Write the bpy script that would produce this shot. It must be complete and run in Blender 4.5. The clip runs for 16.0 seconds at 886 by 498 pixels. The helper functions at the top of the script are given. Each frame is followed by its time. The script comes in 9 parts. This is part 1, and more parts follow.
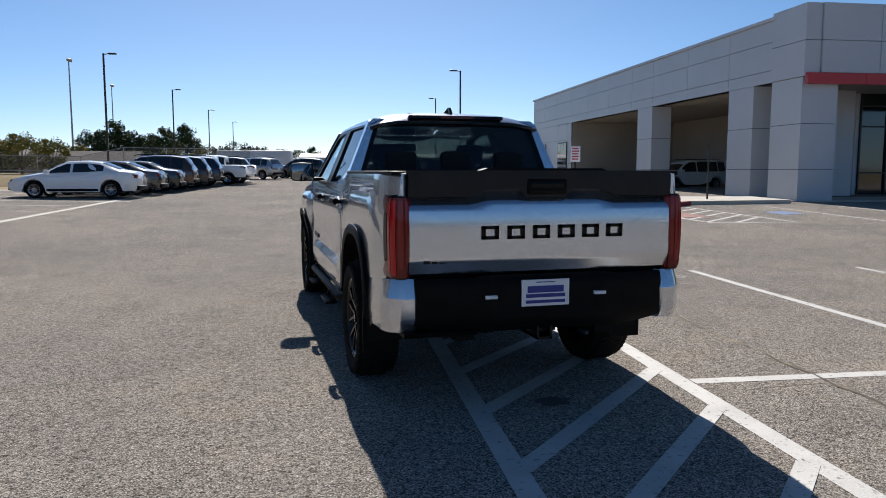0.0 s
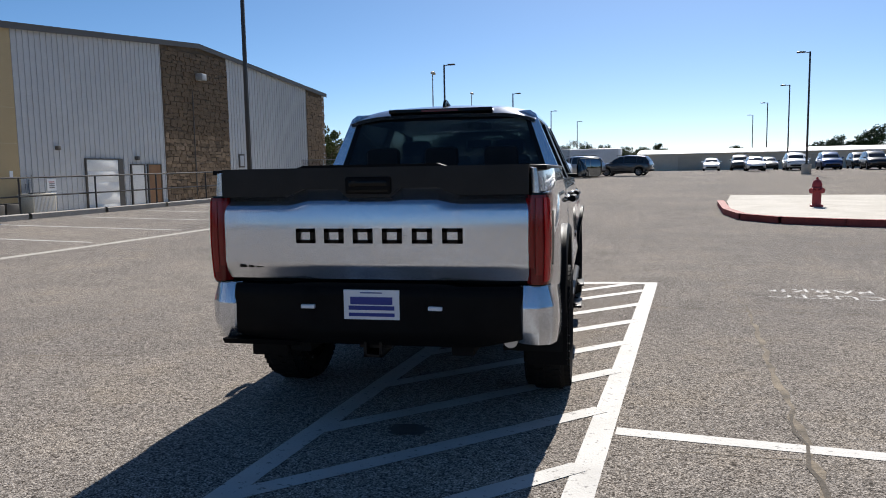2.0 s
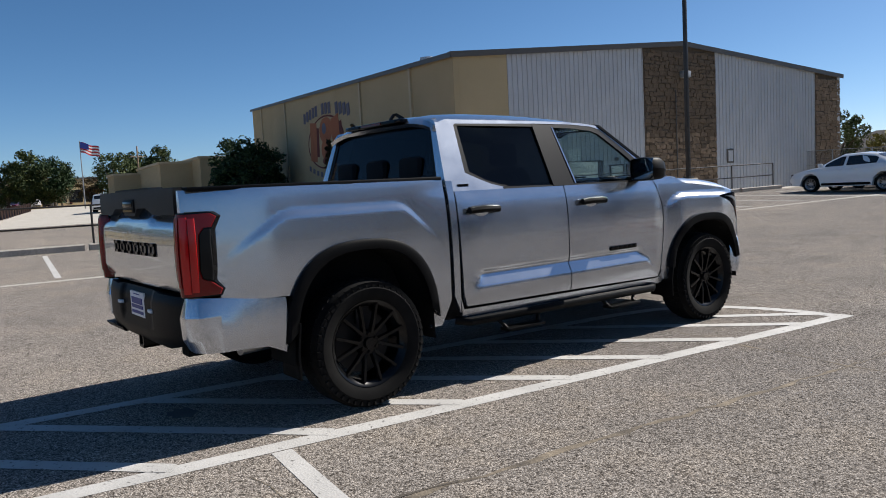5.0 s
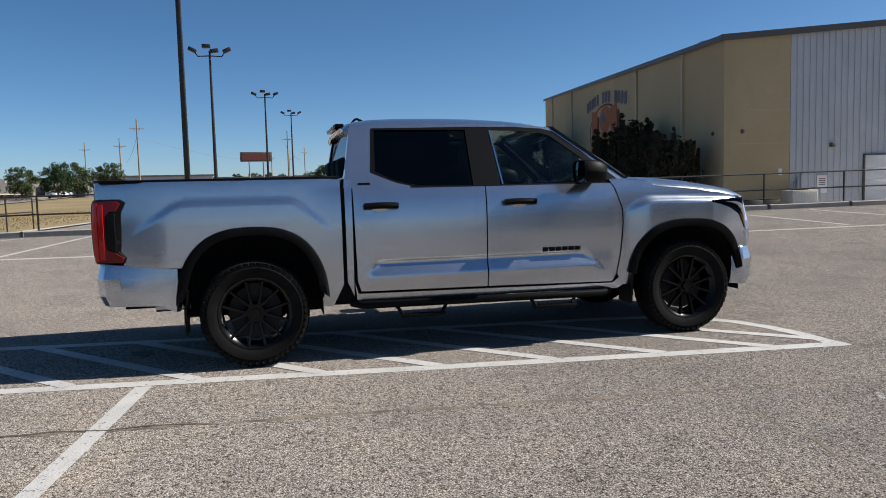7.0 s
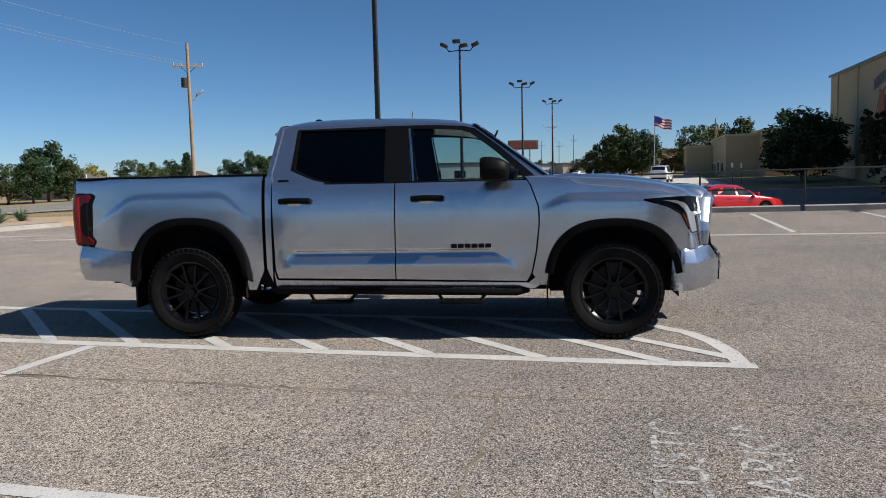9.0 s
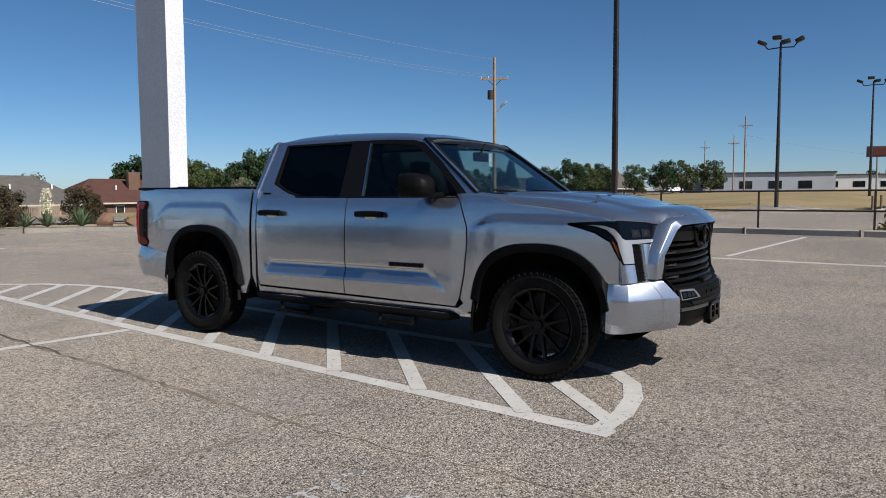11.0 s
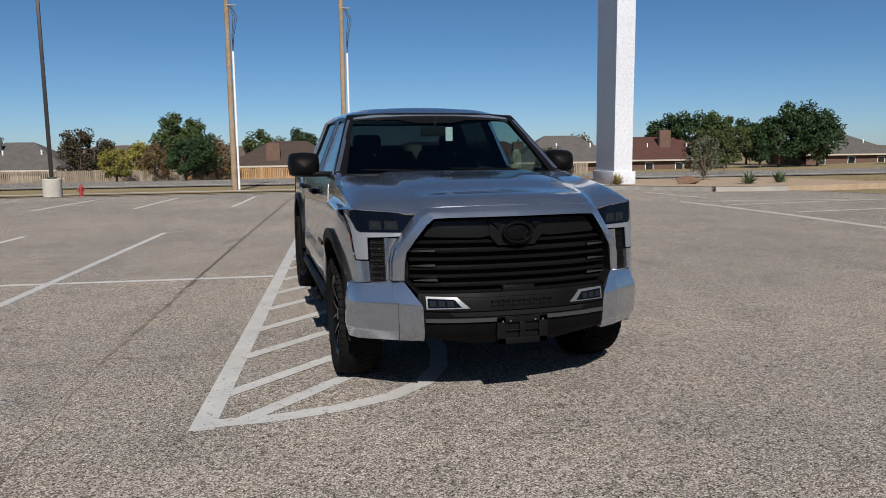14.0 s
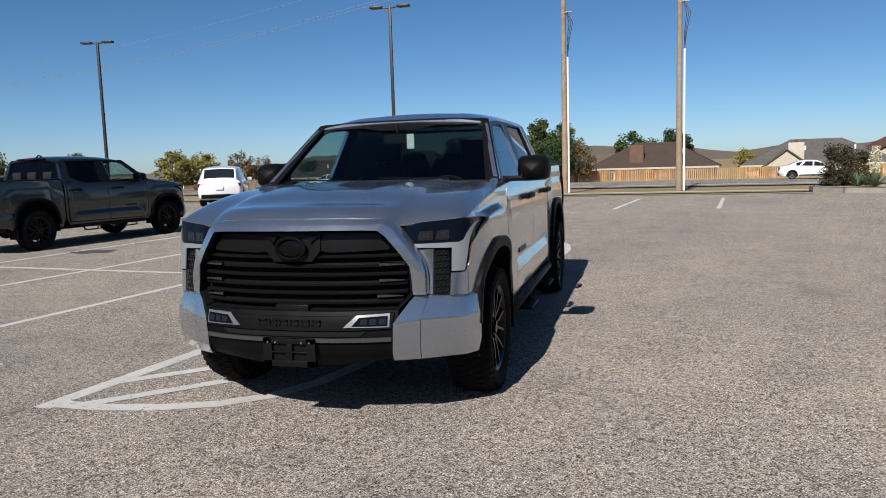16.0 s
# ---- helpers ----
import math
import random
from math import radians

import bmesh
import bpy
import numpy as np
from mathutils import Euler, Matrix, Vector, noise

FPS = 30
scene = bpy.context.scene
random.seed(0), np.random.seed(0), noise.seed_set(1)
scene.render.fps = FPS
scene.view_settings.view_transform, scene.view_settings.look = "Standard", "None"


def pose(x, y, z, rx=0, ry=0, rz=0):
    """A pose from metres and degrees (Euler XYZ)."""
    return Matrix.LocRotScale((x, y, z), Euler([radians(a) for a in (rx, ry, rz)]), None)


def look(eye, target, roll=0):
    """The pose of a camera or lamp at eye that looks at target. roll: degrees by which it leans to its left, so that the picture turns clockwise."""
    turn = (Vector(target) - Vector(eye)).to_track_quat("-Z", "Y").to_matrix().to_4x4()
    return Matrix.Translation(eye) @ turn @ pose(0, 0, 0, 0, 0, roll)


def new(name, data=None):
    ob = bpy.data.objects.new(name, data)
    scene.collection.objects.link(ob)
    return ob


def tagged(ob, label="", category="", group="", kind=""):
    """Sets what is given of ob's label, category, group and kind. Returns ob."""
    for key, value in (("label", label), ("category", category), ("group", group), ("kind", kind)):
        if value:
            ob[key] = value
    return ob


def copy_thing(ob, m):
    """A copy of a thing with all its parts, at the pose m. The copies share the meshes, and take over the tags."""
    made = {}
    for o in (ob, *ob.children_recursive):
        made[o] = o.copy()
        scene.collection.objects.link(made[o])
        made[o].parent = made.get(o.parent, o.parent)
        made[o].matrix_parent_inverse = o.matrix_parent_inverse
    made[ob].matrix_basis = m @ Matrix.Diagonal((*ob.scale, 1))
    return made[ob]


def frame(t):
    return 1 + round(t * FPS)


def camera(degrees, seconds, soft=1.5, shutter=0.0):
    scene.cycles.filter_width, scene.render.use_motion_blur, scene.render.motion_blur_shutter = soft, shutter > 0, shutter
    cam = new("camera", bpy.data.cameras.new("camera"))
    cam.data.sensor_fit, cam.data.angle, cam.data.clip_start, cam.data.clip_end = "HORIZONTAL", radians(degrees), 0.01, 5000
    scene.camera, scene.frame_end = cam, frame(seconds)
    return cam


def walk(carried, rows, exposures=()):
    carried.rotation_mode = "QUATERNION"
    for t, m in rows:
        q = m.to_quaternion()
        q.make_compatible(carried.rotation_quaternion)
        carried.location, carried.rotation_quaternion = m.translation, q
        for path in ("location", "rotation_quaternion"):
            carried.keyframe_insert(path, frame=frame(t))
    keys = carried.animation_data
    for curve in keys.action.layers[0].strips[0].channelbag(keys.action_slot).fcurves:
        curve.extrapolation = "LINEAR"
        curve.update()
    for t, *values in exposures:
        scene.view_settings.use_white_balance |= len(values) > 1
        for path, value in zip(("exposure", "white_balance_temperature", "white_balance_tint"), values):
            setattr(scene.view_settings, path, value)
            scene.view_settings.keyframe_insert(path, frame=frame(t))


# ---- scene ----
cam = camera(62.0, 16.0, 0.95)
PATH = [
    (0, (-1.749, -6.995, 1.455), (-1.216, -5.079, 1.243), 0.0),
    (0.5, (-1.02, -7.033, 1.45), (-0.706, -5.07, 1.24), -0.1),
    (1, (-0.291, -6.944, 1.453), (-0.198, -4.957, 1.246), -0.5),
    (1.5, (0.453, -6.864, 1.44), (0.31, -4.88, 1.235), -0.9),
    (2, (1.15, -6.658, 1.425), (0.747, -4.71, 1.216), -1.0),
    (2.5, (1.865, -6.447, 1.419), (1.198, -4.574, 1.211), -1.5),
    (3, (2.518, -6.124, 1.414), (1.614, -4.352, 1.203), -2.2),
    (3.5, (3.219, -5.784, 1.398), (2.113, -4.129, 1.199), -2.5),
    (4, (3.842, -5.341, 1.381), (2.556, -3.822, 1.191), -2.8),
    (4.5, (4.439, -4.823, 1.386), (2.992, -3.454, 1.208), -2.6),
    (4.7, (4.645, -4.597, 1.386), (3.14, -3.291, 1.211), -2.8),
    (6.8, (6.603, -2.067, 1.341), (4.687, -1.516, 1.179), -1.6),
    (7, (6.743, -1.767, 1.347), (4.807, -1.295, 1.178), -1.5),
    (7.5, (6.932, -1.061, 1.347), (4.962, -0.764, 1.169), -1.5),
    (8, (7.122, -0.331, 1.342), (5.134, -0.204, 1.163), -1.5),
    (8.5, (7.184, 0.451, 1.342), (5.193, 0.389, 1.162), -1.5),
    (9, (7.145, 1.25, 1.354), (5.17, 0.988, 1.169), -1.4),
    (9.2, (7.099, 1.541, 1.371), (5.137, 1.206, 1.181), -1.4),
    (11.3, (5.486, 4.569, 1.387), (3.895, 3.37, 1.214), -0.2),
    (11.5, (5.264, 4.814, 1.434), (3.729, 3.547, 1.24), -0.2),
    (12, (4.603, 5.414, 1.442), (3.227, 3.978, 1.228), 0.0),
    (12.5, (3.912, 5.928, 1.451), (2.729, 4.331, 1.231), 0.4),
    (13, (3.175, 6.414, 1.483), (2.205, 4.681, 1.252), 0.1),
    (13.5, (2.367, 6.683, 1.513), (1.629, 4.841, 1.259), -0.5),
    (14, (1.538, 6.884, 1.516), (1.033, 4.966, 1.259), -0.7),
    (14.5, (0.691, 6.912, 1.52), (0.433, 4.945, 1.268), -0.9),
    (15, (-0.194, 6.89, 1.517), (-0.195, 4.905, 1.274), -0.9),
    (15.5, (-1.068, 6.773, 1.522), (-0.807, 4.805, 1.286), -1.4),
    (16, (-1.89, 6.511, 1.49), (-1.37, 4.594, 1.261), -1.8),
]
EXPOSURES = [(0.0, 0.82, 6450, 10), (1.5, 0.84, 6450, 10), (3.5, 1.04, 6450, 10), (4.5, 0.76, 6450, 10), (8.0, 0.76, 6450, 10), (9.0, 0.68, 6450, 10), (12.0, 0.45, 6450, 10), (13.5, 0.30, 6450, 10), (16.0, 0.58, 6450, 10)]
walk(cam, [(t, look(eye, target, roll)) for t, eye, target, roll in PATH], EXPOSURES)

# ---- world, sun ----
SUN = Vector((0.10, 0.755, 0.65)).normalized()
world = bpy.data.worlds.new("sky")
scene.world = world
world.use_nodes = True
wn = world.node_tree
sky = wn.nodes.new("ShaderNodeTexSky")
sky.sky_type = "NISHITA"
sky.sun_disc = False
sky.sun_elevation = math.asin(SUN.z)
sky.sun_rotation = math.atan2(SUN.x, SUN.y)
sky.altitude = 400
sky.air_density = 0.62
sky.dust_density = 0.5
sky.ozone_density = 4.0
deep = wn.nodes.new("ShaderNodeHueSaturation")
deep.inputs["Hue"].default_value = 0.495
deep.inputs["Saturation"].default_value = 1.14
wn.links.new(sky.outputs[0], deep.inputs["Color"])
wn.links.new(deep.outputs[0], wn.nodes["Background"].inputs[0])
wn.nodes["Background"].inputs[1].default_value = 0.063
sun = new("sun", bpy.data.lights.new("sun", "SUN"))
sun.data.energy, sun.data.angle, sun.data.color = 4.4, radians(0.55), (1.0, 0.95, 0.88)
sun.matrix_world = look(SUN * 50, (0, 0, 0))

# ---- materials ----
def mat(name, color, rough=0.6, metal=0.0, **kw):
    m = bpy.data.materials.new(name)
    m.use_nodes = True
    b = m.node_tree.nodes["Principled BSDF"]
    b.inputs["Base Color"].default_value = (*color, 1)
    b.inputs["Roughness"].default_value = rough
    b.inputs["Metallic"].default_value = metal
    for k, v in kw.items():
        b.inputs[k.replace("_", " ")].default_value = v
    return m


def nd(m, kind, **kw):
    n = m.node_tree.nodes.new(kind)
    for k, v in kw.items():
        n.inputs[k].default_value = v
    return n


def link(m, a, b):
    m.node_tree.links.new(a, b)


def coords(m):
    return nd(m, "ShaderNodeTexCoord").outputs["Object"]


def world_pos(m):
    return nd(m, "ShaderNodeNewGeometry").outputs["Position"]


def ramp(m, fac, stops):
    r = m.node_tree.nodes.new("ShaderNodeValToRGB")
    e = r.color_ramp.elements
    while len(e) < len(stops):
        e.new(0.5)
    for el, (p, c) in zip(e, stops):
        el.position, el.color = p, (*c, 1)
    link(m, fac, r.inputs[0])
    return r.outputs[0]


def mixc(m, a, b, fac, mode="MIX"):
    x = m.node_tree.nodes.new("ShaderNodeMix")
    x.data_type, x.blend_type = "RGBA", mode
    for sock, v in ((x.inputs[6], a), (x.inputs[7], b), (x.inputs[0], fac)):
        if isinstance(v, bpy.types.NodeSocket):
            link(m, v, sock)
        elif isinstance(v, (int, float)):
            sock.default_value = v
        else:
            sock.default_value = (*v, 1)
    return x.outputs[2]


def noise_tex(m, co, scale, detail=4.0, rough=0.55):
    n = nd(m, "ShaderNodeTexNoise", Scale=scale, Detail=detail, Roughness=rough)
    link(m, co, n.inputs["Vector"])
    return n.outputs["Fac"]


def bump(m, height, strength, dist):
    b = nd(m, "ShaderNodeBump", Strength=strength, Distance=dist)
    link(m, height, b.inputs["Height"])
    link(m, b.outputs[0], m.node_tree.nodes["Principled BSDF"].inputs["Normal"])


def base(m, sock):
    link(m, sock, m.node_tree.nodes["Principled BSDF"].inputs["Base Color"])


def mottled(name, c1, c2, rough=0.8, scale=3.0, fine=60.0, relief=0.3, dist=0.004, spec=0.3, vary=0.0, metal=0.0):
    """Two-scale variation: large patches and fine grain, with fine relief."""
    m = mat(name, c1, rough, metal, Specular_IOR_Level=spec)
    co = world_pos(m)
    big = noise_tex(m, co, scale, 5)
    small = noise_tex(m, co, fine, 3)
    c = mixc(m, ramp(m, big, [(0.3, c1), (0.7, c2)]), tuple(v * 0.55 for v in c1), 0.0)
    dark = ramp(m, small, [(0.35, (0.72, 0.72, 0.72)), (0.65, (1.12, 1.12, 1.12))])
    c = mixc(m, c, dark, 0.8, "MULTIPLY")
    if vary:
        info = nd(m, "ShaderNodeObjectInfo")
        c = mixc(m, c, ramp(m, info.outputs["Random"], [(0.0, (1 - vary,) * 3), (1.0, (1 + vary,) * 3)]), 1.0, "MULTIPLY")
    base(m, c)
    bump(m, small, relief, dist)
    return m


def asphalt_mat(name, lo, hi, scale=125.0, tint=(1.0, 0.905, 0.815)):
    """Worn chip seal: pale chips of many tones, dark pits between them, patches at two larger scales."""
    m = mat(name, (hi, hi, hi), 0.95, Specular_IOR_Level=0.06, Diffuse_Roughness=0.27)
    co = world_pos(m)
    vor = nd(m, "ShaderNodeTexVoronoi", Scale=scale, Randomness=1.0)
    link(m, co, vor.inputs["Vector"])
    chip = ramp(m, nd_sep(m, vor.outputs["Color"]), [(0.0, tuple(lo * t * 0.5 for t in tint)), (0.14, tuple(lo * t for t in tint)), (0.55, tuple(hi * t for t in tint)), (0.86, tuple(hi * 1.25 * t for t in tint)), (1.0, tuple(hi * 1.75 * t for t in tint))])
    gap = ramp(m, vor.outputs["Distance"], [(0.40, (1, 1, 1)), (0.78, (0.30, 0.28, 0.26))])
    c = mixc(m, chip, gap, 0.85, "MULTIPLY")
    pit = nd(m, "ShaderNodeTexVoronoi", Scale=scale * 0.42, Randomness=1.0)
    link(m, co, pit.inputs["Vector"])
    few = ramp(m, nd_sep(m, pit.outputs["Color"]), [(0.28, (0, 0, 0)), (0.32, (1, 1, 1))])
    spot = ramp(m, pit.outputs["Distance"], [(0.16, (0.16, 0.15, 0.145)), (0.33, (1, 1, 1))])
    c = mixc(m, c, mixc(m, (1, 1, 1), spot, few), 1.0, "MULTIPLY")
    n1 = noise_tex(m, co, 0.22, 4)
    n2 = noise_tex(m, co, 1.3, 6, 0.68)
    n3 = noise_tex(m, co, 30.0, 3)
    c = mixc(m, c, ramp(m, n1, [(0.32, (0.86, 0.86, 0.87)), (0.68, (1.12, 1.10, 1.06))]), 1.0, "MULTIPLY")
    c = mixc(m, c, ramp(m, n2, [(0.30, (0.80, 0.80, 0.80)), (0.50, (1.0, 1.0, 1.0)), (0.72, (1.10, 1.06, 0.99))]), 1.0, "MULTIPLY")
    c = mixc(m, c, ramp(m, n3, [(0.32, (0.50, 0.49, 0.48)), (0.45, (1.0, 1.0, 1.0)), (0.70, (1.14, 1.14, 1.14))]), 1.0, "MULTIPLY")
    base(m, c)
    inv = nd(m, "ShaderNodeMath")
    inv.operation = "SUBTRACT"
    inv.inputs[0].default_value = 1.0
    link(m, vor.outputs["Distance"], inv.inputs[1])
    bump(m, inv.outputs[0], 0.9, 0.004)
    return m


def nd_sep(m, col):
    s = nd(m, "ShaderNodeSeparateColor")
    link(m, col, s.inputs[0])
    return s.outputs[0]


ASPHALT = asphalt_mat("asphalt", 0.18, 0.335)
ROAD = asphalt_mat("road asphalt", 0.16, 0.26, 40, (1.0, 0.95, 0.88))


def worn_paint(name, col, amount=0.45, under=0.14):
    m = mat(name, col, 0.75)
    co = world_pos(m)
    v = nd(m, "ShaderNodeTexVoronoi", Scale=75.0)
    link(m, co, v.inputs["Vector"])
    n = noise_tex(m, co, 22.0, 6, 0.7)
    add = nd(m, "ShaderNodeMath")
    add.operation = "ADD"
    link(m, n, add.inputs[0])
    half = nd(m, "ShaderNodeMath")
    half.operation = "MULTIPLY"
    half.inputs[1].default_value = 0.22
    link(m, nd_sep(m, v.outputs["Color"]), half.inputs[0])
    link(m, half.outputs[0], add.inputs[1])
    f = ramp(m, add.outputs[0], [(amount - 0.04, (0, 0, 0)), (amount + 0.05, (1, 1, 1))])
    grime = ramp(m, noise_tex(m, co, 3.0, 4), [(0.3, tuple(c * 0.78 for c in col)), (0.7, col)])
    base(m, mixc(m, (under, under * 0.96, under * 0.9), grime, f))
    bump(m, v.outputs["Distance"], 0.4, 0.004)
    return m


LINE = worn_paint("worn white road paint", (0.50, 0.485, 0.46), 0.44)
LINE_OLD = worn_paint("faded white road paint", (0.44, 0.42, 0.40), 0.60)
LINE_PALE = worn_paint("pale concrete strip", (0.42, 0.39, 0.34), 0.40, 0.2)
# dark tone standing for the shadow down in the crack
CRACK_SHADE = mottled("shade inside crack", (0.065, 0.056, 0.046), (0.105, 0.088, 0.070), 0.95, 5, 50, 0.6, 0.01)
CRACK = mottled("sealed crack", (0.085, 0.072, 0.058), (0.25, 0.205, 0.15), 0.95, 5, 50, 0.6, 0.01)
STAIN = mottled("oil stain", (0.05, 0.048, 0.046), (0.10, 0.095, 0.088), 0.7, 4, 80, 0.5, 0.005)
CONCRETE = mottled("concrete", (0.40, 0.37, 0.32), (0.50, 0.47, 0.42), 0.9, 1.2, 40, 0.35, 0.004)
KERB = mottled("weathered kerb concrete", (0.30, 0.275, 0.24), (0.42, 0.39, 0.345), 0.9, 1.5, 30, 0.4, 0.006)
KERB_RED = mottled("faded red kerb paint", (0.20, 0.035, 0.03), (0.28, 0.06, 0.05), 0.75, 2, 40, 0.4, 0.004)
RED_FADE = mottled("faded red pavement paint", (0.30, 0.13, 0.10), (0.22, 0.14, 0.12), 0.85, 2, 60, 0.4, 0.005)
BLUE_FADE = mottled("faded blue pavement paint", (0.10, 0.16, 0.30), (0.17, 0.20, 0.27), 0.85, 3, 60, 0.4, 0.005)
GRASS = mottled("dry grass soil", (0.30, 0.22, 0.11), (0.20, 0.165, 0.085), 0.95, 0.15, 14, 0.4, 0.02)
GREEN_GRASS = mottled("dry turf blades", (0.30, 0.215, 0.105), (0.23, 0.18, 0.09), 0.95, 0.3, 6, 0.5, 0.03)
GRAVEL = mottled("tan gravel", (0.42, 0.32, 0.22), (0.34, 0.25, 0.17), 0.95, 3, 35, 0.9, 0.02)
HILL = mottled("distant dry hill", (0.165, 0.125, 0.085), (0.11, 0.092, 0.065), 1.0, 0.02, 0.2, 0.3, 0.5)
# car
def paint(name, col, metal=0.75, rough=0.28, flake=True):
    m = mat(name, col, rough, metal, Coat_Weight=1.0, Coat_Roughness=0.03)
    if flake:
        co = coords(m)
        v = nd(m, "ShaderNodeTexVoronoi", Scale=900.0)
        link(m, co, v.inputs["Vector"])
        c = ramp(m, nd_sep(m, v.outputs["Color"]), [(0.0, tuple(k * 0.86 for k in col)), (1.0, tuple(min(1, k * 1.12) for k in col))])
        dust = ramp(m, noise_tex(m, co, 2.5, 5), [(0.3, (0.95, 0.94, 0.93)), (0.7, (1, 1, 1))])
        base(m, mixc(m, c, dust, 1.0, "MULTIPLY"))
        rr = nd(m, "ShaderNodeMapRange")
        link(m, noise_tex(m, co, 5.0, 4), rr.inputs[0])
        rr.inputs[3].default_value, rr.inputs[4].default_value = rough - 0.03, rough + 0.06
        link(m, rr.outputs[0], m.node_tree.nodes["Principled BSDF"].inputs["Roughness"])
    return m


SILVER = paint("silver metallic paint", (0.475, 0.512, 0.575), 0.92, 0.22)
BLACKPL = mottled("black textured plastic", (0.0035, 0.0035, 0.0038), (0.006, 0.006, 0.0063), 0.48, 6, 500, 0.25, 0.0006, 0.07)
CAPPL = mottled("grey black textured plastic", (0.014, 0.0135, 0.013), (0.020, 0.019, 0.018), 0.55, 6, 500, 0.25, 0.0006, 0.2)
GLOSSBLK = mat("gloss black plastic", (0.004, 0.004, 0.0045), 0.14, Specular_IOR_Level=0.14)
DARK = mat("dark underbody", (0.010, 0.010, 0.010), 0.9, Specular_IOR_Level=0.1)
GRILLE = mat("satin black grille plastic", (0.006, 0.006, 0.0062), 0.32, Specular_IOR_Level=0.16)
GREYMETAL = mat("brushed grey metal", (0.42, 0.42, 0.43), 0.35, 1.0)
CHROME = mat("chrome", (0.75, 0.75, 0.76), 0.12, 1.0)
RUBBER = mottled("tyre rubber", (0.006, 0.006, 0.006), (0.011, 0.0107, 0.0104), 0.85, 8, 200, 0.3, 0.001, 0.10)
RIMBLK = mat("satin black alloy", (0.004, 0.004, 0.0044), 0.22, 0.0, Specular_IOR_Level=0.22)
RIMGREY = mat("machined grey alloy", (0.30, 0.30, 0.31), 0.3, 0.9)


def thin_glass(name, tint):
    """Pane: tinted see-through with a mirror-like coat."""
    m = bpy.data.materials.new(name)
    m.use_nodes = True
    t = m.node_tree
    t.nodes.remove(t.nodes["Principled BSDF"])
    tr = t.nodes.new("ShaderNodeBsdfTransparent")
    tr.inputs[0].default_value = (*tint, 1)
    gl = t.nodes.new("ShaderNodeBsdfGlossy")
    gl.inputs["Roughness"].default_value = 0.02
    gl.inputs[0].default_value = (0.9, 0.95, 1.0, 1)
    lw = t.nodes.new("ShaderNodeLayerWeight")
    pw = t.nodes.new("ShaderNodeMath")
    pw.operation = "POWER"
    pw.inputs[1].default_value = 5.0
    t.links.new(lw.outputs["Facing"], pw.inputs[0])
    fr = t.nodes.new("ShaderNodeMath")
    fr.operation = "MULTIPLY_ADD"
    fr.inputs[1].default_value, fr.inputs[2].default_value = 0.7, 0.022
    t.links.new(pw.outputs[0], fr.inputs[0])
    mx = t.nodes.new("ShaderNodeMixShader")
    t.links.new(fr.outputs[0], mx.inputs[0])
    t.links.new(tr.outputs[0], mx.inputs[1])
    t.links.new(gl.outputs[0], mx.inputs[2])
    t.links.new(mx.outputs[0], t.nodes["Material Output"].inputs[0])
    return m


GLASS = thin_glass("light tinted glass", (0.70, 0.77, 0.76))
GLASS_DOOR = thin_glass("tinted door glass", (0.76, 0.83, 0.82))
FOGTRIM = mat("dark satin lamp trim", (0.20, 0.20, 0.205), 0.4, 0.6)
LAMPREF = mat("dim lamp reflector", (0.05, 0.05, 0.053), 0.3, 0.8)
TIPMETAL = mat("smoked bright metal", (0.22, 0.22, 0.23), 0.2, 1.0)
GLASS_DARK = thin_glass("privacy glass", (0.17, 0.18, 0.18))
GLASS_REAR = thin_glass("tinted rear glass", (0.24, 0.26, 0.26))
GLASS_FAR = mat("dark window glass", (0.012, 0.014, 0.016), 0.05, Specular_IOR_Level=0.8)
LENS_CLEAR = mat("clear lamp lens", (0.014, 0.015, 0.017), 0.10, Specular_IOR_Level=0.12)
LENS_SMOKE = mat("smoked lamp lens", (0.003, 0.005, 0.010), 0.04, Specular_IOR_Level=0.07)
LENS_WHITE = mat("silver lamp reflector", (0.34, 0.35, 0.37), 0.38, 0.6, Coat_Weight=0.5)
LENS_RED = mat("red lamp lens", (0.13, 0.003, 0.004), 0.14, Coat_Weight=0.15, Specular_IOR_Level=0.25)
LENS_RED2 = mat("bright red lamp lens", (0.42, 0.007, 0.008), 0.14, Coat_Weight=0.2, Specular_IOR_Level=0.3)
LENS_RED3 = mat("deep red lamp lens", (0.20, 0.004, 0.005), 0.14, Coat_Weight=0.2, Specular_IOR_Level=0.3)
LENS_AMBER = mat("amber lamp lens", (0.10, 0.028, 0.006), 0.1, Coat_Weight=0.5)
SEAT = mottled("dark seat cloth", (0.010, 0.010, 0.011), (0.016, 0.016, 0.018), 0.9, 8, 300, 0.2, 0.001)
WHITE = mat("white plate", (0.72, 0.73, 0.75), 0.45)
PAPER = mat("white paper tag", (0.80, 0.82, 0.80), 0.6)
BLUE = mat("blue print", (0.015, 0.03, 0.22), 0.5)
REDP = mat("red print", (0.45, 0.03, 0.03), 0.5)
# buildings, poles
def ribbed(name, c1, c2):
    return mottled(name, c1, c2, 0.55, 0.5, 25, 0.15, 0.003, 0.4)


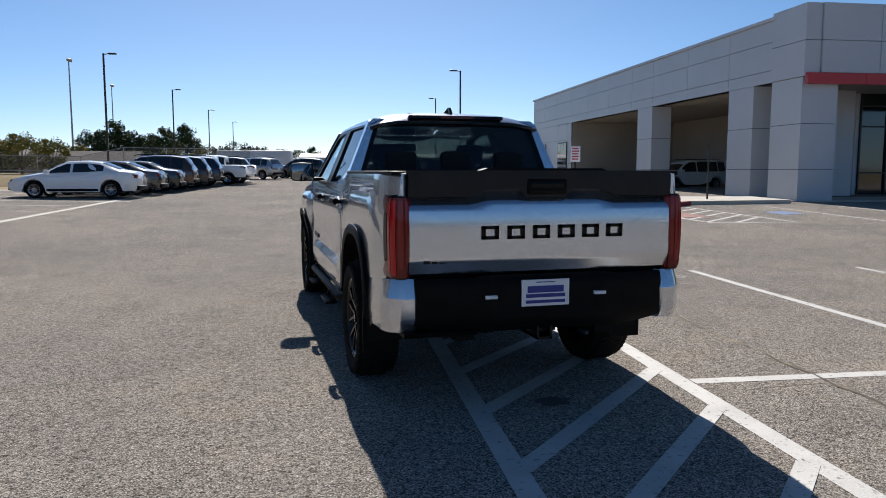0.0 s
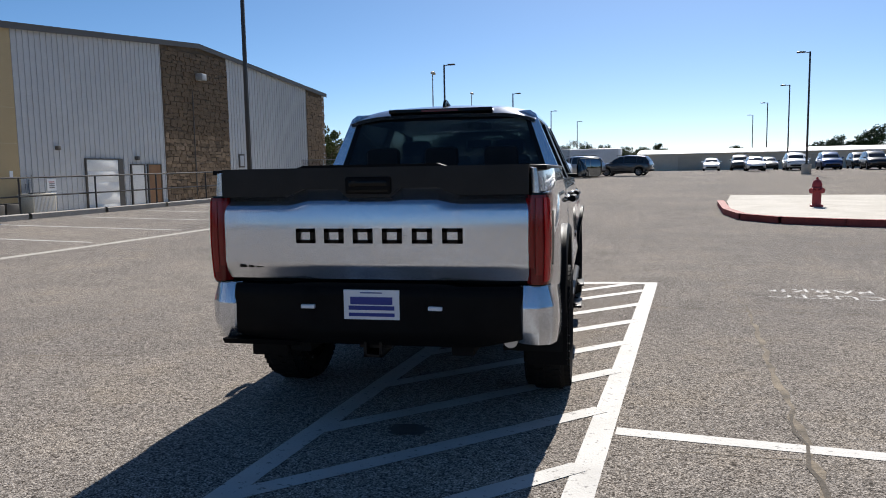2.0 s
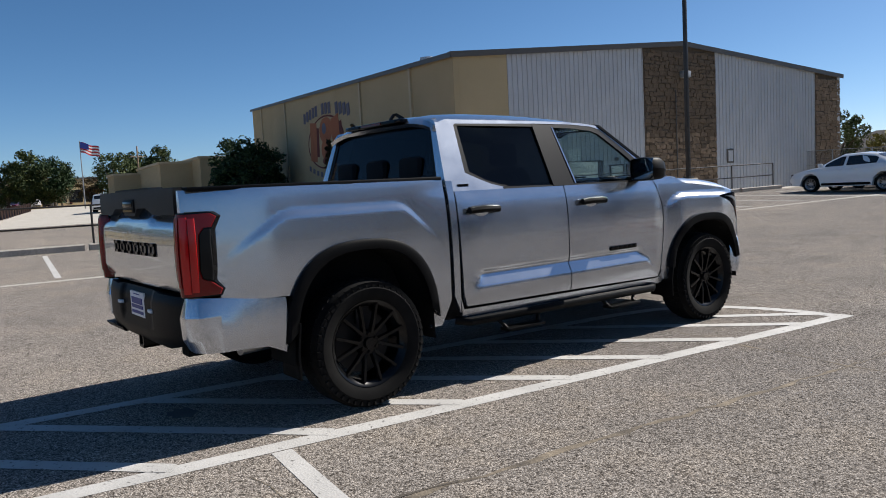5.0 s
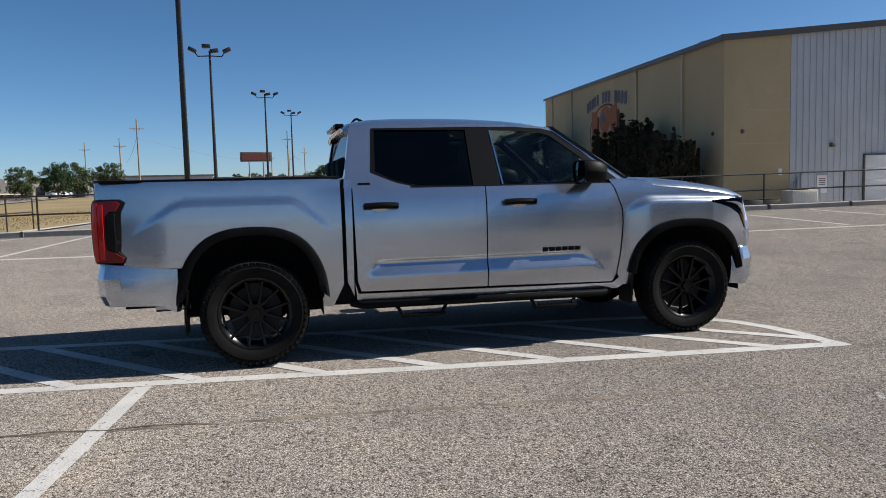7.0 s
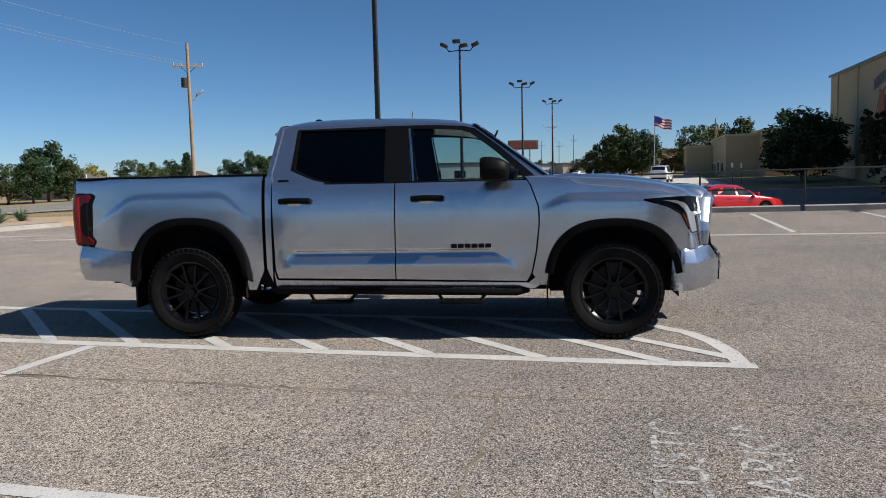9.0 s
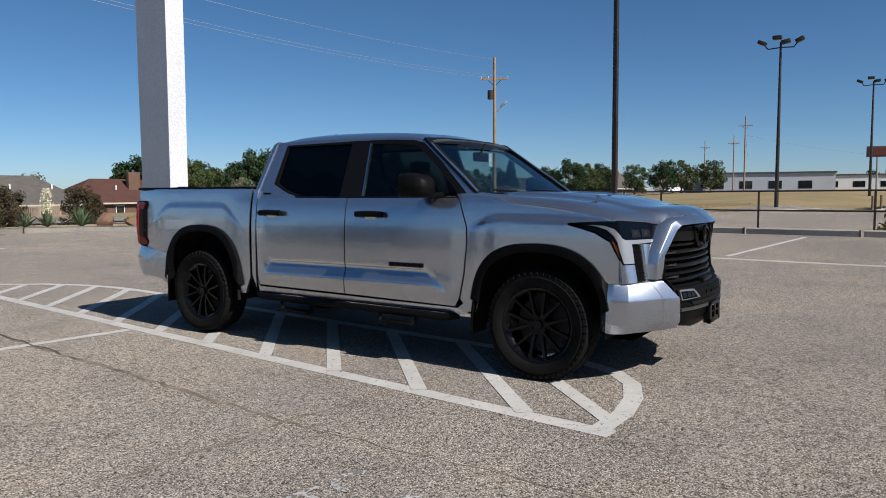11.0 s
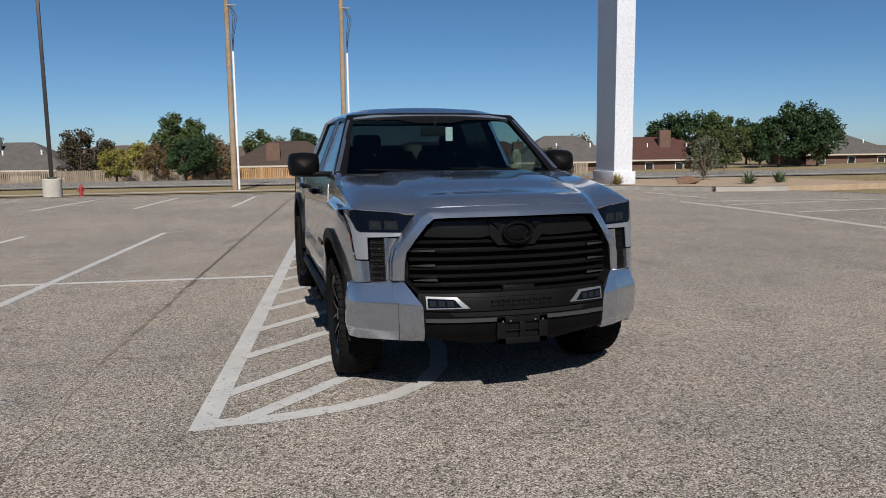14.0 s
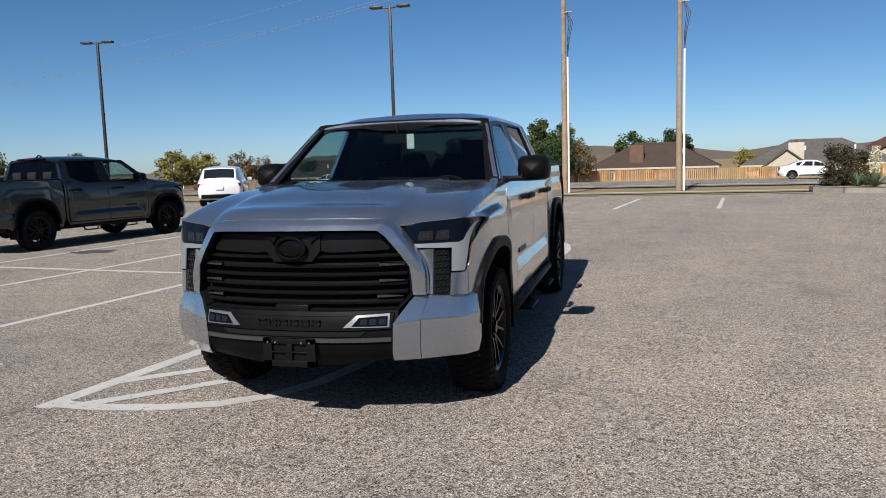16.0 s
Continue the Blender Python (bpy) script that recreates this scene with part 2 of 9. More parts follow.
METALWALL = ribbed("ribbed pale grey metal siding", (0.46, 0.47, 0.49), (0.52, 0.53, 0.55))
STONE = mottled("brown field stone", (0.24, 0.175, 0.118), (0.17, 0.122, 0.082), 0.9, 2.5, 18, 0.8, 0.02, 0.25, 0.38)
MORTAR = mottled("grey mortar", (0.085, 0.066, 0.05), (0.12, 0.095, 0.07), 0.95, 3, 30, 0.5, 0.01)
TAN = mottled("tan stucco wall", (0.42, 0.325, 0.185), (0.47, 0.365, 0.215), 0.85, 0.35, 30, 0.25, 0.004)
TANTRIM = mottled("tan metal trim", (0.46, 0.37, 0.23), (0.50, 0.41, 0.27), 0.6, 1, 30, 0.1, 0.002)
FASCIA = mat("dark bronze metal fascia", (0.075, 0.065, 0.055), 0.5)
PANELGREY = mottled("pale grey aluminium panel", (0.46, 0.475, 0.50), (0.50, 0.515, 0.54), 0.38, 0.4, 40, 0.05, 0.002, 0.5)
PANELJOINT = mat("dark panel joint", (0.05, 0.05, 0.055), 0.7)
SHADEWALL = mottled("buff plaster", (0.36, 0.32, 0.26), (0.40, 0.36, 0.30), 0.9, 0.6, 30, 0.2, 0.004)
REDBAND = mat("red fascia panel", (0.42, 0.015, 0.02), 0.35)
MULLION = mat("dark aluminium frame", (0.03, 0.03, 0.032), 0.4, 0.6)
WHITEWALL = mottled("cream metal wall", (0.50, 0.46, 0.38), (0.56, 0.52, 0.44), 0.7, 0.3, 20, 0.1, 0.003)
WHITEDOOR = mottled("white painted metal", (0.68, 0.68, 0.67), (0.74, 0.74, 0.73), 0.5, 1, 40, 0.1, 0.002)
BROWNDOOR = mottled("brown painted door", (0.22, 0.11, 0.05), (0.26, 0.14, 0.07), 0.5, 2, 40, 0.1, 0.002)
POLE = mottled("dark bronze steel", (0.022, 0.019, 0.017), (0.035, 0.03, 0.027), 0.45, 2, 60, 0.1, 0.001, 0.4)
POLEGREY = mottled("galvanised steel", (0.28, 0.29, 0.30), (0.36, 0.37, 0.38), 0.5, 2, 60, 0.1, 0.001, 0.4, 0, 0.5)
WOODPOLE = mottled("weathered timber pole", (0.24, 0.175, 0.115), (0.33, 0.25, 0.175), 0.9, 2, 25, 0.5, 0.01)
CEDAR = mottled("orange cedar fence board", (0.42, 0.26, 0.13), (0.34, 0.20, 0.10), 0.85, 1.2, 25, 0.3, 0.004, 0.3, 0.22)
GREYBOARD = mottled("weathered grey fence board", (0.27, 0.22, 0.17), (0.21, 0.17, 0.13), 0.9, 1.2, 25, 0.3, 0.004, 0.3, 0.25)
WIRE = mat("bare wire", (0.25, 0.26, 0.28), 0.5, 0.5)
PYLON_G = mottled("grey pylon panel", (0.30, 0.315, 0.345), (0.34, 0.355, 0.385), 0.45, 0.6, 20, 0.1, 0.004, 0.4)
PYLON_W = mottled("white pylon panel", (0.58, 0.59, 0.62), (0.62, 0.63, 0.66), 0.45, 0.6, 20, 0.05, 0.003, 0.4)
HYDRANT = mottled("red hydrant paint", (0.34, 0.045, 0.05), (0.28, 0.035, 0.04), 0.5, 6, 60, 0.2, 0.002)
ROOF_GREY = mottled("grey shingle", (0.085, 0.078, 0.072), (0.115, 0.105, 0.096), 0.95, 1.5, 12, 0.7, 0.02)
ROOF_BROWN = mottled("brown shingle", (0.070, 0.050, 0.040), (0.055, 0.040, 0.032), 0.95, 1.5, 12, 0.7, 0.02)
ROOF_RED = mottled("red brown shingle", (0.095, 0.042, 0.034), (0.072, 0.034, 0.028), 0.95, 1.5, 12, 0.7, 0.02)
BRICK = mottled("red brick", (0.14, 0.085, 0.062), (0.11, 0.066, 0.05), 0.9, 2, 18, 0.5, 0.01)
CREAM = mottled("cream house wall", (0.44, 0.39, 0.32), (0.48, 0.43, 0.35), 0.85, 1, 25, 0.2, 0.004)
ROCK = mottled("sandstone boulder", (0.20, 0.115, 0.075), (0.13, 0.085, 0.06), 0.9, 3, 25, 0.7, 0.02)


def leaf_mat(name, a, b, c):
    m = mat(name, a, 0.7, Specular_IOR_Level=0.25)
    g = nd(m, "ShaderNodeNewGeometry")
    base(m, ramp(m, g.outputs["Random Per Island"], [(0.0, a), (0.5, b), (1.0, c)]))
    return m


LEAF = leaf_mat("green leaves", (0.028, 0.048, 0.014), (0.048, 0.070, 0.020), (0.085, 0.10, 0.032))
LEAF_DARK = leaf_mat("dark green leaves", (0.012, 0.028, 0.010), (0.025, 0.050, 0.016), (0.045, 0.075, 0.025))
LEAF_YEL = leaf_mat("yellow green leaves", (0.12, 0.13, 0.025), (0.20, 0.18, 0.04), (0.28, 0.22, 0.05))
LEAF_RUST = leaf_mat("rusty autumn leaves", (0.14, 0.07, 0.025), (0.10, 0.065, 0.03), (0.09, 0.085, 0.03))
LEAF_GREY = leaf_mat("grey green foliage", (0.10, 0.11, 0.075), (0.14, 0.14, 0.10), (0.08, 0.08, 0.05))
LEAF_MAROON = leaf_mat("dark maroon leaves", (0.05, 0.025, 0.018), (0.035, 0.04, 0.018), (0.07, 0.05, 0.025))
YUCCA = leaf_mat("blue green yucca blades", (0.07, 0.12, 0.06), (0.11, 0.16, 0.09), (0.14, 0.18, 0.10))
STRAW = leaf_mat("straw grass tuft", (0.36, 0.28, 0.12), (0.30, 0.24, 0.11), (0.24, 0.20, 0.09))
BLOSSOM = leaf_mat("cream blossom", (0.66, 0.62, 0.44), (0.72, 0.68, 0.50), (0.58, 0.54, 0.34))
BARK = mottled("grey brown bark", (0.11, 0.085, 0.06), (0.15, 0.12, 0.09), 0.95, 3, 30, 0.7, 0.02)

# ---- mesh helpers ----
def mesh_of(bm, name, material, smooth=35):
    me = bpy.data.meshes.new(name)
    bmesh.ops.recalc_face_normals(bm, faces=bm.faces)
    skin = bm.verts.layers.float_vector.get("skin")
    split = None
    if skin is not None:
        # the outer skin takes the surface's own normals, so that panels shade without facets
        split = []
        outer = [all(v[skin].length > 0.5 for v in f.verts) for f in bm.faces]
        way = sum(f.calc_area() * Vector(f.verts[0][skin]).dot(f.normal) for f, o in zip(bm.faces, outer) if o)
        way = 1.0 if way > 0 else -1.0
        for f, o in zip(bm.faces, outer):
            for v in f.verts:
                split.append(tuple(Vector(v[skin]) * way) if o else tuple(f.normal))
    bm.to_mesh(me)
    bm.free()
    mats = material if isinstance(material, (list, tuple)) else [material]
    for x in mats:
        me.materials.append(x)
    if smooth:
        me.polygons.foreach_set("use_smooth", [True] * len(me.polygons))
        me.set_sharp_from_angle(angle=radians(smooth))
    if split:
        me.normals_split_custom_set(split)
    return me


def part(name, bm, material, parent, label="", smooth=35):
    ob = new(name, mesh_of(bm, name, material, smooth))
    if parent is not None:
        ob.parent = parent
    if label:
        tagged(ob, label)
    return ob


def thing(name, label, category, group="", m=None, kind=""):
    ob = tagged(new(name), label, category, group, kind)
    if m is not None:
        ob.matrix_basis = m
    return ob


def solid(name, bm, material, label, category, group="", kind="", m=None, smooth=35):
    ob = new(name, mesh_of(bm, name, material, smooth))
    if m is not None:
        ob.matrix_basis = m
    return tagged(ob, label, category, group, kind)


def box(bm, x0, x1, y0, y1, z0, z1, m=None, bevel=0.0):
    r = bmesh.ops.create_cube(bm, size=1)
    vs = r["verts"]
    for v in vs:
        v.co = Vector(((x0 + x1) / 2 + v.co.x * (x1 - x0), (y0 + y1) / 2 + v.co.y * (y1 - y0), (z0 + z1) / 2 + v.co.z * (z1 - z0)))
    if bevel:
        es = list({e for v in vs for e in v.link_edges})
        rb = bmesh.ops.bevel(bm, geom=es, offset=bevel, segments=2, profile=0.5, affect="EDGES")
        vs = list({v for f in rb["faces"] for v in f.verts} | {v for v in vs if v.is_valid})
    if m is not None:
        for v in vs:
            v.co = m @ v.co
    return vs


def cyl(bm, a, b, r0, r1=None, seg=16, cap=True):
    """A tapered rod from a to b."""
    a, b = Vector(a), Vector(b)
    r1 = r0 if r1 is None else r1
    d = b - a
    r = bmesh.ops.create_cone(bm, cap_ends=cap, segments=seg, radius1=r0, radius2=r1, depth=d.length)
    q = d.to_track_quat("Z", "Y").to_matrix().to_4x4()
    mm = Matrix.Translation((a + b) / 2) @ q
    for v in r["verts"]:
        v.co = mm @ v.co
    return r["verts"]


def tube(bm, pts, r, seg=8):
    """A round bar bent through points, as one closed skin."""
    pts = [Vector(p) for p in pts]
    loop = (pts[0] - pts[-1]).length < 1e-6
    rings, side = [], None
    n = len(pts)
    for i, p in enumerate(pts):
        q0 = pts[i - 1] if i else (pts[-2] if loop else p)
        q1 = pts[i + 1] if i < n - 1 else (pts[1] if loop else p)
        d = (q1 - q0).normalized()
        if side is None:
            side = d.orthogonal().normalized()
        side = (side - d * side.dot(d)).normalized()
        up = d.cross(side)
        rings.append([p + (side * math.cos(2 * math.pi * k / seg) + up * math.sin(2 * math.pi * k / seg)) * r for k in range(seg)])
    if loop:
        rings[-1] = rings[0]
    vs = [[bm.verts.new(k) for k in ring] for ring in (rings[:-1] if loop else rings)]
    for i in range(len(vs) if loop else len(vs) - 1):
        p0, p1 = vs[i], vs[(i + 1) % len(vs)]
        for k in range(seg):
            bm.faces.new((p0[k], p0[(k + 1) % seg], p1[(k + 1) % seg], p1[k]))
    if not loop:
        bm.faces.new(vs[0][::-1])
        bm.faces.new(vs[-1])


def ball(bm, c, r, sub=2, sq=(1, 1, 1)):
    vs = bmesh.ops.create_icosphere(bm, subdivisions=sub, radius=r)["verts"]
    for v in vs:
        v.co = Vector((v.co.x * sq[0], v.co.y * sq[1], v.co.z * sq[2])) + Vector(c)
    return vs


def grid_faces(bm, rows):
    """Faces between rows of points, all of one length."""
    vs = [[bm.verts.new(p) for p in r] for r in rows]
    for a, b in zip(vs, vs[1:]):
        for i in range(len(a) - 1):
            try:
                bm.faces.new((a[i], a[i + 1], b[i + 1], b[i]))
            except ValueError:
                pass
    return vs


def prism(bm, outline, axis, lo, hi):
    """A flat outline (pairs) swept along an axis from lo to hi."""
    def at(p, t):
        return {"x": (t, p[0], p[1]), "y": (p[0], t, p[1]), "z": (p[0], p[1], t)}[axis]
    a = [bm.verts.new(at(p, lo)) for p in outline]
    b = [bm.verts.new(at(p, hi)) for p in outline]
    n = len(outline)
    fs = [bm.faces.new(a), bm.faces.new(b[::-1])]
    for i in range(n):
        fs.append(bm.faces.new((a[i], b[i], b[(i + 1) % n], a[(i + 1) % n])))
    return fs


def thicken(bm, d):
    """Gives an open sheet a thickness d along its normals."""
    bmesh.ops.recalc_face_normals(bm, faces=bm.faces)
    bmesh.ops.solidify(bm, geom=bm.faces[:], thickness=d)


def mirror_x(bm):
    geom = bmesh.ops.duplicate(bm, geom=bm.verts[:] + bm.edges[:] + bm.faces[:])["geom"]
    for v in geom:
        if isinstance(v, bmesh.types.BMVert):
            v.co.x = -v.co.x
    bmesh.ops.reverse_faces(bm, faces=[f for f in geom if isinstance(f, bmesh.types.BMFace)])


def sstep(a, b, v):
    t = min(1.0, max(0.0, (v - a) / (b - a)))
    return t * t * (3 - 2 * t)


def curve1(pts):
    """Piecewise linear with eased joints through (x, y) pairs."""
    def f(x):
        if x <= pts[0][0]:
            return pts[0][1]
        for (x0, y0), (x1, y1) in zip(pts, pts[1:]):
            if x <= x1:
                return y0 + (y1 - y0) * (x - x0) / (x1 - x0)
        return pts[-1][1]
    return f


def curve_s(pts):
    """Smooth monotone cubic through (x, y) pairs."""
    xs, ys = [p[0] for p in pts], [p[1] for p in pts]
    n = len(pts)
    dl = [(ys[i + 1] - ys[i]) / (xs[i + 1] - xs[i]) for i in range(n - 1)]
    ms = [dl[0]] + [0.0 if dl[i - 1] * dl[i] <= 0 else 2 * dl[i - 1] * dl[i] / (dl[i - 1] + dl[i]) for i in range(1, n - 1)] + [dl[-1]]

    def f(x):
        if x <= xs[0]:
            return ys[0]
        if x >= xs[-1]:
            return ys[-1]
        i = 0
        while x > xs[i + 1]:
            i += 1
        h = xs[i + 1] - xs[i]
        t = (x - xs[i]) / h
        return (1 + 2 * t) * (1 - t) ** 2 * ys[i] + t * (1 - t) ** 2 * h * ms[i] + t * t * (3 - 2 * t) * ys[i + 1] + t * t * (t - 1) * h * ms[i + 1]
    return f


# ---- the lot's own axes: u across, v along, turned 7 degrees from the pickup ----
C7, S7 = math.cos(radians(7)), math.sin(radians(7))


def P(u, v, z=0.0):
    if v < -31.5:
        u, v = 0.4 + (u - 0.4) * 1.19, 6.5 + (v - 6.5) * 1.19
    return Vector((u * C7 + v * S7, -u * S7 + v * C7, z))


def uv_of(x, y):
    return x * C7 - y * S7, x * S7 + y * C7


def soft(v, s=3.0):
    return s * math.log1p(math.exp(min(v / s, 40)))


def lot(x, y):
    return 0.014 * min(soft(y - 4), 70) + 0.016 * min(soft(-x - 3), 18) * sstep(-20, -6, y) - 0.026 * min(soft(-y - 25), 12) - 0.010 * min(soft(-y - 36), 60) - lot0


lot0 = 0.0
lot0 = lot(0.6, 0)


def ground(x, y):
    u, v = uv_of(x, y)
    z = lot(x, y)
    z -= 0.55 * (1 - sstep(-18.2, -16.6, u)) * sstep(-16, -6, v) * (1 - sstep(48, 56, v))
    z -= 0.40 * (1 - sstep(-18.2, -16.6, u)) * sstep(-62, -42, u) * sstep(-6, 3, v) * (1 - sstep(48, 56, v))
    z += 0.022 * min(soft(-u - 50), 60)
    return z


def at(u, v, turn=0.0, dz=0.0, fn=ground):
    """A pose standing on the ground at (u, v), turned from the lot's axes."""
    p = P(u, v)
    return pose(p.x, p.y, fn(p.x, p.y) + dz, 0, 0, turn - 7)

# ---- panels cut from outlines and bent to a surface ----
def sheet(poly, fn, inward, step=0.07, bm=None):
    """An outline (pairs) cut into cells, bent by fn(a, b) and given depth by the vector function or vector inward."""
    own = bmesh.new()
    own.faces.new([own.verts.new((a, b, 0)) for a, b in poly])
    own.normal_update()
    for ax in (0, 1):
        vals = [p[ax] for p in poly]
        n0, n1 = math.floor(min(vals) / step) + 1, math.ceil(max(vals) / step)
        for k in range(n0, n1):
            no = (1, 0, 0) if ax == 0 else (0, 1, 0)
            bmesh.ops.bisect_plane(own, geom=own.verts[:] + own.edges[:] + own.faces[:], plane_co=tuple(k * step * c for c in no), plane_no=no, dist=1e-5)
    bmesh.ops.remove_doubles(own, verts=own.verts, dist=0.0025)
    bmesh.ops.triangulate(own, faces=[f for f in own.faces if len(f.verts) > 4], ngon_method="EAR_CLIP")
    skin = own.verts.layers.float_vector.new("skin")
    ext = bmesh.ops.extrude_face_region(own, geom=own.faces[:])["geom"]
    back = [v for v in ext if isinstance(v, bmesh.types.BMVert)]
    backset = set(back)
    for v in own.verts:
        a, b = v.co.x, v.co.y
        p = Vector(fn(a, b))
        if v in backset:
            p = p + (inward(a, b) if callable(inward) else Vector(inward))
        else:
            e = 0.006
            k = (Vector(fn(a + e, b)) - Vector(fn(a - e, b))).cross(Vector(fn(a, b + e)) - Vector(fn(a, b - e)))
            v[skin] = k.normalized()
        v.co = p
    if bm is None:
        return own
    me = bpy.data.meshes.new("tmp")
    own.to_mesh(me)
    own.free()
    bm.from_mesh(me)
    bpy.data.meshes.remove(me)
    return bm


def arch(yc, a, b, z0, n=22, zlow=0.42, power=2.6, start=1):
    """Wheel-arch curve from the rear foot to the front foot."""
    out = []
    for i in range(n + 1):
        th = math.pi * i / n
        c, s = math.cos(th), math.sin(th)
        y = yc - a * math.copysign(abs(c) ** (2 / power), c)
        z = z0 + b * abs(s) ** (2 / power)
        out.append((y, max(z, zlow)))
    return out


BODY_Z = curve_s([(0.36, 0.925), (0.45, 0.945), (0.60, 0.956), (0.85, 0.960), (1.05, 0.957), (1.18, 0.948), (1.30, 0.934), (1.37, 0.918), (1.45, 0.905)])
DOOR_Z = curve_s([(0.36, 0.915), (0.45, 0.950), (0.54, 0.966), (0.62, 0.971), (0.80, 0.966), (0.95, 0.967), (1.08, 0.964), (1.18, 0.956), (1.27, 0.942), (1.345, 0.921), (1.45, 0.90)])
BED_Z = curve_s([(0.36, 0.91), (0.5, 0.945), (0.8, 0.952), (1.1, 0.948), (1.30, 0.938), (1.40, 0.930), (1.45, 0.922)])


def smax(a, b, k=0.03):
    """The larger of two, with a rounded changeover."""
    h = max(k - abs(a - b), 0.0) / k
    return max(a, b) + h * h * k / 4


def brow_rear(y):
    return 1.305 - smax(smax(0.0, -0.64 * (y + 2.37), 0.05), 0.86 * (y + 1.52), 0.05)


def brow_front(y):
    return 1.226 - smax(smax(0.0, -0.52 * (y - 1.46), 0.06), 0.03 * (y - 1.6), 0.02)


def ledge(z, zc, h):
    """Nought over the crest zc, one from h under it, with crisp ends."""
    return sstep(0.0, h, zc - z)


def side_x(y, z):
    w = sstep(-1.12, -0.95, y) * (1 - sstep(1.10, 1.24, y))
    rear = 1 - sstep(-1.5, -1.1, y)
    x = DOOR_Z(z) * w + (1 - w) * (BED_Z(z) * rear + BODY_Z(z) * (1 - rear))
    # sky-facing flute along the doors' foot
    in_flute = sstep(-1.00 + 0.4 * (z - 0.62), -0.90 + 0.4 * (z - 0.62), y) * (1 - sstep(0.93 - 1.0 * (z - 0.66), 1.03 - 1.0 * (z - 0.66), y))
    t = min(1.0, max(0.0, (0.748 - z) / 0.085))
    x += in_flute * (-0.026 * (1 - t) * min(1.0, max(0.0, (0.775 - z) / 0.027)) + 0.010 * t * sstep(0.50, 0.63, z))
    on = sstep(-2.80, -2.38, y) * (1 - sstep(-1.52, -1.20, y))
    x += on * 0.012 * ledge(z, brow_rear(y), 0.062) * sstep(0.40, 0.85, z)
    on = sstep(1.24, 1.52, y) * (1 - 0.75 * sstep(2.08, 2.40, y))
    x += on * 0.040 * ledge(z, brow_front(y), 0.055) * sstep(0.40, 0.85, z)
    x -= 0.060 * max(0.0, (-2.45 - y) / 0.5) ** 1.6
    x -= 0.14 * max(0.0, (y - 2.16) / 0.5) ** 2.4
    return x


def glass_x(z):
    return 0.912 - (z - 1.345) * 0.42


PLAN = curve_s([(0, 2.785), (0.2, 2.777), (0.4, 2.745), (0.56, 2.695), (0.66, 2.658), (0.73, 2.63)])
FRONT_Z = curve_s([(0.34, -0.05), (0.40, 0.0), (0.46, 0.05), (0.57, 0.070), (0.66, 0.055), (0.76, 0.02), (0.95, 0.0), (1.10, -0.01), (1.20, -0.05), (1.26, -0.10)])
# corner of the nose seen from above, followed from the grille round to the flank
WRAP = [(0.58, 2.642), (0.70, 2.598), (0.78, 2.558), (0.87, 2.512), (0.925, 2.462), (0.950, 2.405), (0.958, 2.34), (0.962, 2.2), (0.963, 2.0)]
WRAP_S = [0.0]
for q0_, q1_ in zip(WRAP, WRAP[1:]):
    WRAP_S.append(WRAP_S[-1] + math.dist(q0_, q1_))
WRAP_X = curve_s([(k, p[0]) for k, p in zip(WRAP_S, WRAP)])
WRAP_Y = curve_s([(k, p[1]) for k, p in zip(WRAP_S, WRAP)])


def nose(k, z, off=0.0):
    """A point on the nose's corner, k metres from the grille and z high."""
    tx, ty = WRAP_X(k + 0.01) - WRAP_X(k - 0.01), WRAP_Y(k + 0.01) - WRAP_Y(k - 0.01)
    n = Vector((-ty, tx)).normalized()
    front = 1 - sstep(0.30, 0.50, k)
    return WRAP_X(k) + n.x * off - 0.03 * (z - 0.9) * (1 - front), WRAP_Y(k) + n.y * off - 0.16 * (z - 0.92) * front, z


# tail lamp seen from above, from the tailgate round to the flank
TAIL = [(0.832, -2.945), (0.840, -2.970), (0.872, -2.974), (0.900, -2.962), (0.918, -2.930), (0.926, -2.88), (0.932, -2.83), (0.936, -2.775), (0.937, -2.75)]
TAIL_S = [0.0]
for q0_, q1_ in zip(TAIL, TAIL[1:]):
    TAIL_S.append(TAIL_S[-1] + math.dist(q0_, q1_))
TAIL_X = curve_s([(k, p[0]) for k, p in zip(TAIL_S, TAIL)])
TAIL_Y = curve_s([(k, p[1]) for k, p in zip(TAIL_S, TAIL)])
# bonnet: height and plan of its shut line
HOOD_ZE = curve_s([(1.30, 1.385), (1.42, 1.372), (1.50, 1.358), (1.54, 1.335), (1.58, 1.318), (1.9, 1.286), (2.2, 1.240), (2.41, 1.192), (2.5, 1.18)])
HOOD_XE = curve_s([(1.30, 0.855), (1.42, 0.872), (1.50, 0.888), (1.54, 0.905), (1.58, 0.915), (1.9, 0.924), (2.2, 0.927), (2.36, 0.934), (2.41, 0.940)])
HOOD_YF = curve_s([(0, 2.765), (0.3, 2.735), (0.527, 2.664), (0.61, 2.606), (0.70, 2.560), (0.78, 2.520), (0.87, 2.474), (0.925, 2.432), (0.945, 2.40), (0.97, 2.33)])
HOOD_ZF = curve_s([(0, 1.212), (0.3, 1.210), (0.5, 1.200), (0.60, 1.166), (0.7, 1.172), (0.8, 1.180), (0.9, 1.188), (0.95, 1.194)])
NOSE_RISE = curve_s([(-0.1, -0.07), (0, 0.0), (0.04, 0.032), (0.15, 0.085), (0.30, 0.128), (0.50, 0.158), (0.8, 0.178), (1.1, 0.190), (1.5, 0.20)])
SIDE_RISE = curve_s([(-0.1, -0.07), (0, 0.0), (0.03, 0.026), (0.08, 0.050), (0.16, 0.068), (0.3, 0.080), (0.6, 0.094), (1.0, 0.100)])


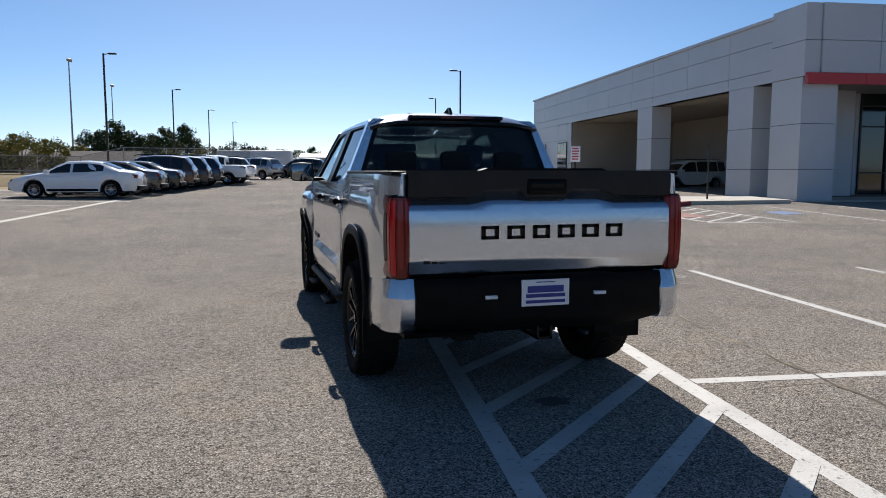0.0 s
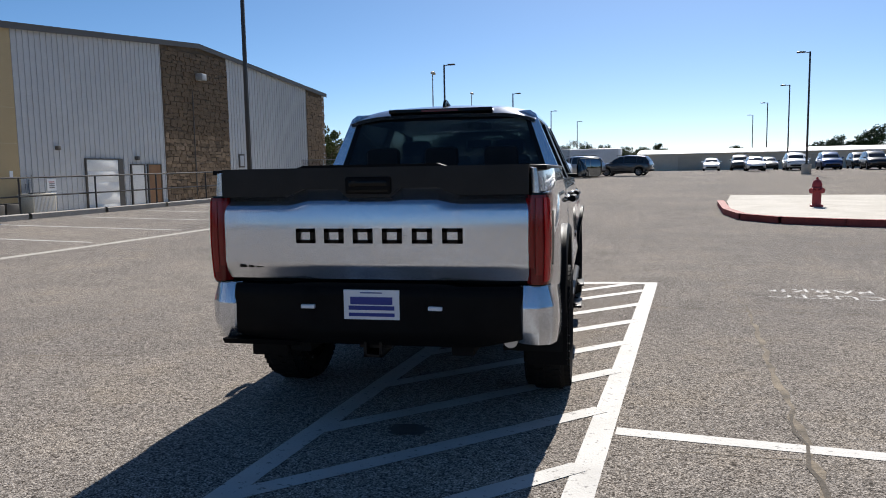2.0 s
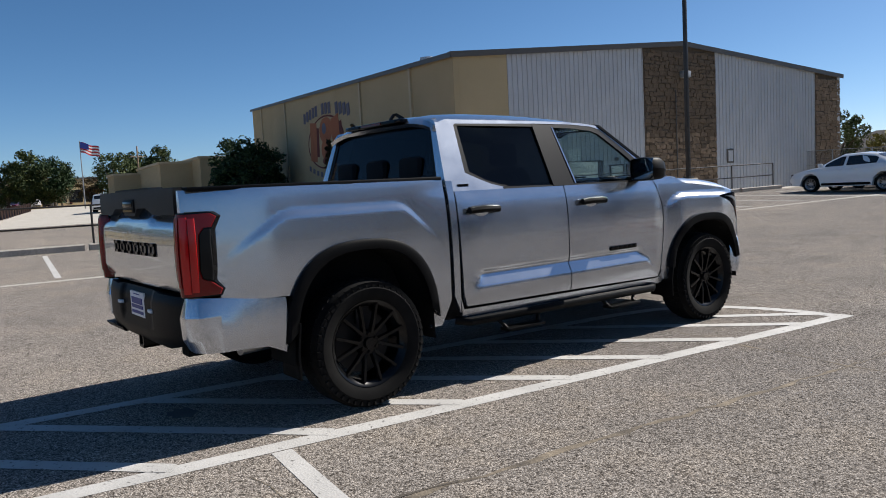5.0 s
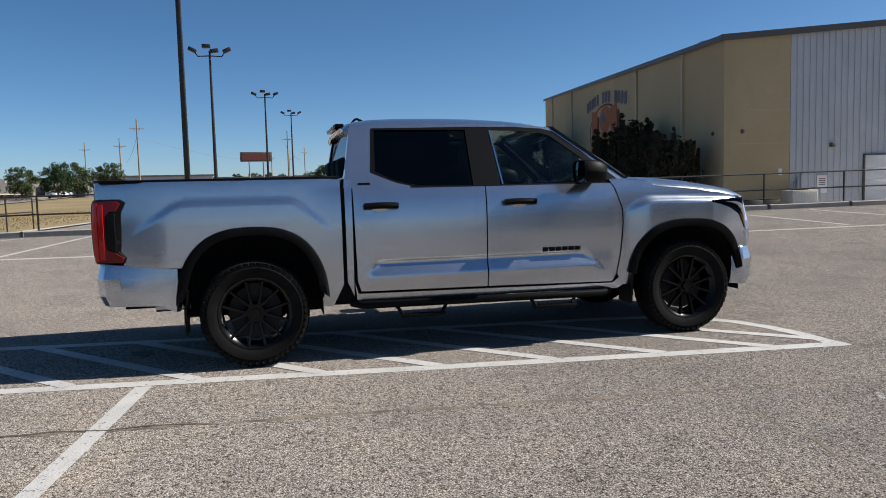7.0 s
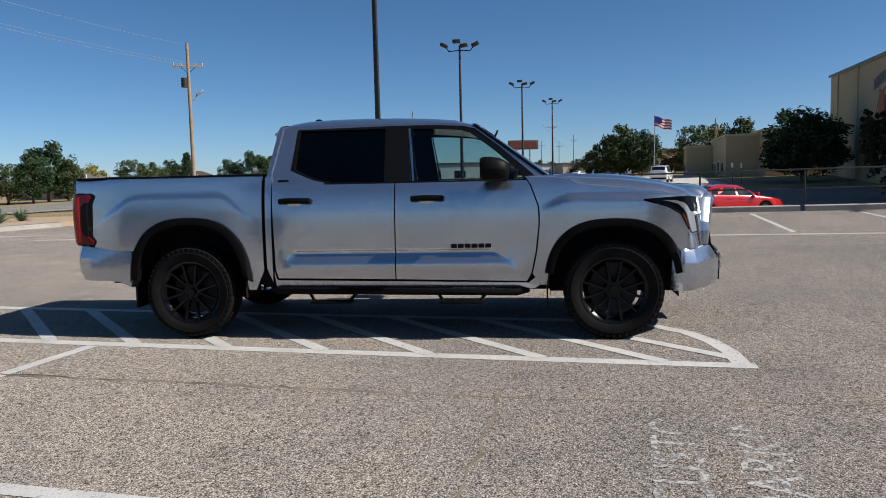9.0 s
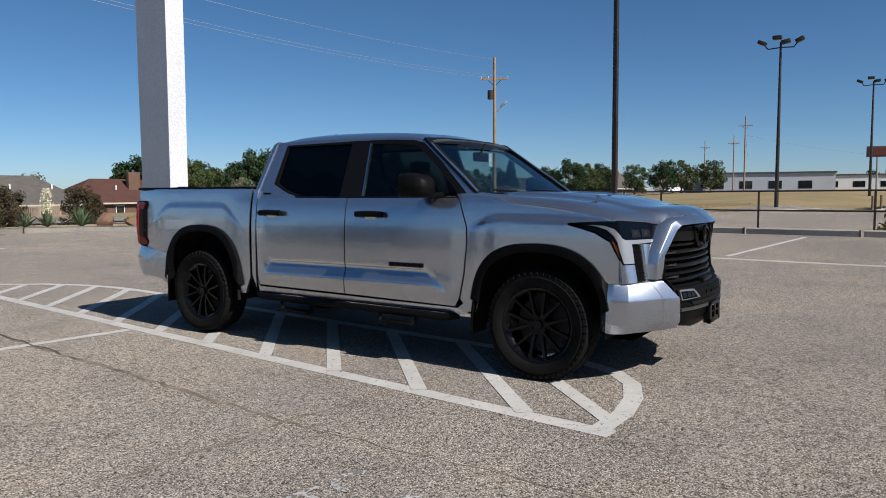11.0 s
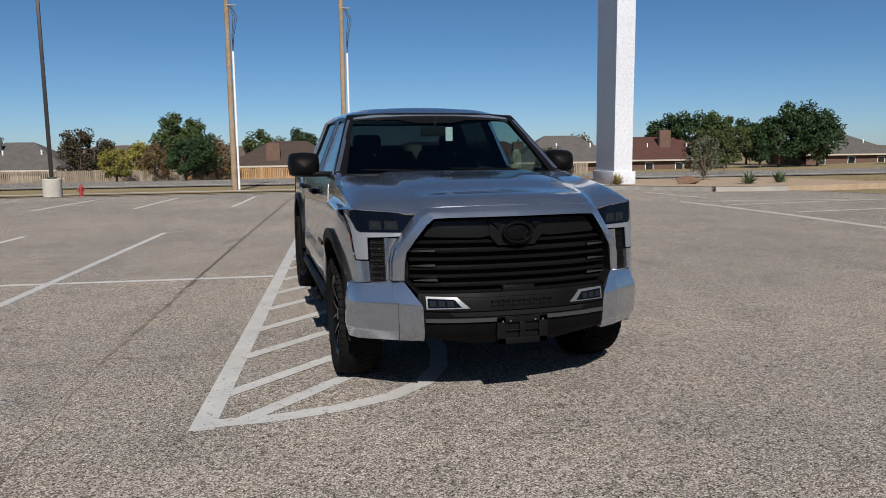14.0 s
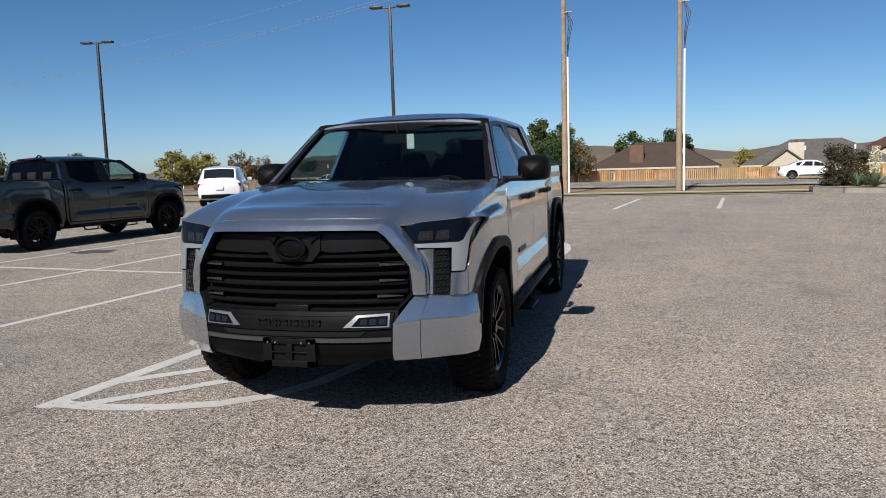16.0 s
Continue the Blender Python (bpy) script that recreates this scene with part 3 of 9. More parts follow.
def hood_z(x, y):
    x = abs(x)
    a = HOOD_ZF(x) + NOSE_RISE(HOOD_YF(x) - y)
    b = HOOD_ZE(y) + SIDE_RISE(HOOD_XE(y) - x) * (1 - 0.55 * (1 - sstep(1.30, 1.62, y)))
    z = -smax(-a, -b, 0.05)
    # the middle lies lower between two creases that run out towards the nose
    half = 0.56 - 0.30 * sstep(1.3, 2.25, y)
    return z - 0.016 * (1 - sstep(1.70, 2.2, y)) * (1 - sstep(half - 0.07, half, x)) + 0.005 * sstep(half - 0.05, half, x) * (1 - sstep(half, half + 0.16, x)) * (1 - sstep(2.0, 2.35, y))


def facets(rows, inward, bevel=0.007):
    """A folded panel through rows of points, its folds rounded, with depth along the vector inward."""
    bm = bmesh.new()
    grid_faces(bm, rows)
    bmesh.ops.remove_doubles(bm, verts=bm.verts, dist=1e-5)
    bmesh.ops.recalc_face_normals(bm, faces=bm.faces)
    es = [e for e in bm.edges if len(e.link_faces) == 2 and e.calc_face_angle() > 0.2]
    if es and bevel:
        bmesh.ops.bevel(bm, geom=es, offset=bevel, segments=2, profile=0.5, affect="EDGES")
    ext = bmesh.ops.extrude_face_region(bm, geom=bm.faces[:])["geom"]
    for v in ext:
        if isinstance(v, bmesh.types.BMVert):
            v.co += Vector(inward)
    return bm


def front_y(x, z):
    return PLAN(abs(x)) + FRONT_Z(z)


def wheel_meshes(radius, width, rim_r, spokes, rim_mat, blocks=True):
    """Tyre, rim and hub meshes about the x axis, the outer face at +x."""
    w = width / 2
    bm = bmesh.new()
    prof = [(-w + 0.03, rim_r), (-w + 0.005, rim_r + 0.03), (-w, rim_r + 0.08), (-w + 0.02, radius - 0.035), (-w + 0.05, radius - 0.012), (0, radius - 0.008), (w - 0.05, radius - 0.012), (w - 0.02, radius - 0.035), (w, rim_r + 0.08), (w - 0.005, rim_r + 0.03), (w - 0.03, rim_r)]
    n = 48
    rows = []
    for i in range(n + 1):
        th = 2 * math.pi * i / n
        rows.append([(x, r * math.cos(th), r * math.sin(th)) for x, r in prof])
    grid_faces(bm, rows)
    bmesh.ops.remove_doubles(bm, verts=bm.verts, dist=1e-5)
    if blocks:
        nb = 48
        for i in range(nb):
            for k, (xc, hw) in enumerate(((-w + 0.035, 0.030), (-w * 0.36, 0.030), (0, 0.022), (w * 0.36, 0.030), (w - 0.035, 0.030))):
                th = 2 * math.pi * (i + 0.5 * (k % 2)) / nb
                m = Matrix.Rotation(th, 4, "X") @ Matrix.Translation((xc, 0, radius - (0.012 if abs(xc) < w * 0.6 else 0.032))) @ Matrix.Rotation(0.25 * (1 if k % 2 else -1), 4, "Z")
                box(bm, -hw, hw, -0.022, 0.022, -0.012, 0.009, m)
            th = 2 * math.pi * (i + 0.25) / nb
            for s in (-1, 1):
                m = Matrix.Rotation(th, 4, "X") @ Matrix.Translation((s * (w - 0.006), 0, radius - 0.055))
                box(bm, -0.012, 0.002, -0.015, 0.015, -0.012, 0.016, m)
    tyre = mesh_of(bm, "tyre", RUBBER, 40)
    bm = bmesh.new()
    prof = [(-w + 0.03, rim_r), (-w + 0.05, rim_r - 0.03), (w - 0.06, rim_r - 0.035), (w - 0.03, rim_r - 0.012), (w - 0.022, rim_r + 0.004), (w - 0.03, rim_r + 0.008)]
    rows = [[(x, r * math.cos(2 * math.pi * i / n), r * math.sin(2 * math.pi * i / n)) for x, r in prof] for i in range(n + 1)]
    grid_faces(bm, rows)
    face = w - 0.045
    for i in range(spokes):
        th = 2 * math.pi * i / spokes
        for d in (-0.13, 0.13):
            m = Matrix.Rotation(th, 4, "X")
            a = Vector((face - 0.02, 0.055 * math.sin(d * 4), 0.06))
            b = Vector((face + 0.012, math.sin(d * 1.9) * (rim_r - 0.02), math.cos(d * 1.9) * (rim_r - 0.02)))
            ws0, ws1 = 0.016, 0.013
            q = []
            for p, hw, dep in ((a, ws0, 0.035), (a.lerp(b, 0.45) + Vector((0.004, 0, 0)), 0.013, 0.03), (b, ws1, 0.025)):
                q.append([m @ Vector((p.x + e * dep - 0.02, p.y + s * hw, p.z)) for s, e in ((-1, 0), (-0.7, 1), (0.7, 1), (1, 0))])
            grid_faces(bm, q)
    cyl(bm, (face - 0.05, 0, 0), (face - 0.008, 0, 0), 0.085, 0.07, 24)
    cyl(bm, (face - 0.02, 0, 0), (face + 0.012, 0, 0), 0.04, 0.035, 20)
    for i in range(6):
        th = 2 * math.pi * (i + 0.5) / 6
        y, z = 0.058 * math.cos(th), 0.058 * math.sin(th)
        cyl(bm, (face - 0.02, y, z), (face + 0.004, y, z), 0.010, 0.010, 6)
    rim = mesh_of(bm, "rim", rim_mat, 30)
    bm = bmesh.new()
    cyl(bm, (-w + 0.02, 0, 0), (0.0, 0, 0), rim_r * 0.30, rim_r * 0.30, 20)
    cyl(bm, (-0.02, 0, 0), (0.0, 0, 0), rim_r * 0.74, rim_r * 0.74, 32)
    box(bm, -0.03, 0.03, -0.05, 0.05, rim_r * 0.45, rim_r * 0.82)
    hub = mesh_of(bm, "brake", GREYDISC, 30)
    return tyre, rim, hub


MIRROR_TINT = mat("tinted mirror glass", (0.16, 0.18, 0.20), 0.03, 1.0)
GREYDISC = mat("brake disc steel", (0.018, 0.018, 0.019), 0.5, 0.6)


def put_wheels(root, meshes, places):
    tyre, rim, hub = meshes
    for x, y, z, steer in places:
        w = new("wheel", hub)
        w.parent = root
        w.matrix_basis = pose(x, y, z, 0, 0, (0 if x > 0 else 180) + steer)
        for nm, me in (("tyre", tyre), ("rim", rim)):
            o = new(nm, me)
            o.parent = w


PICKUP_WHEEL = wheel_meshes(0.415, 0.275, 0.274, 6, RIMBLK)


def ring_glyph(bm, m, w, h, t, d=0.004, open_side=None):
    """A plain block frame that stands for one badge mark."""
    for x0, x1, z0, z1 in ((-w / 2, w / 2, h / 2 - t, h / 2), (-w / 2, w / 2, -h / 2, -h / 2 + t), (-w / 2, -w / 2 + t * 1.3, -h / 2, h / 2), (w / 2 - t * 1.3, w / 2, -h / 2, h / 2)):
        box(bm, x0, x1, -d, d, z0, z1, m)


def pickup(label, coat, m, group=""):
    root = thing("pickup_truck", label, "pickup truck", group, m)
    both = (1, -1)

    def sidepart(name, poly, material, depth=0.028, step=0.07, lab="", off=0.0):
        for s in both:
            bm = sheet(poly, lambda a, b: (s * (side_x(a, b) + off), a, b), (-s * depth, 0, 0), step)
            part(name, bm, material, root, lab)

    # cargo bed sides, with the wheel arch cut out
    ra = arch(-1.85, 0.535, 0.66, 0.38, zlow=0.44)
    bed = [(-2.935, 1.435), (-2.940, 1.318), (-2.80, 1.314), (-2.78, 1.285), (-2.86, 1.17), (-2.86, 0.94), (-2.775, 0.86), (-2.77, 0.80), (-2.395, 0.79)]
    bed += [p for p in ra if p[1] > 0.45 and not (p[0] < -1.85 and p[1] < 0.79)] + [(-1.335, 0.43), (-1.25, 0.43), (-1.165, 0.60), (-1.165, 1.43)]
    sidepart("bed_side", bed, coat, step=0.022)
    # cab corner, doors, rocker, fender
    sidepart("cab_corner", [(-1.135, 1.42), (-1.135, 0.62), (-1.085, 0.50), (-1.078, 1.42)], coat, step=0.06)
    for poly in ([(-1.070, 1.345), (-1.055, 0.62), (-1.03, 0.535), (0.012, 0.520), (0.018, 1.340)], [(0.028, 1.340), (0.022, 0.520), (1.135, 0.497), (1.172, 0.56), (1.212, 0.75), (1.238, 0.99), (1.233, 1.12), (1.168, 1.30), (1.142, 1.340)]):
        for s in both:
            d = part("door", sheet(poly, lambda a, b: (s * side_x(a, b), a, b), (-s * 0.03, 0, 0), 0.032), coat, root)
            # handle with its cup
            hy = -0.86 if poly[0][0] < -0.5 else 0.30
            bm = bmesh.new()
            hx = side_x(hy, 1.2)
            for a0, a1, r in ((-0.130, 0.140, 0.026),):
                pts = [Vector((s * (hx + 0.030 + 0.012 * math.cos(k / 6 * math.pi - math.pi / 2)), hy + a0 + (a1 - a0) * k / 6, 1.205 + 0.006 * math.sin(k / 6 * math.pi))) for k in range(7)]
                tube(bm, pts, r, 8)
            for yy in (-0.115, 0.12):
                cyl(bm, (s * (hx - 0.01), hy + yy, 1.205), (s * (hx + 0.035), hy + yy, 1.205), 0.017, 0.015, 10)
            box(bm, min(s * (hx - 0.01), s * (hx + 0.036)), max(s * (hx - 0.01), s * (hx + 0.036)), hy + 0.10, hy + 0.145, 1.185, 1.225, None, 0.006)
            part("door_handle", bm, BLACKPL, d, "black door handle")
            bm = bmesh.new()
            vs = ball(bm, (0, 0, 0), 1, 3, (0.012, 0.075, 0.042))
            for v in vs:
                v.co += Vector((s * (hx - 0.003), hy + 0.0, 1.192))
            part("handle_cup", bm, coat, d)
            if poly[0][0] > -0.5:
                bm = bmesh.new()
                for k in range(6):
                    yk = 0.50 + k * 0.058
                    box(bm, min(s * side_x(yk, 0.80), s * (side_x(yk, 0.80) + 0.009)), max(s * side_x(yk, 0.80), s * (side_x(yk, 0.80) + 0.009)), yk, yk + 0.05, 0.782, 0.818, None, 0.003)
                part("badge", bm, GLOSSBLK, d, "black block badge")
            else:
                bm = bmesh.new()
                box(bm, min(s * 0.895, s * 0.905), max(s * 0.895, s * 0.905), -1.02, -0.925, 1.375, 1.392)
                part("trim_badge", bm, GLOSSBLK, d)
    sidepart("rocker_panel", [(-1.075, 0.60), (-1.05, 0.515), (1.15, 0.482), (1.24, 0.55), (1.245, 0.46), (1.20, 0.43), (-1.06, 0.455)], coat, step=0.07, off=-0.012)
    fa = arch(1.85, 0.535, 0.60, 0.38, zlow=0.44)
    fen = [p for p in fa if p[1] > 0.45 and not (p[0] > 1.85 and p[1] < 0.76)]
    fender = [(1.132, 1.372), (1.180, 1.30), (1.245, 1.12), (1.250, 0.99), (1.225, 0.75), (1.185, 0.56), (1.25, 0.46), (1.315, 0.46)] + fen
    fender += [(2.39, 0.742), (2.445, 0.748), (2.445, 0.915), (2.385, 1.034), (2.275, 1.098), (2.18, 1.126), (2.083, 1.152), (2.088, 1.166), (2.33, 1.180), (2.425, 1.183)]
    fender += [(y, HOOD_ZE(y) - 0.009) for y in (2.40, 2.3, 2.2, 2.0, 1.8, 1.65, 1.575, 1.54, 1.5, 1.4)] + [(1.30, 1.378)]
    sidepart("front_fender", fender, coat, step=0.022)
    # black wheel-arch flares
    for yc, b in ((-1.85, 0.70), (1.85, 0.635)):
        for s in both:
            o = [p for p in arch(yc, 0.575, b, 0.38, 30, 0.0) if p[1] > 0.50 or abs(p[0] - yc) < 0.3]
            i = [p for p in arch(yc, 0.505, b - 0.065, 0.38, 30, 0.0) if p[1] > 0.50 or abs(p[0] - yc) < 0.3]
            rows = []
            n = 40
            def res(pts, k):
                f = k / n * (len(pts) - 1)
                j = min(int(f), len(pts) - 2)
                return Vector(pts[j]).lerp(Vector(pts[j + 1]), f - j)
            for k in range(n + 1):
                po, pi = res(o, k), res(i, k)
                mid = po.lerp(pi, 0.3)
                xo = min(side_x(po[0], po[1]), 1.0)
                rows.append([(s * (xo - 0.02), po[0], po[1]), (s * (xo + 0.022), po[0], po[1]), (s * (max(xo, 0.970) + 0.026), mid[0], mid[1]), (s * (max(xo, 0.970) + 0.020), pi[0], pi[1]), (s * 0.90, pi[0], pi[1])])
            bm = bmesh.new()
            grid_faces(bm, rows)
            part("wheel_arch_trim", bm, BLACKPL, root, "black plastic wheel-arch trim", 50)
            # dark liner
            bm = bmesh.new()
            inn = arch(yc, 0.52, b - 0.05, 0.36, 20, 0.0)
            grid_faces(bm, [[(s * 0.97, y, z), (s * 0.62, y, z)] for y, z in inn])
            grid_faces(bm, [[(s * 0.62, y, z), (s * 0.62, yc, 0.36)] for y, z in inn])
            part("wheel_well", bm, DARK, root)
    # dark core behind the panel gaps
    bm = bmesh.new()
    for poly in ([(-2.40, 0.80), (-2.40, 1.10), (-1.3, 1.10), (-1.3, 0.5), (1.28, 0.5), (1.28, 1.0), (2.42, 1.0), (2.42, 1.18), (1.30, 1.31), (-2.8, 1.40), (-2.86, 0.84)],):
        prism(bm, [(y, z) for y, z in poly], "x", -0.895, 0.895)
    part("inner_body", bm, DARK, root)
    # open bed: floor, walls, rail caps
    bm = bmesh.new()
    box(bm, -0.80, 0.80, -2.88, -1.19, 1.412, 1.418)
    part("bed_cover", bm, DARK, root)
    bm = bmesh.new()
    for s in both:
        box(bm, min(s * 0.80, s * 0.915), max(s * 0.80, s * 0.915), -2.915, -1.17, 1.425, 1.452, None, 0.008)
    box(bm, -0.80, 0.80, -1.20, -1.165, 1.40, 1.452, None, 0.006)
    part("bed_rail_cap", bm, BLACKPL, root, "black plastic bed rail cap")
    # rear fender caps beside the tailgate
    for s in both:
        bm = bmesh.new()
        rows = [[(s * 0.835, -2.930, z), (s * 0.842, -2.950, z), (s * 0.856, -2.957, z), (s * (side_x(-2.94, z) - 0.002), -2.950, z), (s * (side_x(-2.93, z) + 0.001), -2.930, z)] for z in (1.312, 1.35, 1.40, 1.435)]
        grid_faces(bm, rows)
        grid_faces(bm, [rows[-1], [(s * 0.82, -2.90, 1.445)] * 5])
        part("fender_cap", bm, coat, root)
    # tailgate
    def tg_y(x, z):
        y = -2.955 - 0.02 * (1 - (x / 0.85) ** 2)
        y -= 0.016 * (1 - sstep(1.27, 1.30, z))
        y += 0.45 * max(0.0, 0.948 - z)
        inner = 1 - sstep(0.33, 0.47, abs(x))
        y += 0.6 * max(0.0, min(z, 1.30) - 1.12) ** 2
        y += 0.034 * min(1.0, max(0.0, (z - 1.240) / 0.066)) * (1 - inner)
        y += 0.020 * sstep(1.315, 1.335, z) * inner
        return y
    bm = sheet([(-0.825, 0.865), (0.825, 0.865), (0.825, 1.45), (-0.825, 1.45)], lambda a, b: (a, tg_y(a, b), b), (0, 0.04, 0), 0.033)
    gate = part("tailgate", bm, coat, root)
    black = [(-0.828, 1.455), (-0.828, 1.305), (-0.47, 1.305), (-0.365, 1.345), (-0.165, 1.345), (-0.115, 1.298), (0.115, 1.298), (0.165, 1.345), (0.365, 1.345), (0.47, 1.305), (0.828, 1.305), (0.828, 1.455)]
    bm = sheet(black, lambda a, b: (a, -2.966 - 0.018 * (1 - (a / 0.85) ** 2) + 0.006 * sstep(1.40, 1.46, b), b), (0, 0.05, 0), 0.05)
    part("tailgate_cap", bm, CAPPL, gate, "black textured upper tailgate panel")
    bm = bmesh.new()
    prism(bm, [(-0.40, 1.455), (-0.36, 1.468), (0.36, 1.468), (0.40, 1.455)], "y", -2.965, -2.88)
    part("spoiler_lip", bm, BLACKPL, gate)
    bm = bmesh.new()
    box(bm, -0.125, 0.125, -2.995, -2.96, 1.315, 1.405, None, 0.012)
    part("handle_bezel", bm, BLACKPL, gate)
    bm = bmesh.new()
    box(bm, -0.105, 0.105, -3.000, -2.97, 1.352, 1.392, None, 0.010)
    box(bm, -0.105, 0.105, -2.998, -2.97, 1.326, 1.338)
    part("tailgate_handle", bm, GLOSSBLK, gate, "gloss black tailgate handle")
    for k in range(6):
        bm = bmesh.new()
        xc = -0.352 + k * 0.1585
        yy = tg_y(xc, 1.1) - 0.003
        ring_glyph(bm, Matrix.Translation((xc, yy, 1.098)), 0.105, 0.078, 0.019, 0.005)
        part("letter_block", bm, GLOSSBLK, gate, "dark raised block mark")
    bm = bmesh.new()
    for x0, x1, z0, z1 in ((-0.745, -0.705, 0.925, 0.945), (-0.695, -0.66, 0.925, 0.945), (-0.65, -0.605, 0.925, 0.945)):
        box(bm, x0, x1, -2.972, -2.955, z0, z1, None, 0.003)
    part("badge", bm, GLOSSBLK, gate)
    # rear lamps
    for s in both:
        def tail(k, z, off=0.0):
            tx, ty = TAIL_X(k + 0.006) - TAIL_X(k - 0.006), TAIL_Y(k + 0.006) - TAIL_Y(k - 0.006)
            n = Vector((ty, -tx)).normalized()
            d = off + 0.012 * math.sin(math.pi * min(1.0, max(0.0, (z - 0.83) / 0.49)))
            return s * (TAIL_X(k) + n.x * abs(d) * (1 if d > 0 else -1)), TAIL_Y(k) + n.y * d, z

        def lens(name, poly, material, off, parent, lab=""):
            return part(name, sheet(poly, lambda k, z: tail(k, z, off), (-s * 0.02, 0.03, 0), 0.03), material, parent, lab)
        l = lens("tail_lamp", [(0.002, 0.842), (0.002, 1.310), (0.250, 1.314), (0.290, 1.288), (0.252, 1.215), (0.247, 0.930), (0.298, 0.880), (0.282, 0.842)], GLOSSBLK, -0.006, root, "red tail lamp with dark side notch")
        lens("lens", [(0.008, 0.850), (0.008, 1.300), (0.245, 1.305), (0.278, 1.284), (0.246, 1.228), (0.205, 1.226), (0.176, 1.190), (0.168, 0.990), (0.180, 0.945), (0.232, 0.922), (0.286, 0.880), (0.272, 0.850)], LENS_RED, 0.0, l, "dark red lens wrapping the corner")
        lens("notch", [(0.242, 1.218), (0.208, 1.216), (0.184, 1.186), (0.177, 0.992), (0.188, 0.953), (0.236, 0.934), (0.240, 1.0), (0.236, 1.15)], GRILLE, 0.001, l)
        for k0, k1, z0, z1 in ((0.018, 0.042, 0.935, 1.285), (0.050, 0.076, 0.900, 1.285), (0.086, 0.122, 0.865, 1.288), (0.126, 0.160, 0.872, 1.280)):
            lens("light_bar", [(k0, z0), (k0, z1), (k1, z1), (k1, z0)], LENS_RED2 if k0 > 0.08 else LENS_RED3, 0.004, l)
    # rear bumper: black centre, painted corners
    def rb_y(x, z):
        return -2.985 + 0.10 * (abs(x) / 0.95) ** 4 - 0.02 * sstep(0.5, 0.62, z) + 0.03 * (1 - sstep(0.48, 0.56, z)) + 0.025 * sstep(0.79, 0.85, z)
    bump_r = part("rear_bumper", sheet([(-0.79, 0.835), (-0.79, 0.56), (-0.55, 0.515), (0.55, 0.515), (0.79, 0.56), (0.79, 0.835), (0.46, 0.835), (0.40, 0.845), (-0.40, 0.845), (-0.46, 0.835)], lambda a, b: (a, rb_y(a, b) + 0.022 * (1 - sstep(0.30, 0.36, abs(a))) * sstep(0.60, 0.66, b), b), (0, 0.20, 0), 0.055), BLACKPL, root, "black textured rear step bumper")
    for s in both:
        bm = bmesh.new()
        bm.free()
        cols = [[(0.795, -2.935, 0.838), (0.795, -2.972, 0.725), (0.795, -2.965, 0.60), (0.795, -2.930, 0.535)],
                [(0.868, -2.945, 0.842), (0.880, -2.972, 0.728), (0.878, -2.962, 0.60), (0.870, -2.930, 0.530)],
                [(0.915, -2.900, 0.838), (0.945, -2.915, 0.730), (0.943, -2.905, 0.60), (0.930, -2.880, 0.525)],
                [(0.938, -2.800, 0.828), (0.966, -2.800, 0.732), (0.966, -2.795, 0.60), (0.955, -2.790, 0.522)],
                [(0.952, -2.655, 0.806), (0.958, -2.655, 0.742), (0.968, -2.655, 0.60), (0.960, -2.655, 0.520)],
                [(0.958, -2.53, 0.792), (0.962, -2.53, 0.742), (0.970, -2.53, 0.60), (0.962, -2.53, 0.512)],
                [(0.958, -2.40, 0.786), (0.962, -2.40, 0.742), (0.970, -2.40, 0.60), (0.962, -2.42, 0.462)]]
        bm = facets([[(s * c[i][0], c[i][1], c[i][2]) for c in cols] for i in range(4)], (-s * 0.03, 0.03, 0), 0.006)
        part("bumper_corner", bm, coat, bump_r, "painted metal bumper corner")
        bm = bmesh.new()
        box(bm, min(s * 0.31, s * 0.385), max(s * 0.31, s * 0.385), -3.012, -2.98, 0.712, 0.733, None, 0.004)
        part("bumper_lamp", bm, WHITE, bump_r)
    bm = bmesh.new()
    box(bm, -0.152, 0.152, -2.985, -2.975, 0.655, 0.812)
    plate = part("number_plate", bm, WHITE, bump_r, "white dealer plate with blue print bars")
    for x0, x1, z0, z1 in ((-0.115, 0.115, 0.735, 0.775), (-0.125, 0.125, 0.706, 0.728), (-0.125, 0.125, 0.672, 0.690), (-0.06, 0.06, 0.795, 0.800)):
        bm = bmesh.new()
        box(bm, x0, x1, -2.989, -2.984, z0, z1)
        part("print_bar", bm, BLUE, plate)
    bm = bmesh.new()
    for x0, x1, z0, z1 in ((-0.05, 0.05, 0.45, 0.465), (-0.05, 0.05, 0.535, 0.55), (-0.05, -0.035, 0.45, 0.55), (0.035, 0.05, 0.45, 0.55)):
        box(bm, x0, x1, -2.98, -2.70, z0, z1)
    box(bm, -0.09, 0.09, -2.93, -2.72, 0.49, 0.53)
    part("hitch_receiver", bm, GRILLE, root)
    bm = bmesh.new()
    prism(bm, [(-2.99, 0.53), (-2.97, 0.50), (-2.6, 0.50), (-2.6, 0.53)], "x", -0.86, -0.42)
    part("lower_step", bm, BLACKPL, root)
    bm = bmesh.new()
    cyl(bm, (0.66, -2.35, 0.47), (0.69, -2.60, 0.47), 0.035, 0.04, 14)
    part("exhaust_tip", bm, GREYMETAL, root)
    bm = bmesh.new()
    cyl(bm, (-0.62, -2.35, 0.47), (-0.62, -2.60, 0.47), 0.035, 0.04, 14)
    part("exhaust_tip", bm, GREYMETAL, root)
    # chassis
    bm = bmesh.new()
    for s in both:
        box(bm, min(s * 0.40, s * 0.52), max(s * 0.40, s * 0.52), -2.85, 2.5, 0.44, 0.58)
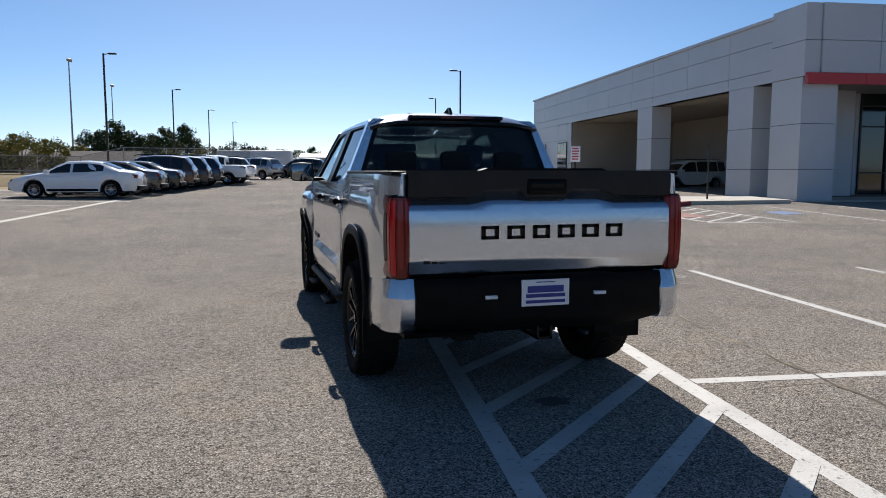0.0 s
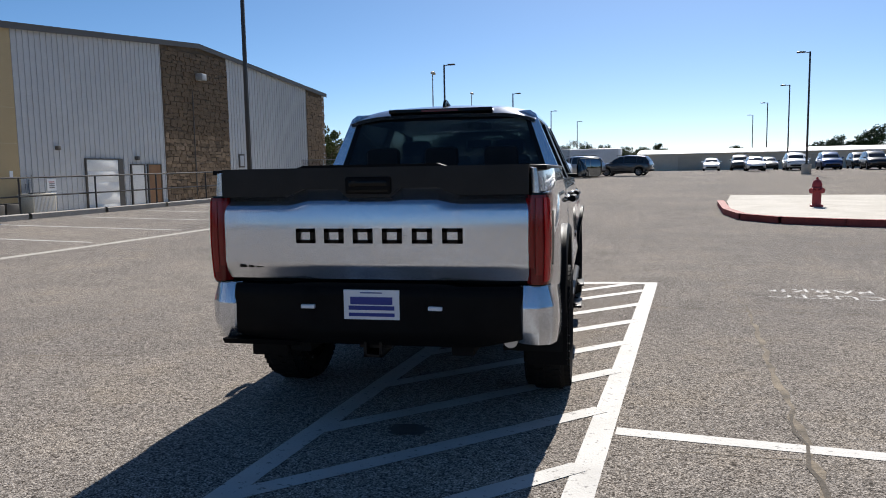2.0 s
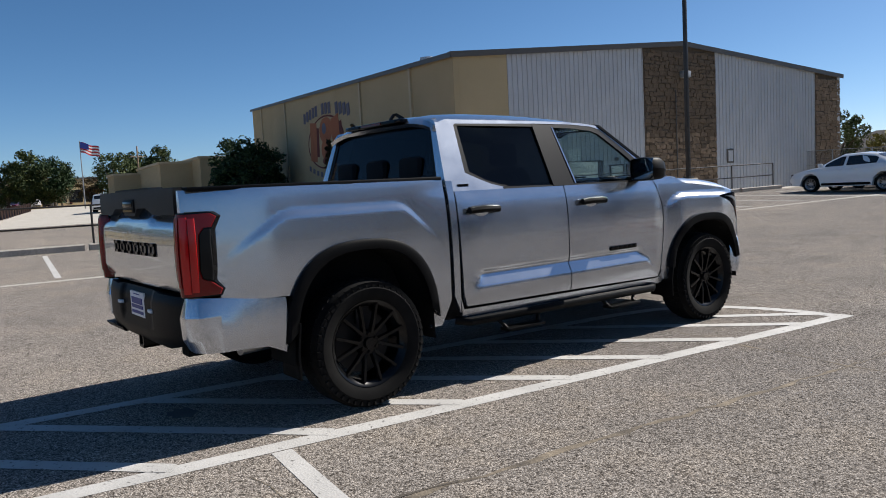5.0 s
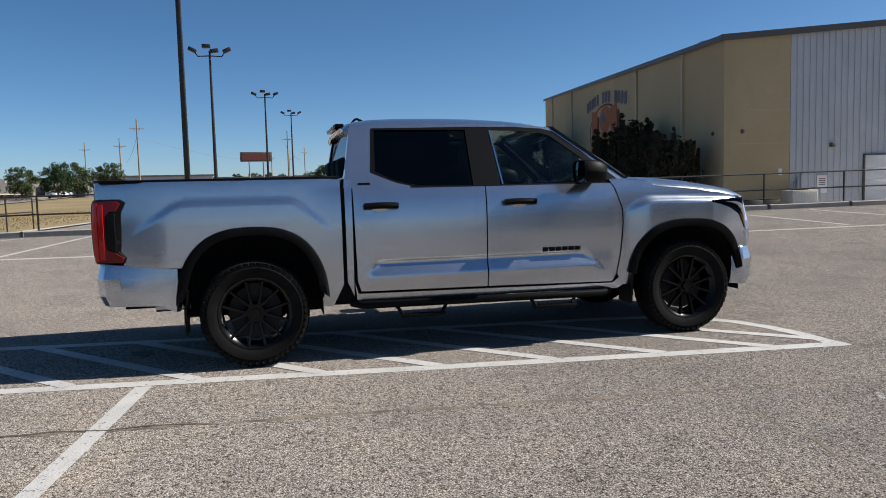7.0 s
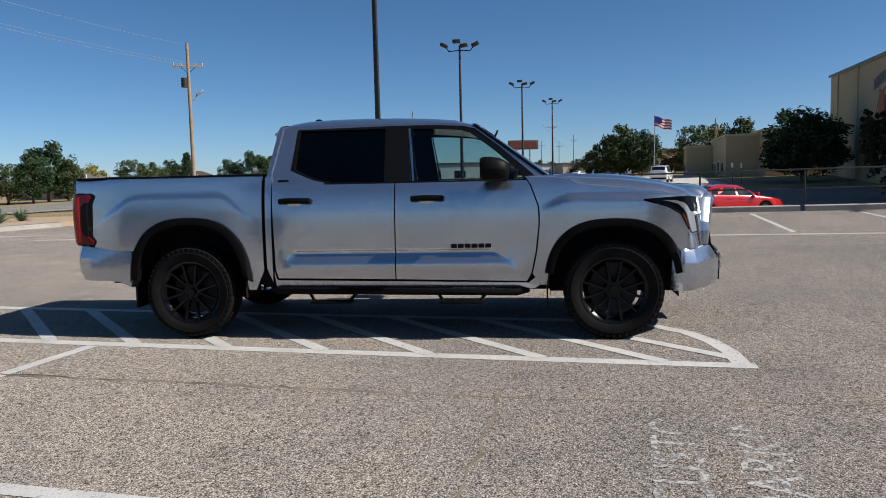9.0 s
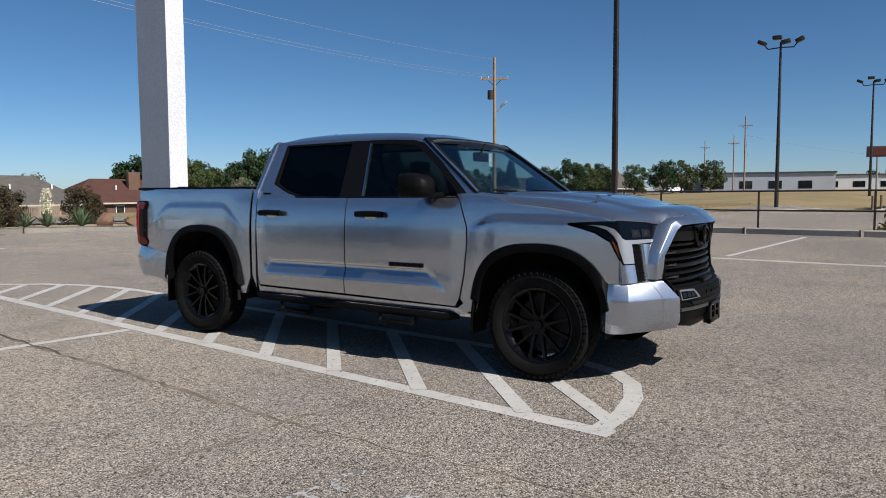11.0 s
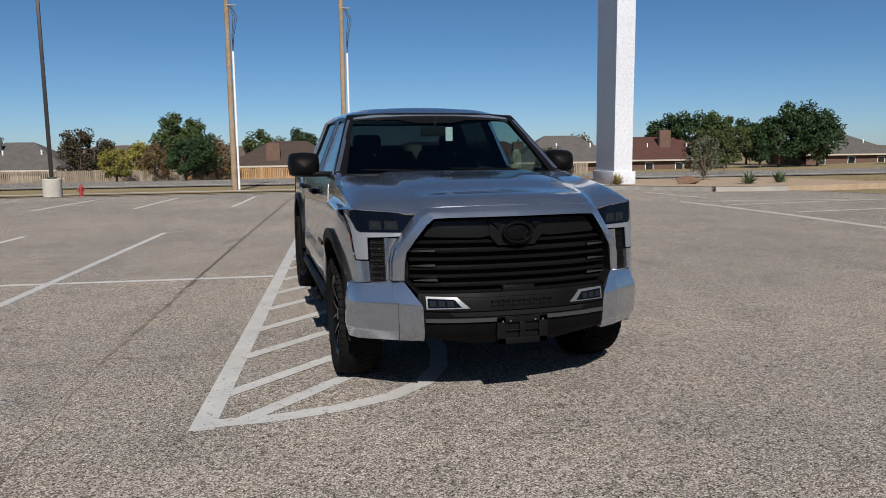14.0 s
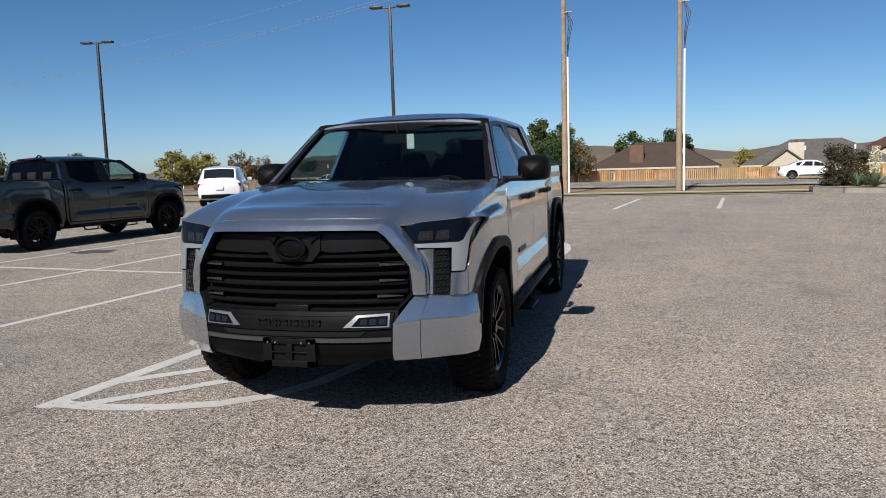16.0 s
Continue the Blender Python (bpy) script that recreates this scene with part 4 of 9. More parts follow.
    cyl(bm, (-0.8, -1.85, 0.41), (0.8, -1.85, 0.41), 0.05, 0.05, 12)
    ball(bm, (0, -1.85, 0.40), 0.16, 2)
    cyl(bm, (-0.8, 1.85, 0.41), (0.8, 1.85, 0.41), 0.04, 0.04, 12)
    box(bm, -0.5, 0.5, 0.9, 2.3, 0.36, 0.5)
    box(bm, -0.85, 0.85, -1.2, 1.25, 0.44, 0.52)
    box(bm, -0.75, 0.75, -2.86, -2.3, 0.55, 0.84)
    cyl(bm, (0.25, -1.2, 0.42), (0.25, 0.4, 0.42), 0.09, 0.09, 12)
    for s in both:
        cyl(bm, (s * 0.56, -1.95, 0.42), (s * 0.60, -1.9, 0.95), 0.035, 0.035, 10)
    part("chassis", bm, DARK, root)
    # mud flaps
    for s in both:
        for y in (-2.36, 1.31):
            bm = bmesh.new()
            z1 = 0.62 if y < 0 else 0.58
            rows = [[(s * x, y + (0.02 if z > 0.5 else 0), z) for x in (0.76, 0.86, 0.95, 0.995)] for z in (z1, 0.45, 0.28 if y < 0 else 0.30)]
            grid_faces(bm, rows)
            thicken(bm, 0.012)
            part("mud_flap", bm, BLACKPL, root)
    # side step bars with hanging steps
    for s in both:
        bm = bmesh.new()
        tube(bm, [(s * 0.90, -1.10, 0.44), (s * 0.965, -1.02, 0.425), (s * 0.965, 1.05, 0.405), (s * 0.90, 1.14, 0.42)], 0.032, 10)
        bar = part("step_bar", bm, BLACKPL, root, "black tubular side step")
        for y0, y1 in ((-0.76, -0.33), (0.37, 0.80)):
            bm = bmesh.new()
            for y, d in ((y0, 0.05), (y1, -0.05)):
                tube(bm, [(s * 0.955, y, 0.41), (s * 0.985, y + d, 0.345), (s * 1.01, y + d, 0.330)], 0.014, 8)
            box(bm, min(s * 0.95, s * 1.05), max(s * 0.95, s * 1.05), y0 + 0.03, y1 - 0.03, 0.318, 0.338, None, 0.005)
            part("foot_step", bm, BLACKPL, bar)
    put_wheels(root, PICKUP_WHEEL, [(s * 0.868, y, 0.415, 0) for s in both for y in (-1.85, 1.85)])

    # ---- cab ----
    roof_edge = curve1([(-1.05, 1.868), (-0.9, 1.895), (-0.6, 1.906), (-0.2, 1.906), (0.2, 1.892), (0.5, 1.865), (0.68, 1.832)])

    def patch(poly, off=0.0, depth=0.03):
        out = []
        for s in both:
            out.append(sheet(poly, lambda a, b: (s * (glass_x(b) + off), a, b), (-s * depth, 0, 0), 5.0))
        return out
    upper = [(-1.135, 1.40), (-1.075, 1.395), (-1.075, 1.342), (-0.60, 1.342), (-0.60, 1.360), (-0.70, 1.382), (-0.78, 1.412), (-0.918, 1.472), (-0.885, 1.822), (-0.870, 1.834), (-0.02, 1.842), (-0.02, 1.862), (-0.95, 1.866), (-1.035, 1.84)]
    for bm in patch(upper, 0.004):
        part("rear_pillar", bm, coat, root)
    for bm in patch([(-0.02, 1.862), (-0.02, 1.842), (0.35, 1.838), (0.60, 1.822), (0.70, 1.795), (0.92, 1.628), (1.10, 1.475), (1.215, 1.375), (1.30, 1.365), (1.30, 1.395), (1.14, 1.520), (0.955, 1.652), (0.76, 1.798), (0.66, 1.832), (0.5, 1.850), (0.3, 1.858)], 0.004):
        part("front_pillar", bm, coat, root)
    for bm in patch([(-0.60, 1.360), (-0.60, 1.340), (-0.09, 1.342), (-0.09, 1.352)], 0.006):
        part("belt_trim", bm, GRILLE, root)
    # black surround of both windows
    for bm in patch([(-0.918, 1.472), (-0.885, 1.822), (-0.855, 1.822), (-0.875, 1.478), (-0.74, 1.412), (-0.62, 1.378), (-0.55, 1.368), (-0.60, 1.352), (-0.70, 1.382), (-0.78, 1.412)], 0.002):
        part("window_frame", bm, GRILLE, root)
    for bm in patch([(-0.885, 1.820), (-0.87, 1.834), (-0.02, 1.842), (-0.02, 1.818)], 0.002):
        part("window_frame", bm, GRILLE, root)
    for bm in patch([(-0.075, 1.342), (-0.085, 1.836), (0.112, 1.836), (0.158, 1.342)], 0.003):
        part("centre_pillar", bm, GRILLE, root)
    for bm in patch([(0.172, 1.356), (0.122, 1.815), (0.134, 1.815), (0.186, 1.356)], 0.006):
        part("pillar_strip", bm, CHROME, root)
    for bm in patch([(0.112, 1.838), (0.112, 1.812), (0.34, 1.806), (0.57, 1.786), (0.66, 1.760), (0.87, 1.602), (1.045, 1.450), (1.12, 1.384), (1.12, 1.352), (0.158, 1.352), (0.158, 1.338), (1.215, 1.338), (1.215, 1.376), (1.10, 1.476), (0.92, 1.629), (0.70, 1.796), (0.60, 1.823), (0.35, 1.839)], 0.002):
        part("window_frame", bm, GRILLE, root)
    for bm in patch([(-0.62, 1.360), (-0.78, 1.412), (-0.905, 1.475), (-0.875, 1.828), (-0.08, 1.828), (-0.08, 1.35)], -0.014, 0.004):
        part("side_window", bm, GLASS_DARK, root, "dark privacy glass")
    for bm in patch([(0.15, 1.346), (0.110, 1.826), (0.58, 1.806), (0.68, 1.780), (0.90, 1.620), (1.08, 1.465), (1.16, 1.38), (1.16, 1.346)], -0.014, 0.004):
        part("side_window", bm, GLASS_DOOR, root, "lightly tinted door glass")
    # roof skin
    bm = bmesh.new()
    rows = []
    ys = [-1.10, -1.05, -0.98, -0.85, -0.6, -0.3, 0.0, 0.3, 0.5, 0.62, 0.70, 0.74]
    for y in ys:
        e = roof_edge(y) - (0.03 if y < -1.07 else 0)
        xe = glass_x(e - 0.02) + 0.004
        row = []
        for k in range(-10, 11):
            f = k / 10
            z = e + (0.045 * sstep(-1.3, -0.9, y) * (1 - 0.75 * sstep(0.45, 0.74, y))) * (1 - f * f) - 0.035 * abs(f) ** 8 + 0.004 * (abs(abs(f) - 0.62) < 0.12)
            row.append((f * xe, y, z))
        rows.append(row)
    grid_faces(bm, rows)
    thicken(bm, 0.03)
    part("roof", bm, coat, root)
    bm = bmesh.new()
    rows = [[(x, -0.87 + dy, 1.935 + h) for x in (-w_, 0, w_)] for dy, h, w_ in ((-0.09, 0.0, 0.012), (-0.05, 0.045, 0.010), (-0.02, 0.05, 0.009), (0.07, 0.0, 0.028))]
    grid_faces(bm, rows)
    thicken(bm, 0.02)
    part("antenna_fin", bm, GLOSSBLK, root)
    # rear lip lamp
    bm = bmesh.new()
    box(bm, -0.40, 0.40, -1.135, -1.06, 1.868, 1.90, None, 0.008)
    lipl = part("stop_lamp_housing", bm, GLOSSBLK, root)
    bm = bmesh.new()
    box(bm, -0.14, 0.14, -1.142, -1.13, 1.876, 1.892)
    part("stop_lamp", bm, LENS_RED, lipl)
    for s in both:
        bm = bmesh.new()
        box(bm, min(s * 0.18, s * 0.34), max(s * 0.18, s * 0.34), -1.142, -1.13, 1.876, 1.892)
        part("cargo_lamp", bm, LENS_SMOKE, lipl)
    # back wall with window
    def back(poly, off, depth, material, nm, lab=""):
        bm = sheet(poly, lambda a, b: (a, -1.135 + (b - 1.38) * 0.17 + off, b), (0, depth, 0), 5.0)
        return part(nm, bm, material, root, lab)
    wl = [(-0.805, 1.425), (-0.665, 1.838), (0.665, 1.838), (0.805, 1.425)]
    for s in both:
        back([(s * 0.805, 1.425), (s * 0.665, 1.838), (s * 0.68, 1.868), (s * 0.718, 1.842), (s * 0.905, 1.40), (s * 0.905, 1.36), (s * 0.81, 1.36)], 0.0, 0.04, coat, "back_pillar")
    back([(-0.81, 1.30), (-0.81, 1.425), (0.81, 1.425), (0.81, 1.30)], 0.004, 0.04, coat, "back_panel")
    back([(-0.68, 1.872), (-0.665, 1.838), (0.665, 1.838), (0.68, 1.872)], 0.002, 0.04, coat, "back_header")
    rw = back(wl, 0.012, 0.004, GLASS_REAR, "rear_window", "tinted rear glass")
    back([(-0.805, 1.425), (-0.79, 1.465), (0.79, 1.465), (0.805, 1.425)], 0.006, 0.006, GLOSSBLK, "glass_border")
    for s in both:
        back([(s * 0.805, 1.425), (s * 0.665, 1.838), (s * 0.63, 1.838), (s * 0.765, 1.425)], 0.0065, 0.006, GLOSSBLK, "glass_border")
    back([(-0.665, 1.815), (-0.66, 1.837), (0.66, 1.837), (0.665, 1.815)], 0.007, 0.006, GLOSSBLK, "glass_border")
    st = back([(-0.50, 1.535), (-0.50, 1.595), (-0.415, 1.595), (-0.415, 1.535)], 0.004, 0.003, WHITE, "window_sticker", "small blue, white and red window sticker")
    back([(-0.53, 1.540), (-0.53, 1.590), (-0.50, 1.590), (-0.50, 1.540)], 0.003, 0.003, BLUE, "sticker_field")
    back([(-0.49, 1.538), (-0.49, 1.556), (-0.42, 1.556), (-0.42, 1.538)], 0.002, 0.003, REDP, "sticker_band")
    # windscreen
    def ws(a, b):
        return (a, 1.395 - (b - 1.36) * 1.40 - 0.07 * (a / 0.85) ** 2, b)
    wsp = [(-0.865, 1.365), (-0.70, 1.835), (-0.4, 1.85), (0.4, 1.85), (0.70, 1.835), (0.865, 1.365), (0.4, 1.36), (-0.4, 1.36)]
    part("windscreen", sheet(wsp, ws, (0, -0.006, 0), 0.11), GLASS, root, "clear windscreen glass")
    for s in both:
        part("screen_border", sheet([(s * 0.918, 1.362), (s * 0.722, 1.838), (s * 0.66, 1.845), (s * 0.82, 1.362)], lambda a, b: (ws(a, b)[0], ws(a, b)[1] + 0.026, b), (0, -0.02, -0.01), 0.06), GRILLE, root)
    part("screen_border", sheet([(-0.70, 1.842), (-0.4, 1.858), (0.4, 1.858), (0.70, 1.842), (0.68, 1.795), (0.3, 1.80), (0.16, 1.77), (-0.16, 1.77), (-0.3, 1.80), (-0.68, 1.795)], lambda a, b: (ws(a, b)[0], ws(a, b)[1] + 0.010, b), (0, -0.008, 0), 0.11), GRILLE, root)
    # interior
    bm = bmesh.new()
    box(bm, -0.84, 0.84, 0.95, 1.34, 1.05, 1.345, None, 0.04)
    part("dashboard", bm, SEAT, root)
    bm = bmesh.new()
    box(bm, -0.86, 0.86, -1.08, 1.3, 0.56, 0.62)
    part("cab_floor", bm, SEAT, root)
    for x, y in ((-0.42, 0.22), (0.42, 0.22), (-0.46, -0.72), (0.46, -0.72), (0, -0.72)):
        bm = bmesh.new()
        w2 = 0.25 if y > 0 else 0.22
        box(bm, x - w2, x + w2, y - 0.30, y + 0.25, 0.75, 1.0, None, 0.05)
        rows = [[(x + k * w2 * sc, y - 0.25 - 0.16 * (z - 0.95) + dy * (1 - 0.4 * k * k), z) for k in (-1, -0.6, 0, 0.6, 1)] for z, sc, dy in ((0.95, 1, 0.06), (1.2, 1.0, 0.08), (1.42, 0.92, 0.06), (1.50, 0.8, 0.03))]
        grid_faces(bm, rows)
        thicken(bm, 0.10)
        hz = 0 if y > 0 else -0.09
        box(bm, x - 0.13, x + 0.13, y - 0.42, y - 0.31, 1.52 + hz, 1.70 + hz, None, 0.04)
        for sx in (-0.05, 0.05):
            cyl(bm, (x + sx, y - 0.36, 1.45), (x + sx, y - 0.36, 1.56), 0.007, 0.007, 6)
        part("seat", bm, SEAT, root)
    bm = bmesh.new()
    c = Matrix.Translation((-0.42, 0.80, 1.22)) @ Matrix.Rotation(radians(65), 4, "X")
    n = 24
    ring = [c @ Vector((0.19 * math.cos(2 * math.pi * i / n), 0.19 * math.sin(2 * math.pi * i / n), 0)) for i in range(n + 1)]
    tube(bm, ring, 0.014, 6)
    box(bm, -0.08, 0.08, -0.06, 0.06, -0.02, 0.02, c)
    for p in ((0.18, 0, 0), (-0.18, 0, 0), (0, -0.18, 0)):
        cyl(bm, c @ Vector((0, 0, 0)), c @ Vector(p), 0.015, 0.015, 6)
    part("steering_wheel", bm, SEAT, root)
    bm = bmesh.new()
    box(bm, -0.12, 0.12, 0.80, 0.83, 1.66, 1.74, None, 0.012)
    cyl(bm, (0, 0.82, 1.74), (0, 0.86, 1.82), 0.01, 0.01, 6)
    rvm = part("rear_view_mirror", bm, SEAT, root)
    bm = bmesh.new()
    box(bm, -0.145, -0.085, 0.85, 0.853, 1.62, 1.735)
    part("hanging_tag", bm, PAPER, rvm, "white paper tag")
    bm = bmesh.new()
    box(bm, -0.20, -0.06, 1.06, 1.20, 1.348, 1.352)
    part("dash_sheet", bm, PAPER, root)
    # mirrors
    for s in both:
        bm = bmesh.new()
        rows = []
        for k in range(13):
            th = 2 * math.pi * k / 12
            c_, s_ = math.cos(th), math.sin(th)
            ex = math.copysign(abs(c_) ** 0.5, c_)
            ez = math.copysign(abs(s_) ** 0.5, s_)
            ring = []
            for y, sc, dz in ((0.775, 0.94, 0.0), (0.80, 1.0, 0.0), (0.86, 1.0, 0.0), (0.92, 0.93, -0.004), (0.97, 0.78, -0.010), (1.00, 0.55, -0.016), (1.012, 0.0, -0.02)):
                ring.append((s * (1.095 + ex * 0.125 * sc), y, 1.440 + dz + ez * 0.098 * sc))
            rows.append(ring)
        grid_faces(bm, rows)
        mir = part("side_mirror", bm, BLACKPL, root, "black side mirror", 60)
        bm = bmesh.new()
        box(bm, min(s * 0.985, s * 1.205), max(s * 0.985, s * 1.205), 0.782, 0.788, 1.355, 1.525, None, 0.002)
        part("mirror_glass", bm, MIRROR_TINT, mir)
        bm = bmesh.new()
        box(bm, min(s * 0.86, s * 1.10), max(s * 0.86, s * 1.10), 0.86, 0.985, 1.345, 1.385, None, 0.014)
        part("mirror_arm", bm, BLACKPL, mir)
        bm = bmesh.new()
        box(bm, min(s * 1.02, s * 1.17), max(s * 1.02, s * 1.17), 0.975, 0.990, 1.388, 1.397)
        part("turn_lamp", bm, LENS_WHITE, mir)
    # ---- bonnet ----
    half = [(HOOD_XE(y), y) for y in (1.34, 1.42, 1.50, 1.54, 1.58, 1.7, 1.9, 2.1, 2.25, 2.36, 2.41)] + [(x, HOOD_YF(x)) for x in (0.925, 0.90, 0.87, 0.82, 0.78, 0.74, 0.70, 0.65, 0.61, 0.57, 0.527, 0.45, 0.38, 0.30, 0.2, 0.1)]
    outline = half + [(0.0, HOOD_YF(0))] + [(-x, y) for x, y in half[::-1]] + [(-0.6, 1.36), (-0.3, 1.385), (0, 1.395), (0.3, 1.385), (0.6, 1.36)]
    part("bonnet", sheet(outline, lambda a, b: (a, b, hood_z(a, b)), (0, -0.008, -0.012), 0.04), coat, root)
    # fender tops behind the bonnet's rear corners
    for s in both:
        rows = [[(s * (HOOD_XE(y) - 0.006), y, HOOD_ZE(y) + 0.001), (s * (HOOD_XE(y) + 0.5 * (side_x(y, HOOD_ZE(y)) - HOOD_XE(y))), y, HOOD_ZE(y) - 0.001), (s * (side_x(y, HOOD_ZE(y) - 0.012) + 0.001), y, HOOD_ZE(y) - 0.012)] for y in (1.16, 1.24, 1.30, 1.36, 1.42, 1.5, 1.54, 1.58, 1.7, 1.9, 2.1, 2.25, 2.36, 2.42)]
        part("fender_top", facets(rows, (0, 0, -0.02), 0), coat, root)
    bm = bmesh.new()
    box(bm, -0.85, 0.85, 1.24, 1.40, 1.335, 1.372, None, 0.01)
    cowl = part("cowl", bm, BLACKPL, root)
    for x0 in (-0.55, 0.15):
        bm = bmesh.new()
        cyl(bm, (x0, 1.36, 1.385), (x0 + 0.55, 1.335, 1.402), 0.008, 0.006, 6)
        part("wiper", bm, BLACKPL, cowl)

    # ---- front ----
    def fsheet(name, poly, material, off=0.0, depth=0.03, step=0.05, parent=None, lab="", sides=both):
        out = []
        for s in sides:
            bm = sheet([(s * a, b) for a, b in poly], lambda a, b: (a, front_y(abs(a), b) + off, b), (0, -depth, 0), step)
            out.append(part(name, bm, material, parent or root, lab))
        return out

    def nsheet(name, poly, material, s, off=0.0, depth=0.03, step=0.04, parent=None, lab=""):
        bm = sheet(poly, lambda k, z: (s * nose(k, z, off)[0], *nose(k, z, off)[1:]), (-s * depth * 0.5, -depth, 0), step)
        return part(name, bm, material, parent or root, lab)

    fb = fsheet("front_bumper", [(-0.60, 0.70), (-0.575, 0.435), (-0.25, 0.385), (0.25, 0.385), (0.575, 0.435), (0.60, 0.70)], BLACKPL, 0.0, 0.2, 0.04, None, "black and silver front bumper", (1,))[0]
    for s in both:
        inn = [(0.668, 2.640, 0.771), (0.664, 2.672, 0.757), (0.578, 2.768, 0.632), (0.570, 2.768, 0.470), (0.568, 2.742, 0.418)]
        cre = [(0.742, 2.585, 0.766), (0.738, 2.612, 0.752), (0.708, 2.690, 0.640), (0.704, 2.690, 0.470), (0.700, 2.660, 0.412)]
        cor = [(0.885, 2.480, 0.760), (0.895, 2.505, 0.744), (0.936, 2.520, 0.632), (0.934, 2.508, 0.465), (0.920, 2.480, 0.402)]
        sid = [(0.945, 2.420, 0.752), (0.962, 2.420, 0.740), (0.984, 2.415, 0.630), (0.982, 2.410, 0.470), (0.966, 2.40, 0.402)]
        end = [(0.955, 2.385, 0.748), (0.970, 2.385, 0.736), (0.988, 2.380, 0.628), (0.986, 2.375, 0.480), (0.970, 2.365, 0.410)]
        rows = [[(s * c[i][0], c[i][1], c[i][2]) for c in (inn, cre)] for i in range(5)]
        part("bumper_corner", facets(rows, (0, -0.10, 0)), coat, fb, "silver painted bumper facet")
        rows = [[(s * (c[i][0] + (0.004 if c is cre else 0)), c[i][1] - (0.004 if c is cre else 0), c[i][2]) for c in (cre, cor, sid, end)] for i in range(5)]
        part("bumper_corner", facets(rows, (-s * 0.05, -0.06, 0)), coat, fb, "silver painted bumper corner")
    # painted frame round the grille
    for s in both:
        ring = [((0.0, 2.765, 1.209), (0.0, 2.802, 1.178), (0.0, 2.826, 1.148)), ((0.15, 2.758, 1.209), (0.15, 2.796, 1.178), (0.15, 2.820, 1.148)), ((0.30, 2.736, 1.207), (0.30, 2.776, 1.176), (0.30, 2.800, 1.147)), ((0.42, 2.706, 1.203), (0.42, 2.748, 1.173), (0.42, 2.772, 1.145)),
                ((0.530, 2.668, 1.196), (0.522, 2.714, 1.176), (0.500, 2.750, 1.141)), ((0.580, 2.644, 1.165), (0.565, 2.700, 1.152), (0.538, 2.726, 1.105)), ((0.655, 2.612, 1.062), (0.635, 2.680, 1.052), (0.600, 2.704, 1.020)), ((0.722, 2.590, 0.962), (0.705, 2.658, 0.954), (0.656, 2.680, 0.935)), ((0.740, 2.586, 0.880), (0.726, 2.652, 0.880), (0.664, 2.676, 0.870)), ((0.742, 2.588, 0.772), (0.730, 2.648, 0.772), (0.667, 2.668, 0.774))]
        part("grille_surround", facets([[(s * p[0], p[1], p[2]) for p in r] for r in ring], (0, -0.07, 0), 0.005), coat, root)
    # grille: backing, upper bar, slats
    gr = part("grille", sheet([(-0.49, 1.155), (-0.655, 0.95), (-0.67, 0.86), (-0.60, 0.67), (0.60, 0.67), (0.67, 0.86), (0.655, 0.95), (0.49, 1.155)], lambda a, b: (a, front_y(a, b) - 0.10, b), (0, -0.02, 0), 0.06), DARK, root, "black slatted grille")
    rim_in = [(0.0, 1.152), (0.42, 1.149), (0.500, 1.145), (0.600, 1.022), (0.656, 0.937), (0.667, 0.774), (0.60, 0.70)]
    for s in both:
        rows = [[(s * x, front_y(x, z) + 0.012, z) for x, z in rim_in], [(s * x * 0.965, front_y(x, z) - 0.075, 0.91 + (z - 0.91) * 0.94) for x, z in rim_in]]
        bm = bmesh.new()
        grid_faces(bm, rows)
        thicken(bm, 0.006)
        part("grille_frame", bm, GRILLE, gr)
    for s in both:
        fsheet("grille_bar", [(0.13, 1.128), (0.478, 1.122), (0.545, 1.040), (0.535, 1.028), (0.22, 1.020), (0.165, 1.030)], GRILLE, -0.022, 0.06, 0.03, gr, "", (s,))
        fsheet("emblem_wing", [(0.085, 1.118), (0.175, 1.120), (0.178, 1.112), (0.15, 1.104), (0.125, 1.085), (0.118, 1.07)], GLOSSBLK, 0.004, 0.02, 0.5, gr, "", (s,))
    part("grille_bar", sheet([(-0.17, 1.13), (-0.165, 1.03), (-0.115, 0.972), (0.115, 0.972), (0.165, 1.03), (0.17, 1.13)], lambda a, b: (a, front_y(a, b) - 0.012, b), (0, -0.06, 0), 0.03), GRILLE, gr)
    for z, h in ((0.995, 0.014), (0.945, 0.020), (0.893, 0.014), (0.842, 0.020), (0.792, 0.014), (0.742, 0.018), (0.700, 0.012)):
        w_ = 0.632 - 0.45 * max(0.0, z - 0.95) - 0.55 * max(0.0, 0.78 - z)
        rows = []
        for i in range(-10, 11):
            x = w_ * i / 10
            y = front_y(x, z)
            rows.append([(x, y - 0.095, z + h * 0.6), (x, y - 0.040, z + h * 0.75), (x, y - 0.028, z + h * 0.2), (x, y - 0.032, z - h * 0.5), (x, y - 0.095, z - h)])
        bm = bmesh.new()
        grid_faces(bm, rows)
        thicken(bm, 0.004)
        part("slat", bm, GRILLE, gr)
    for s in both:
        for z in (0.945, 0.858, 0.772):
            bm = bmesh.new()
            x1 = 0.625 - 0.4 * max(0.0, 0.80 - z)
            rows = [[(s * x, front_y(x, z) - 0.012 - dy, z + h * (1.15 - 0.9 * abs(x - 0.5) / 0.13)) for x in (x1 - 0.135, x1 - 0.09, x1 - 0.04, x1)] for h, dy in ((0.014, 0.035), (0.010, 0.0), (-0.004, 0.0), (-0.016, 0.035))]
            grid_faces(bm, rows)
            part("slat_end", bm, TIPMETAL, gr, "bright slat tip")
    bm = bmesh.new()
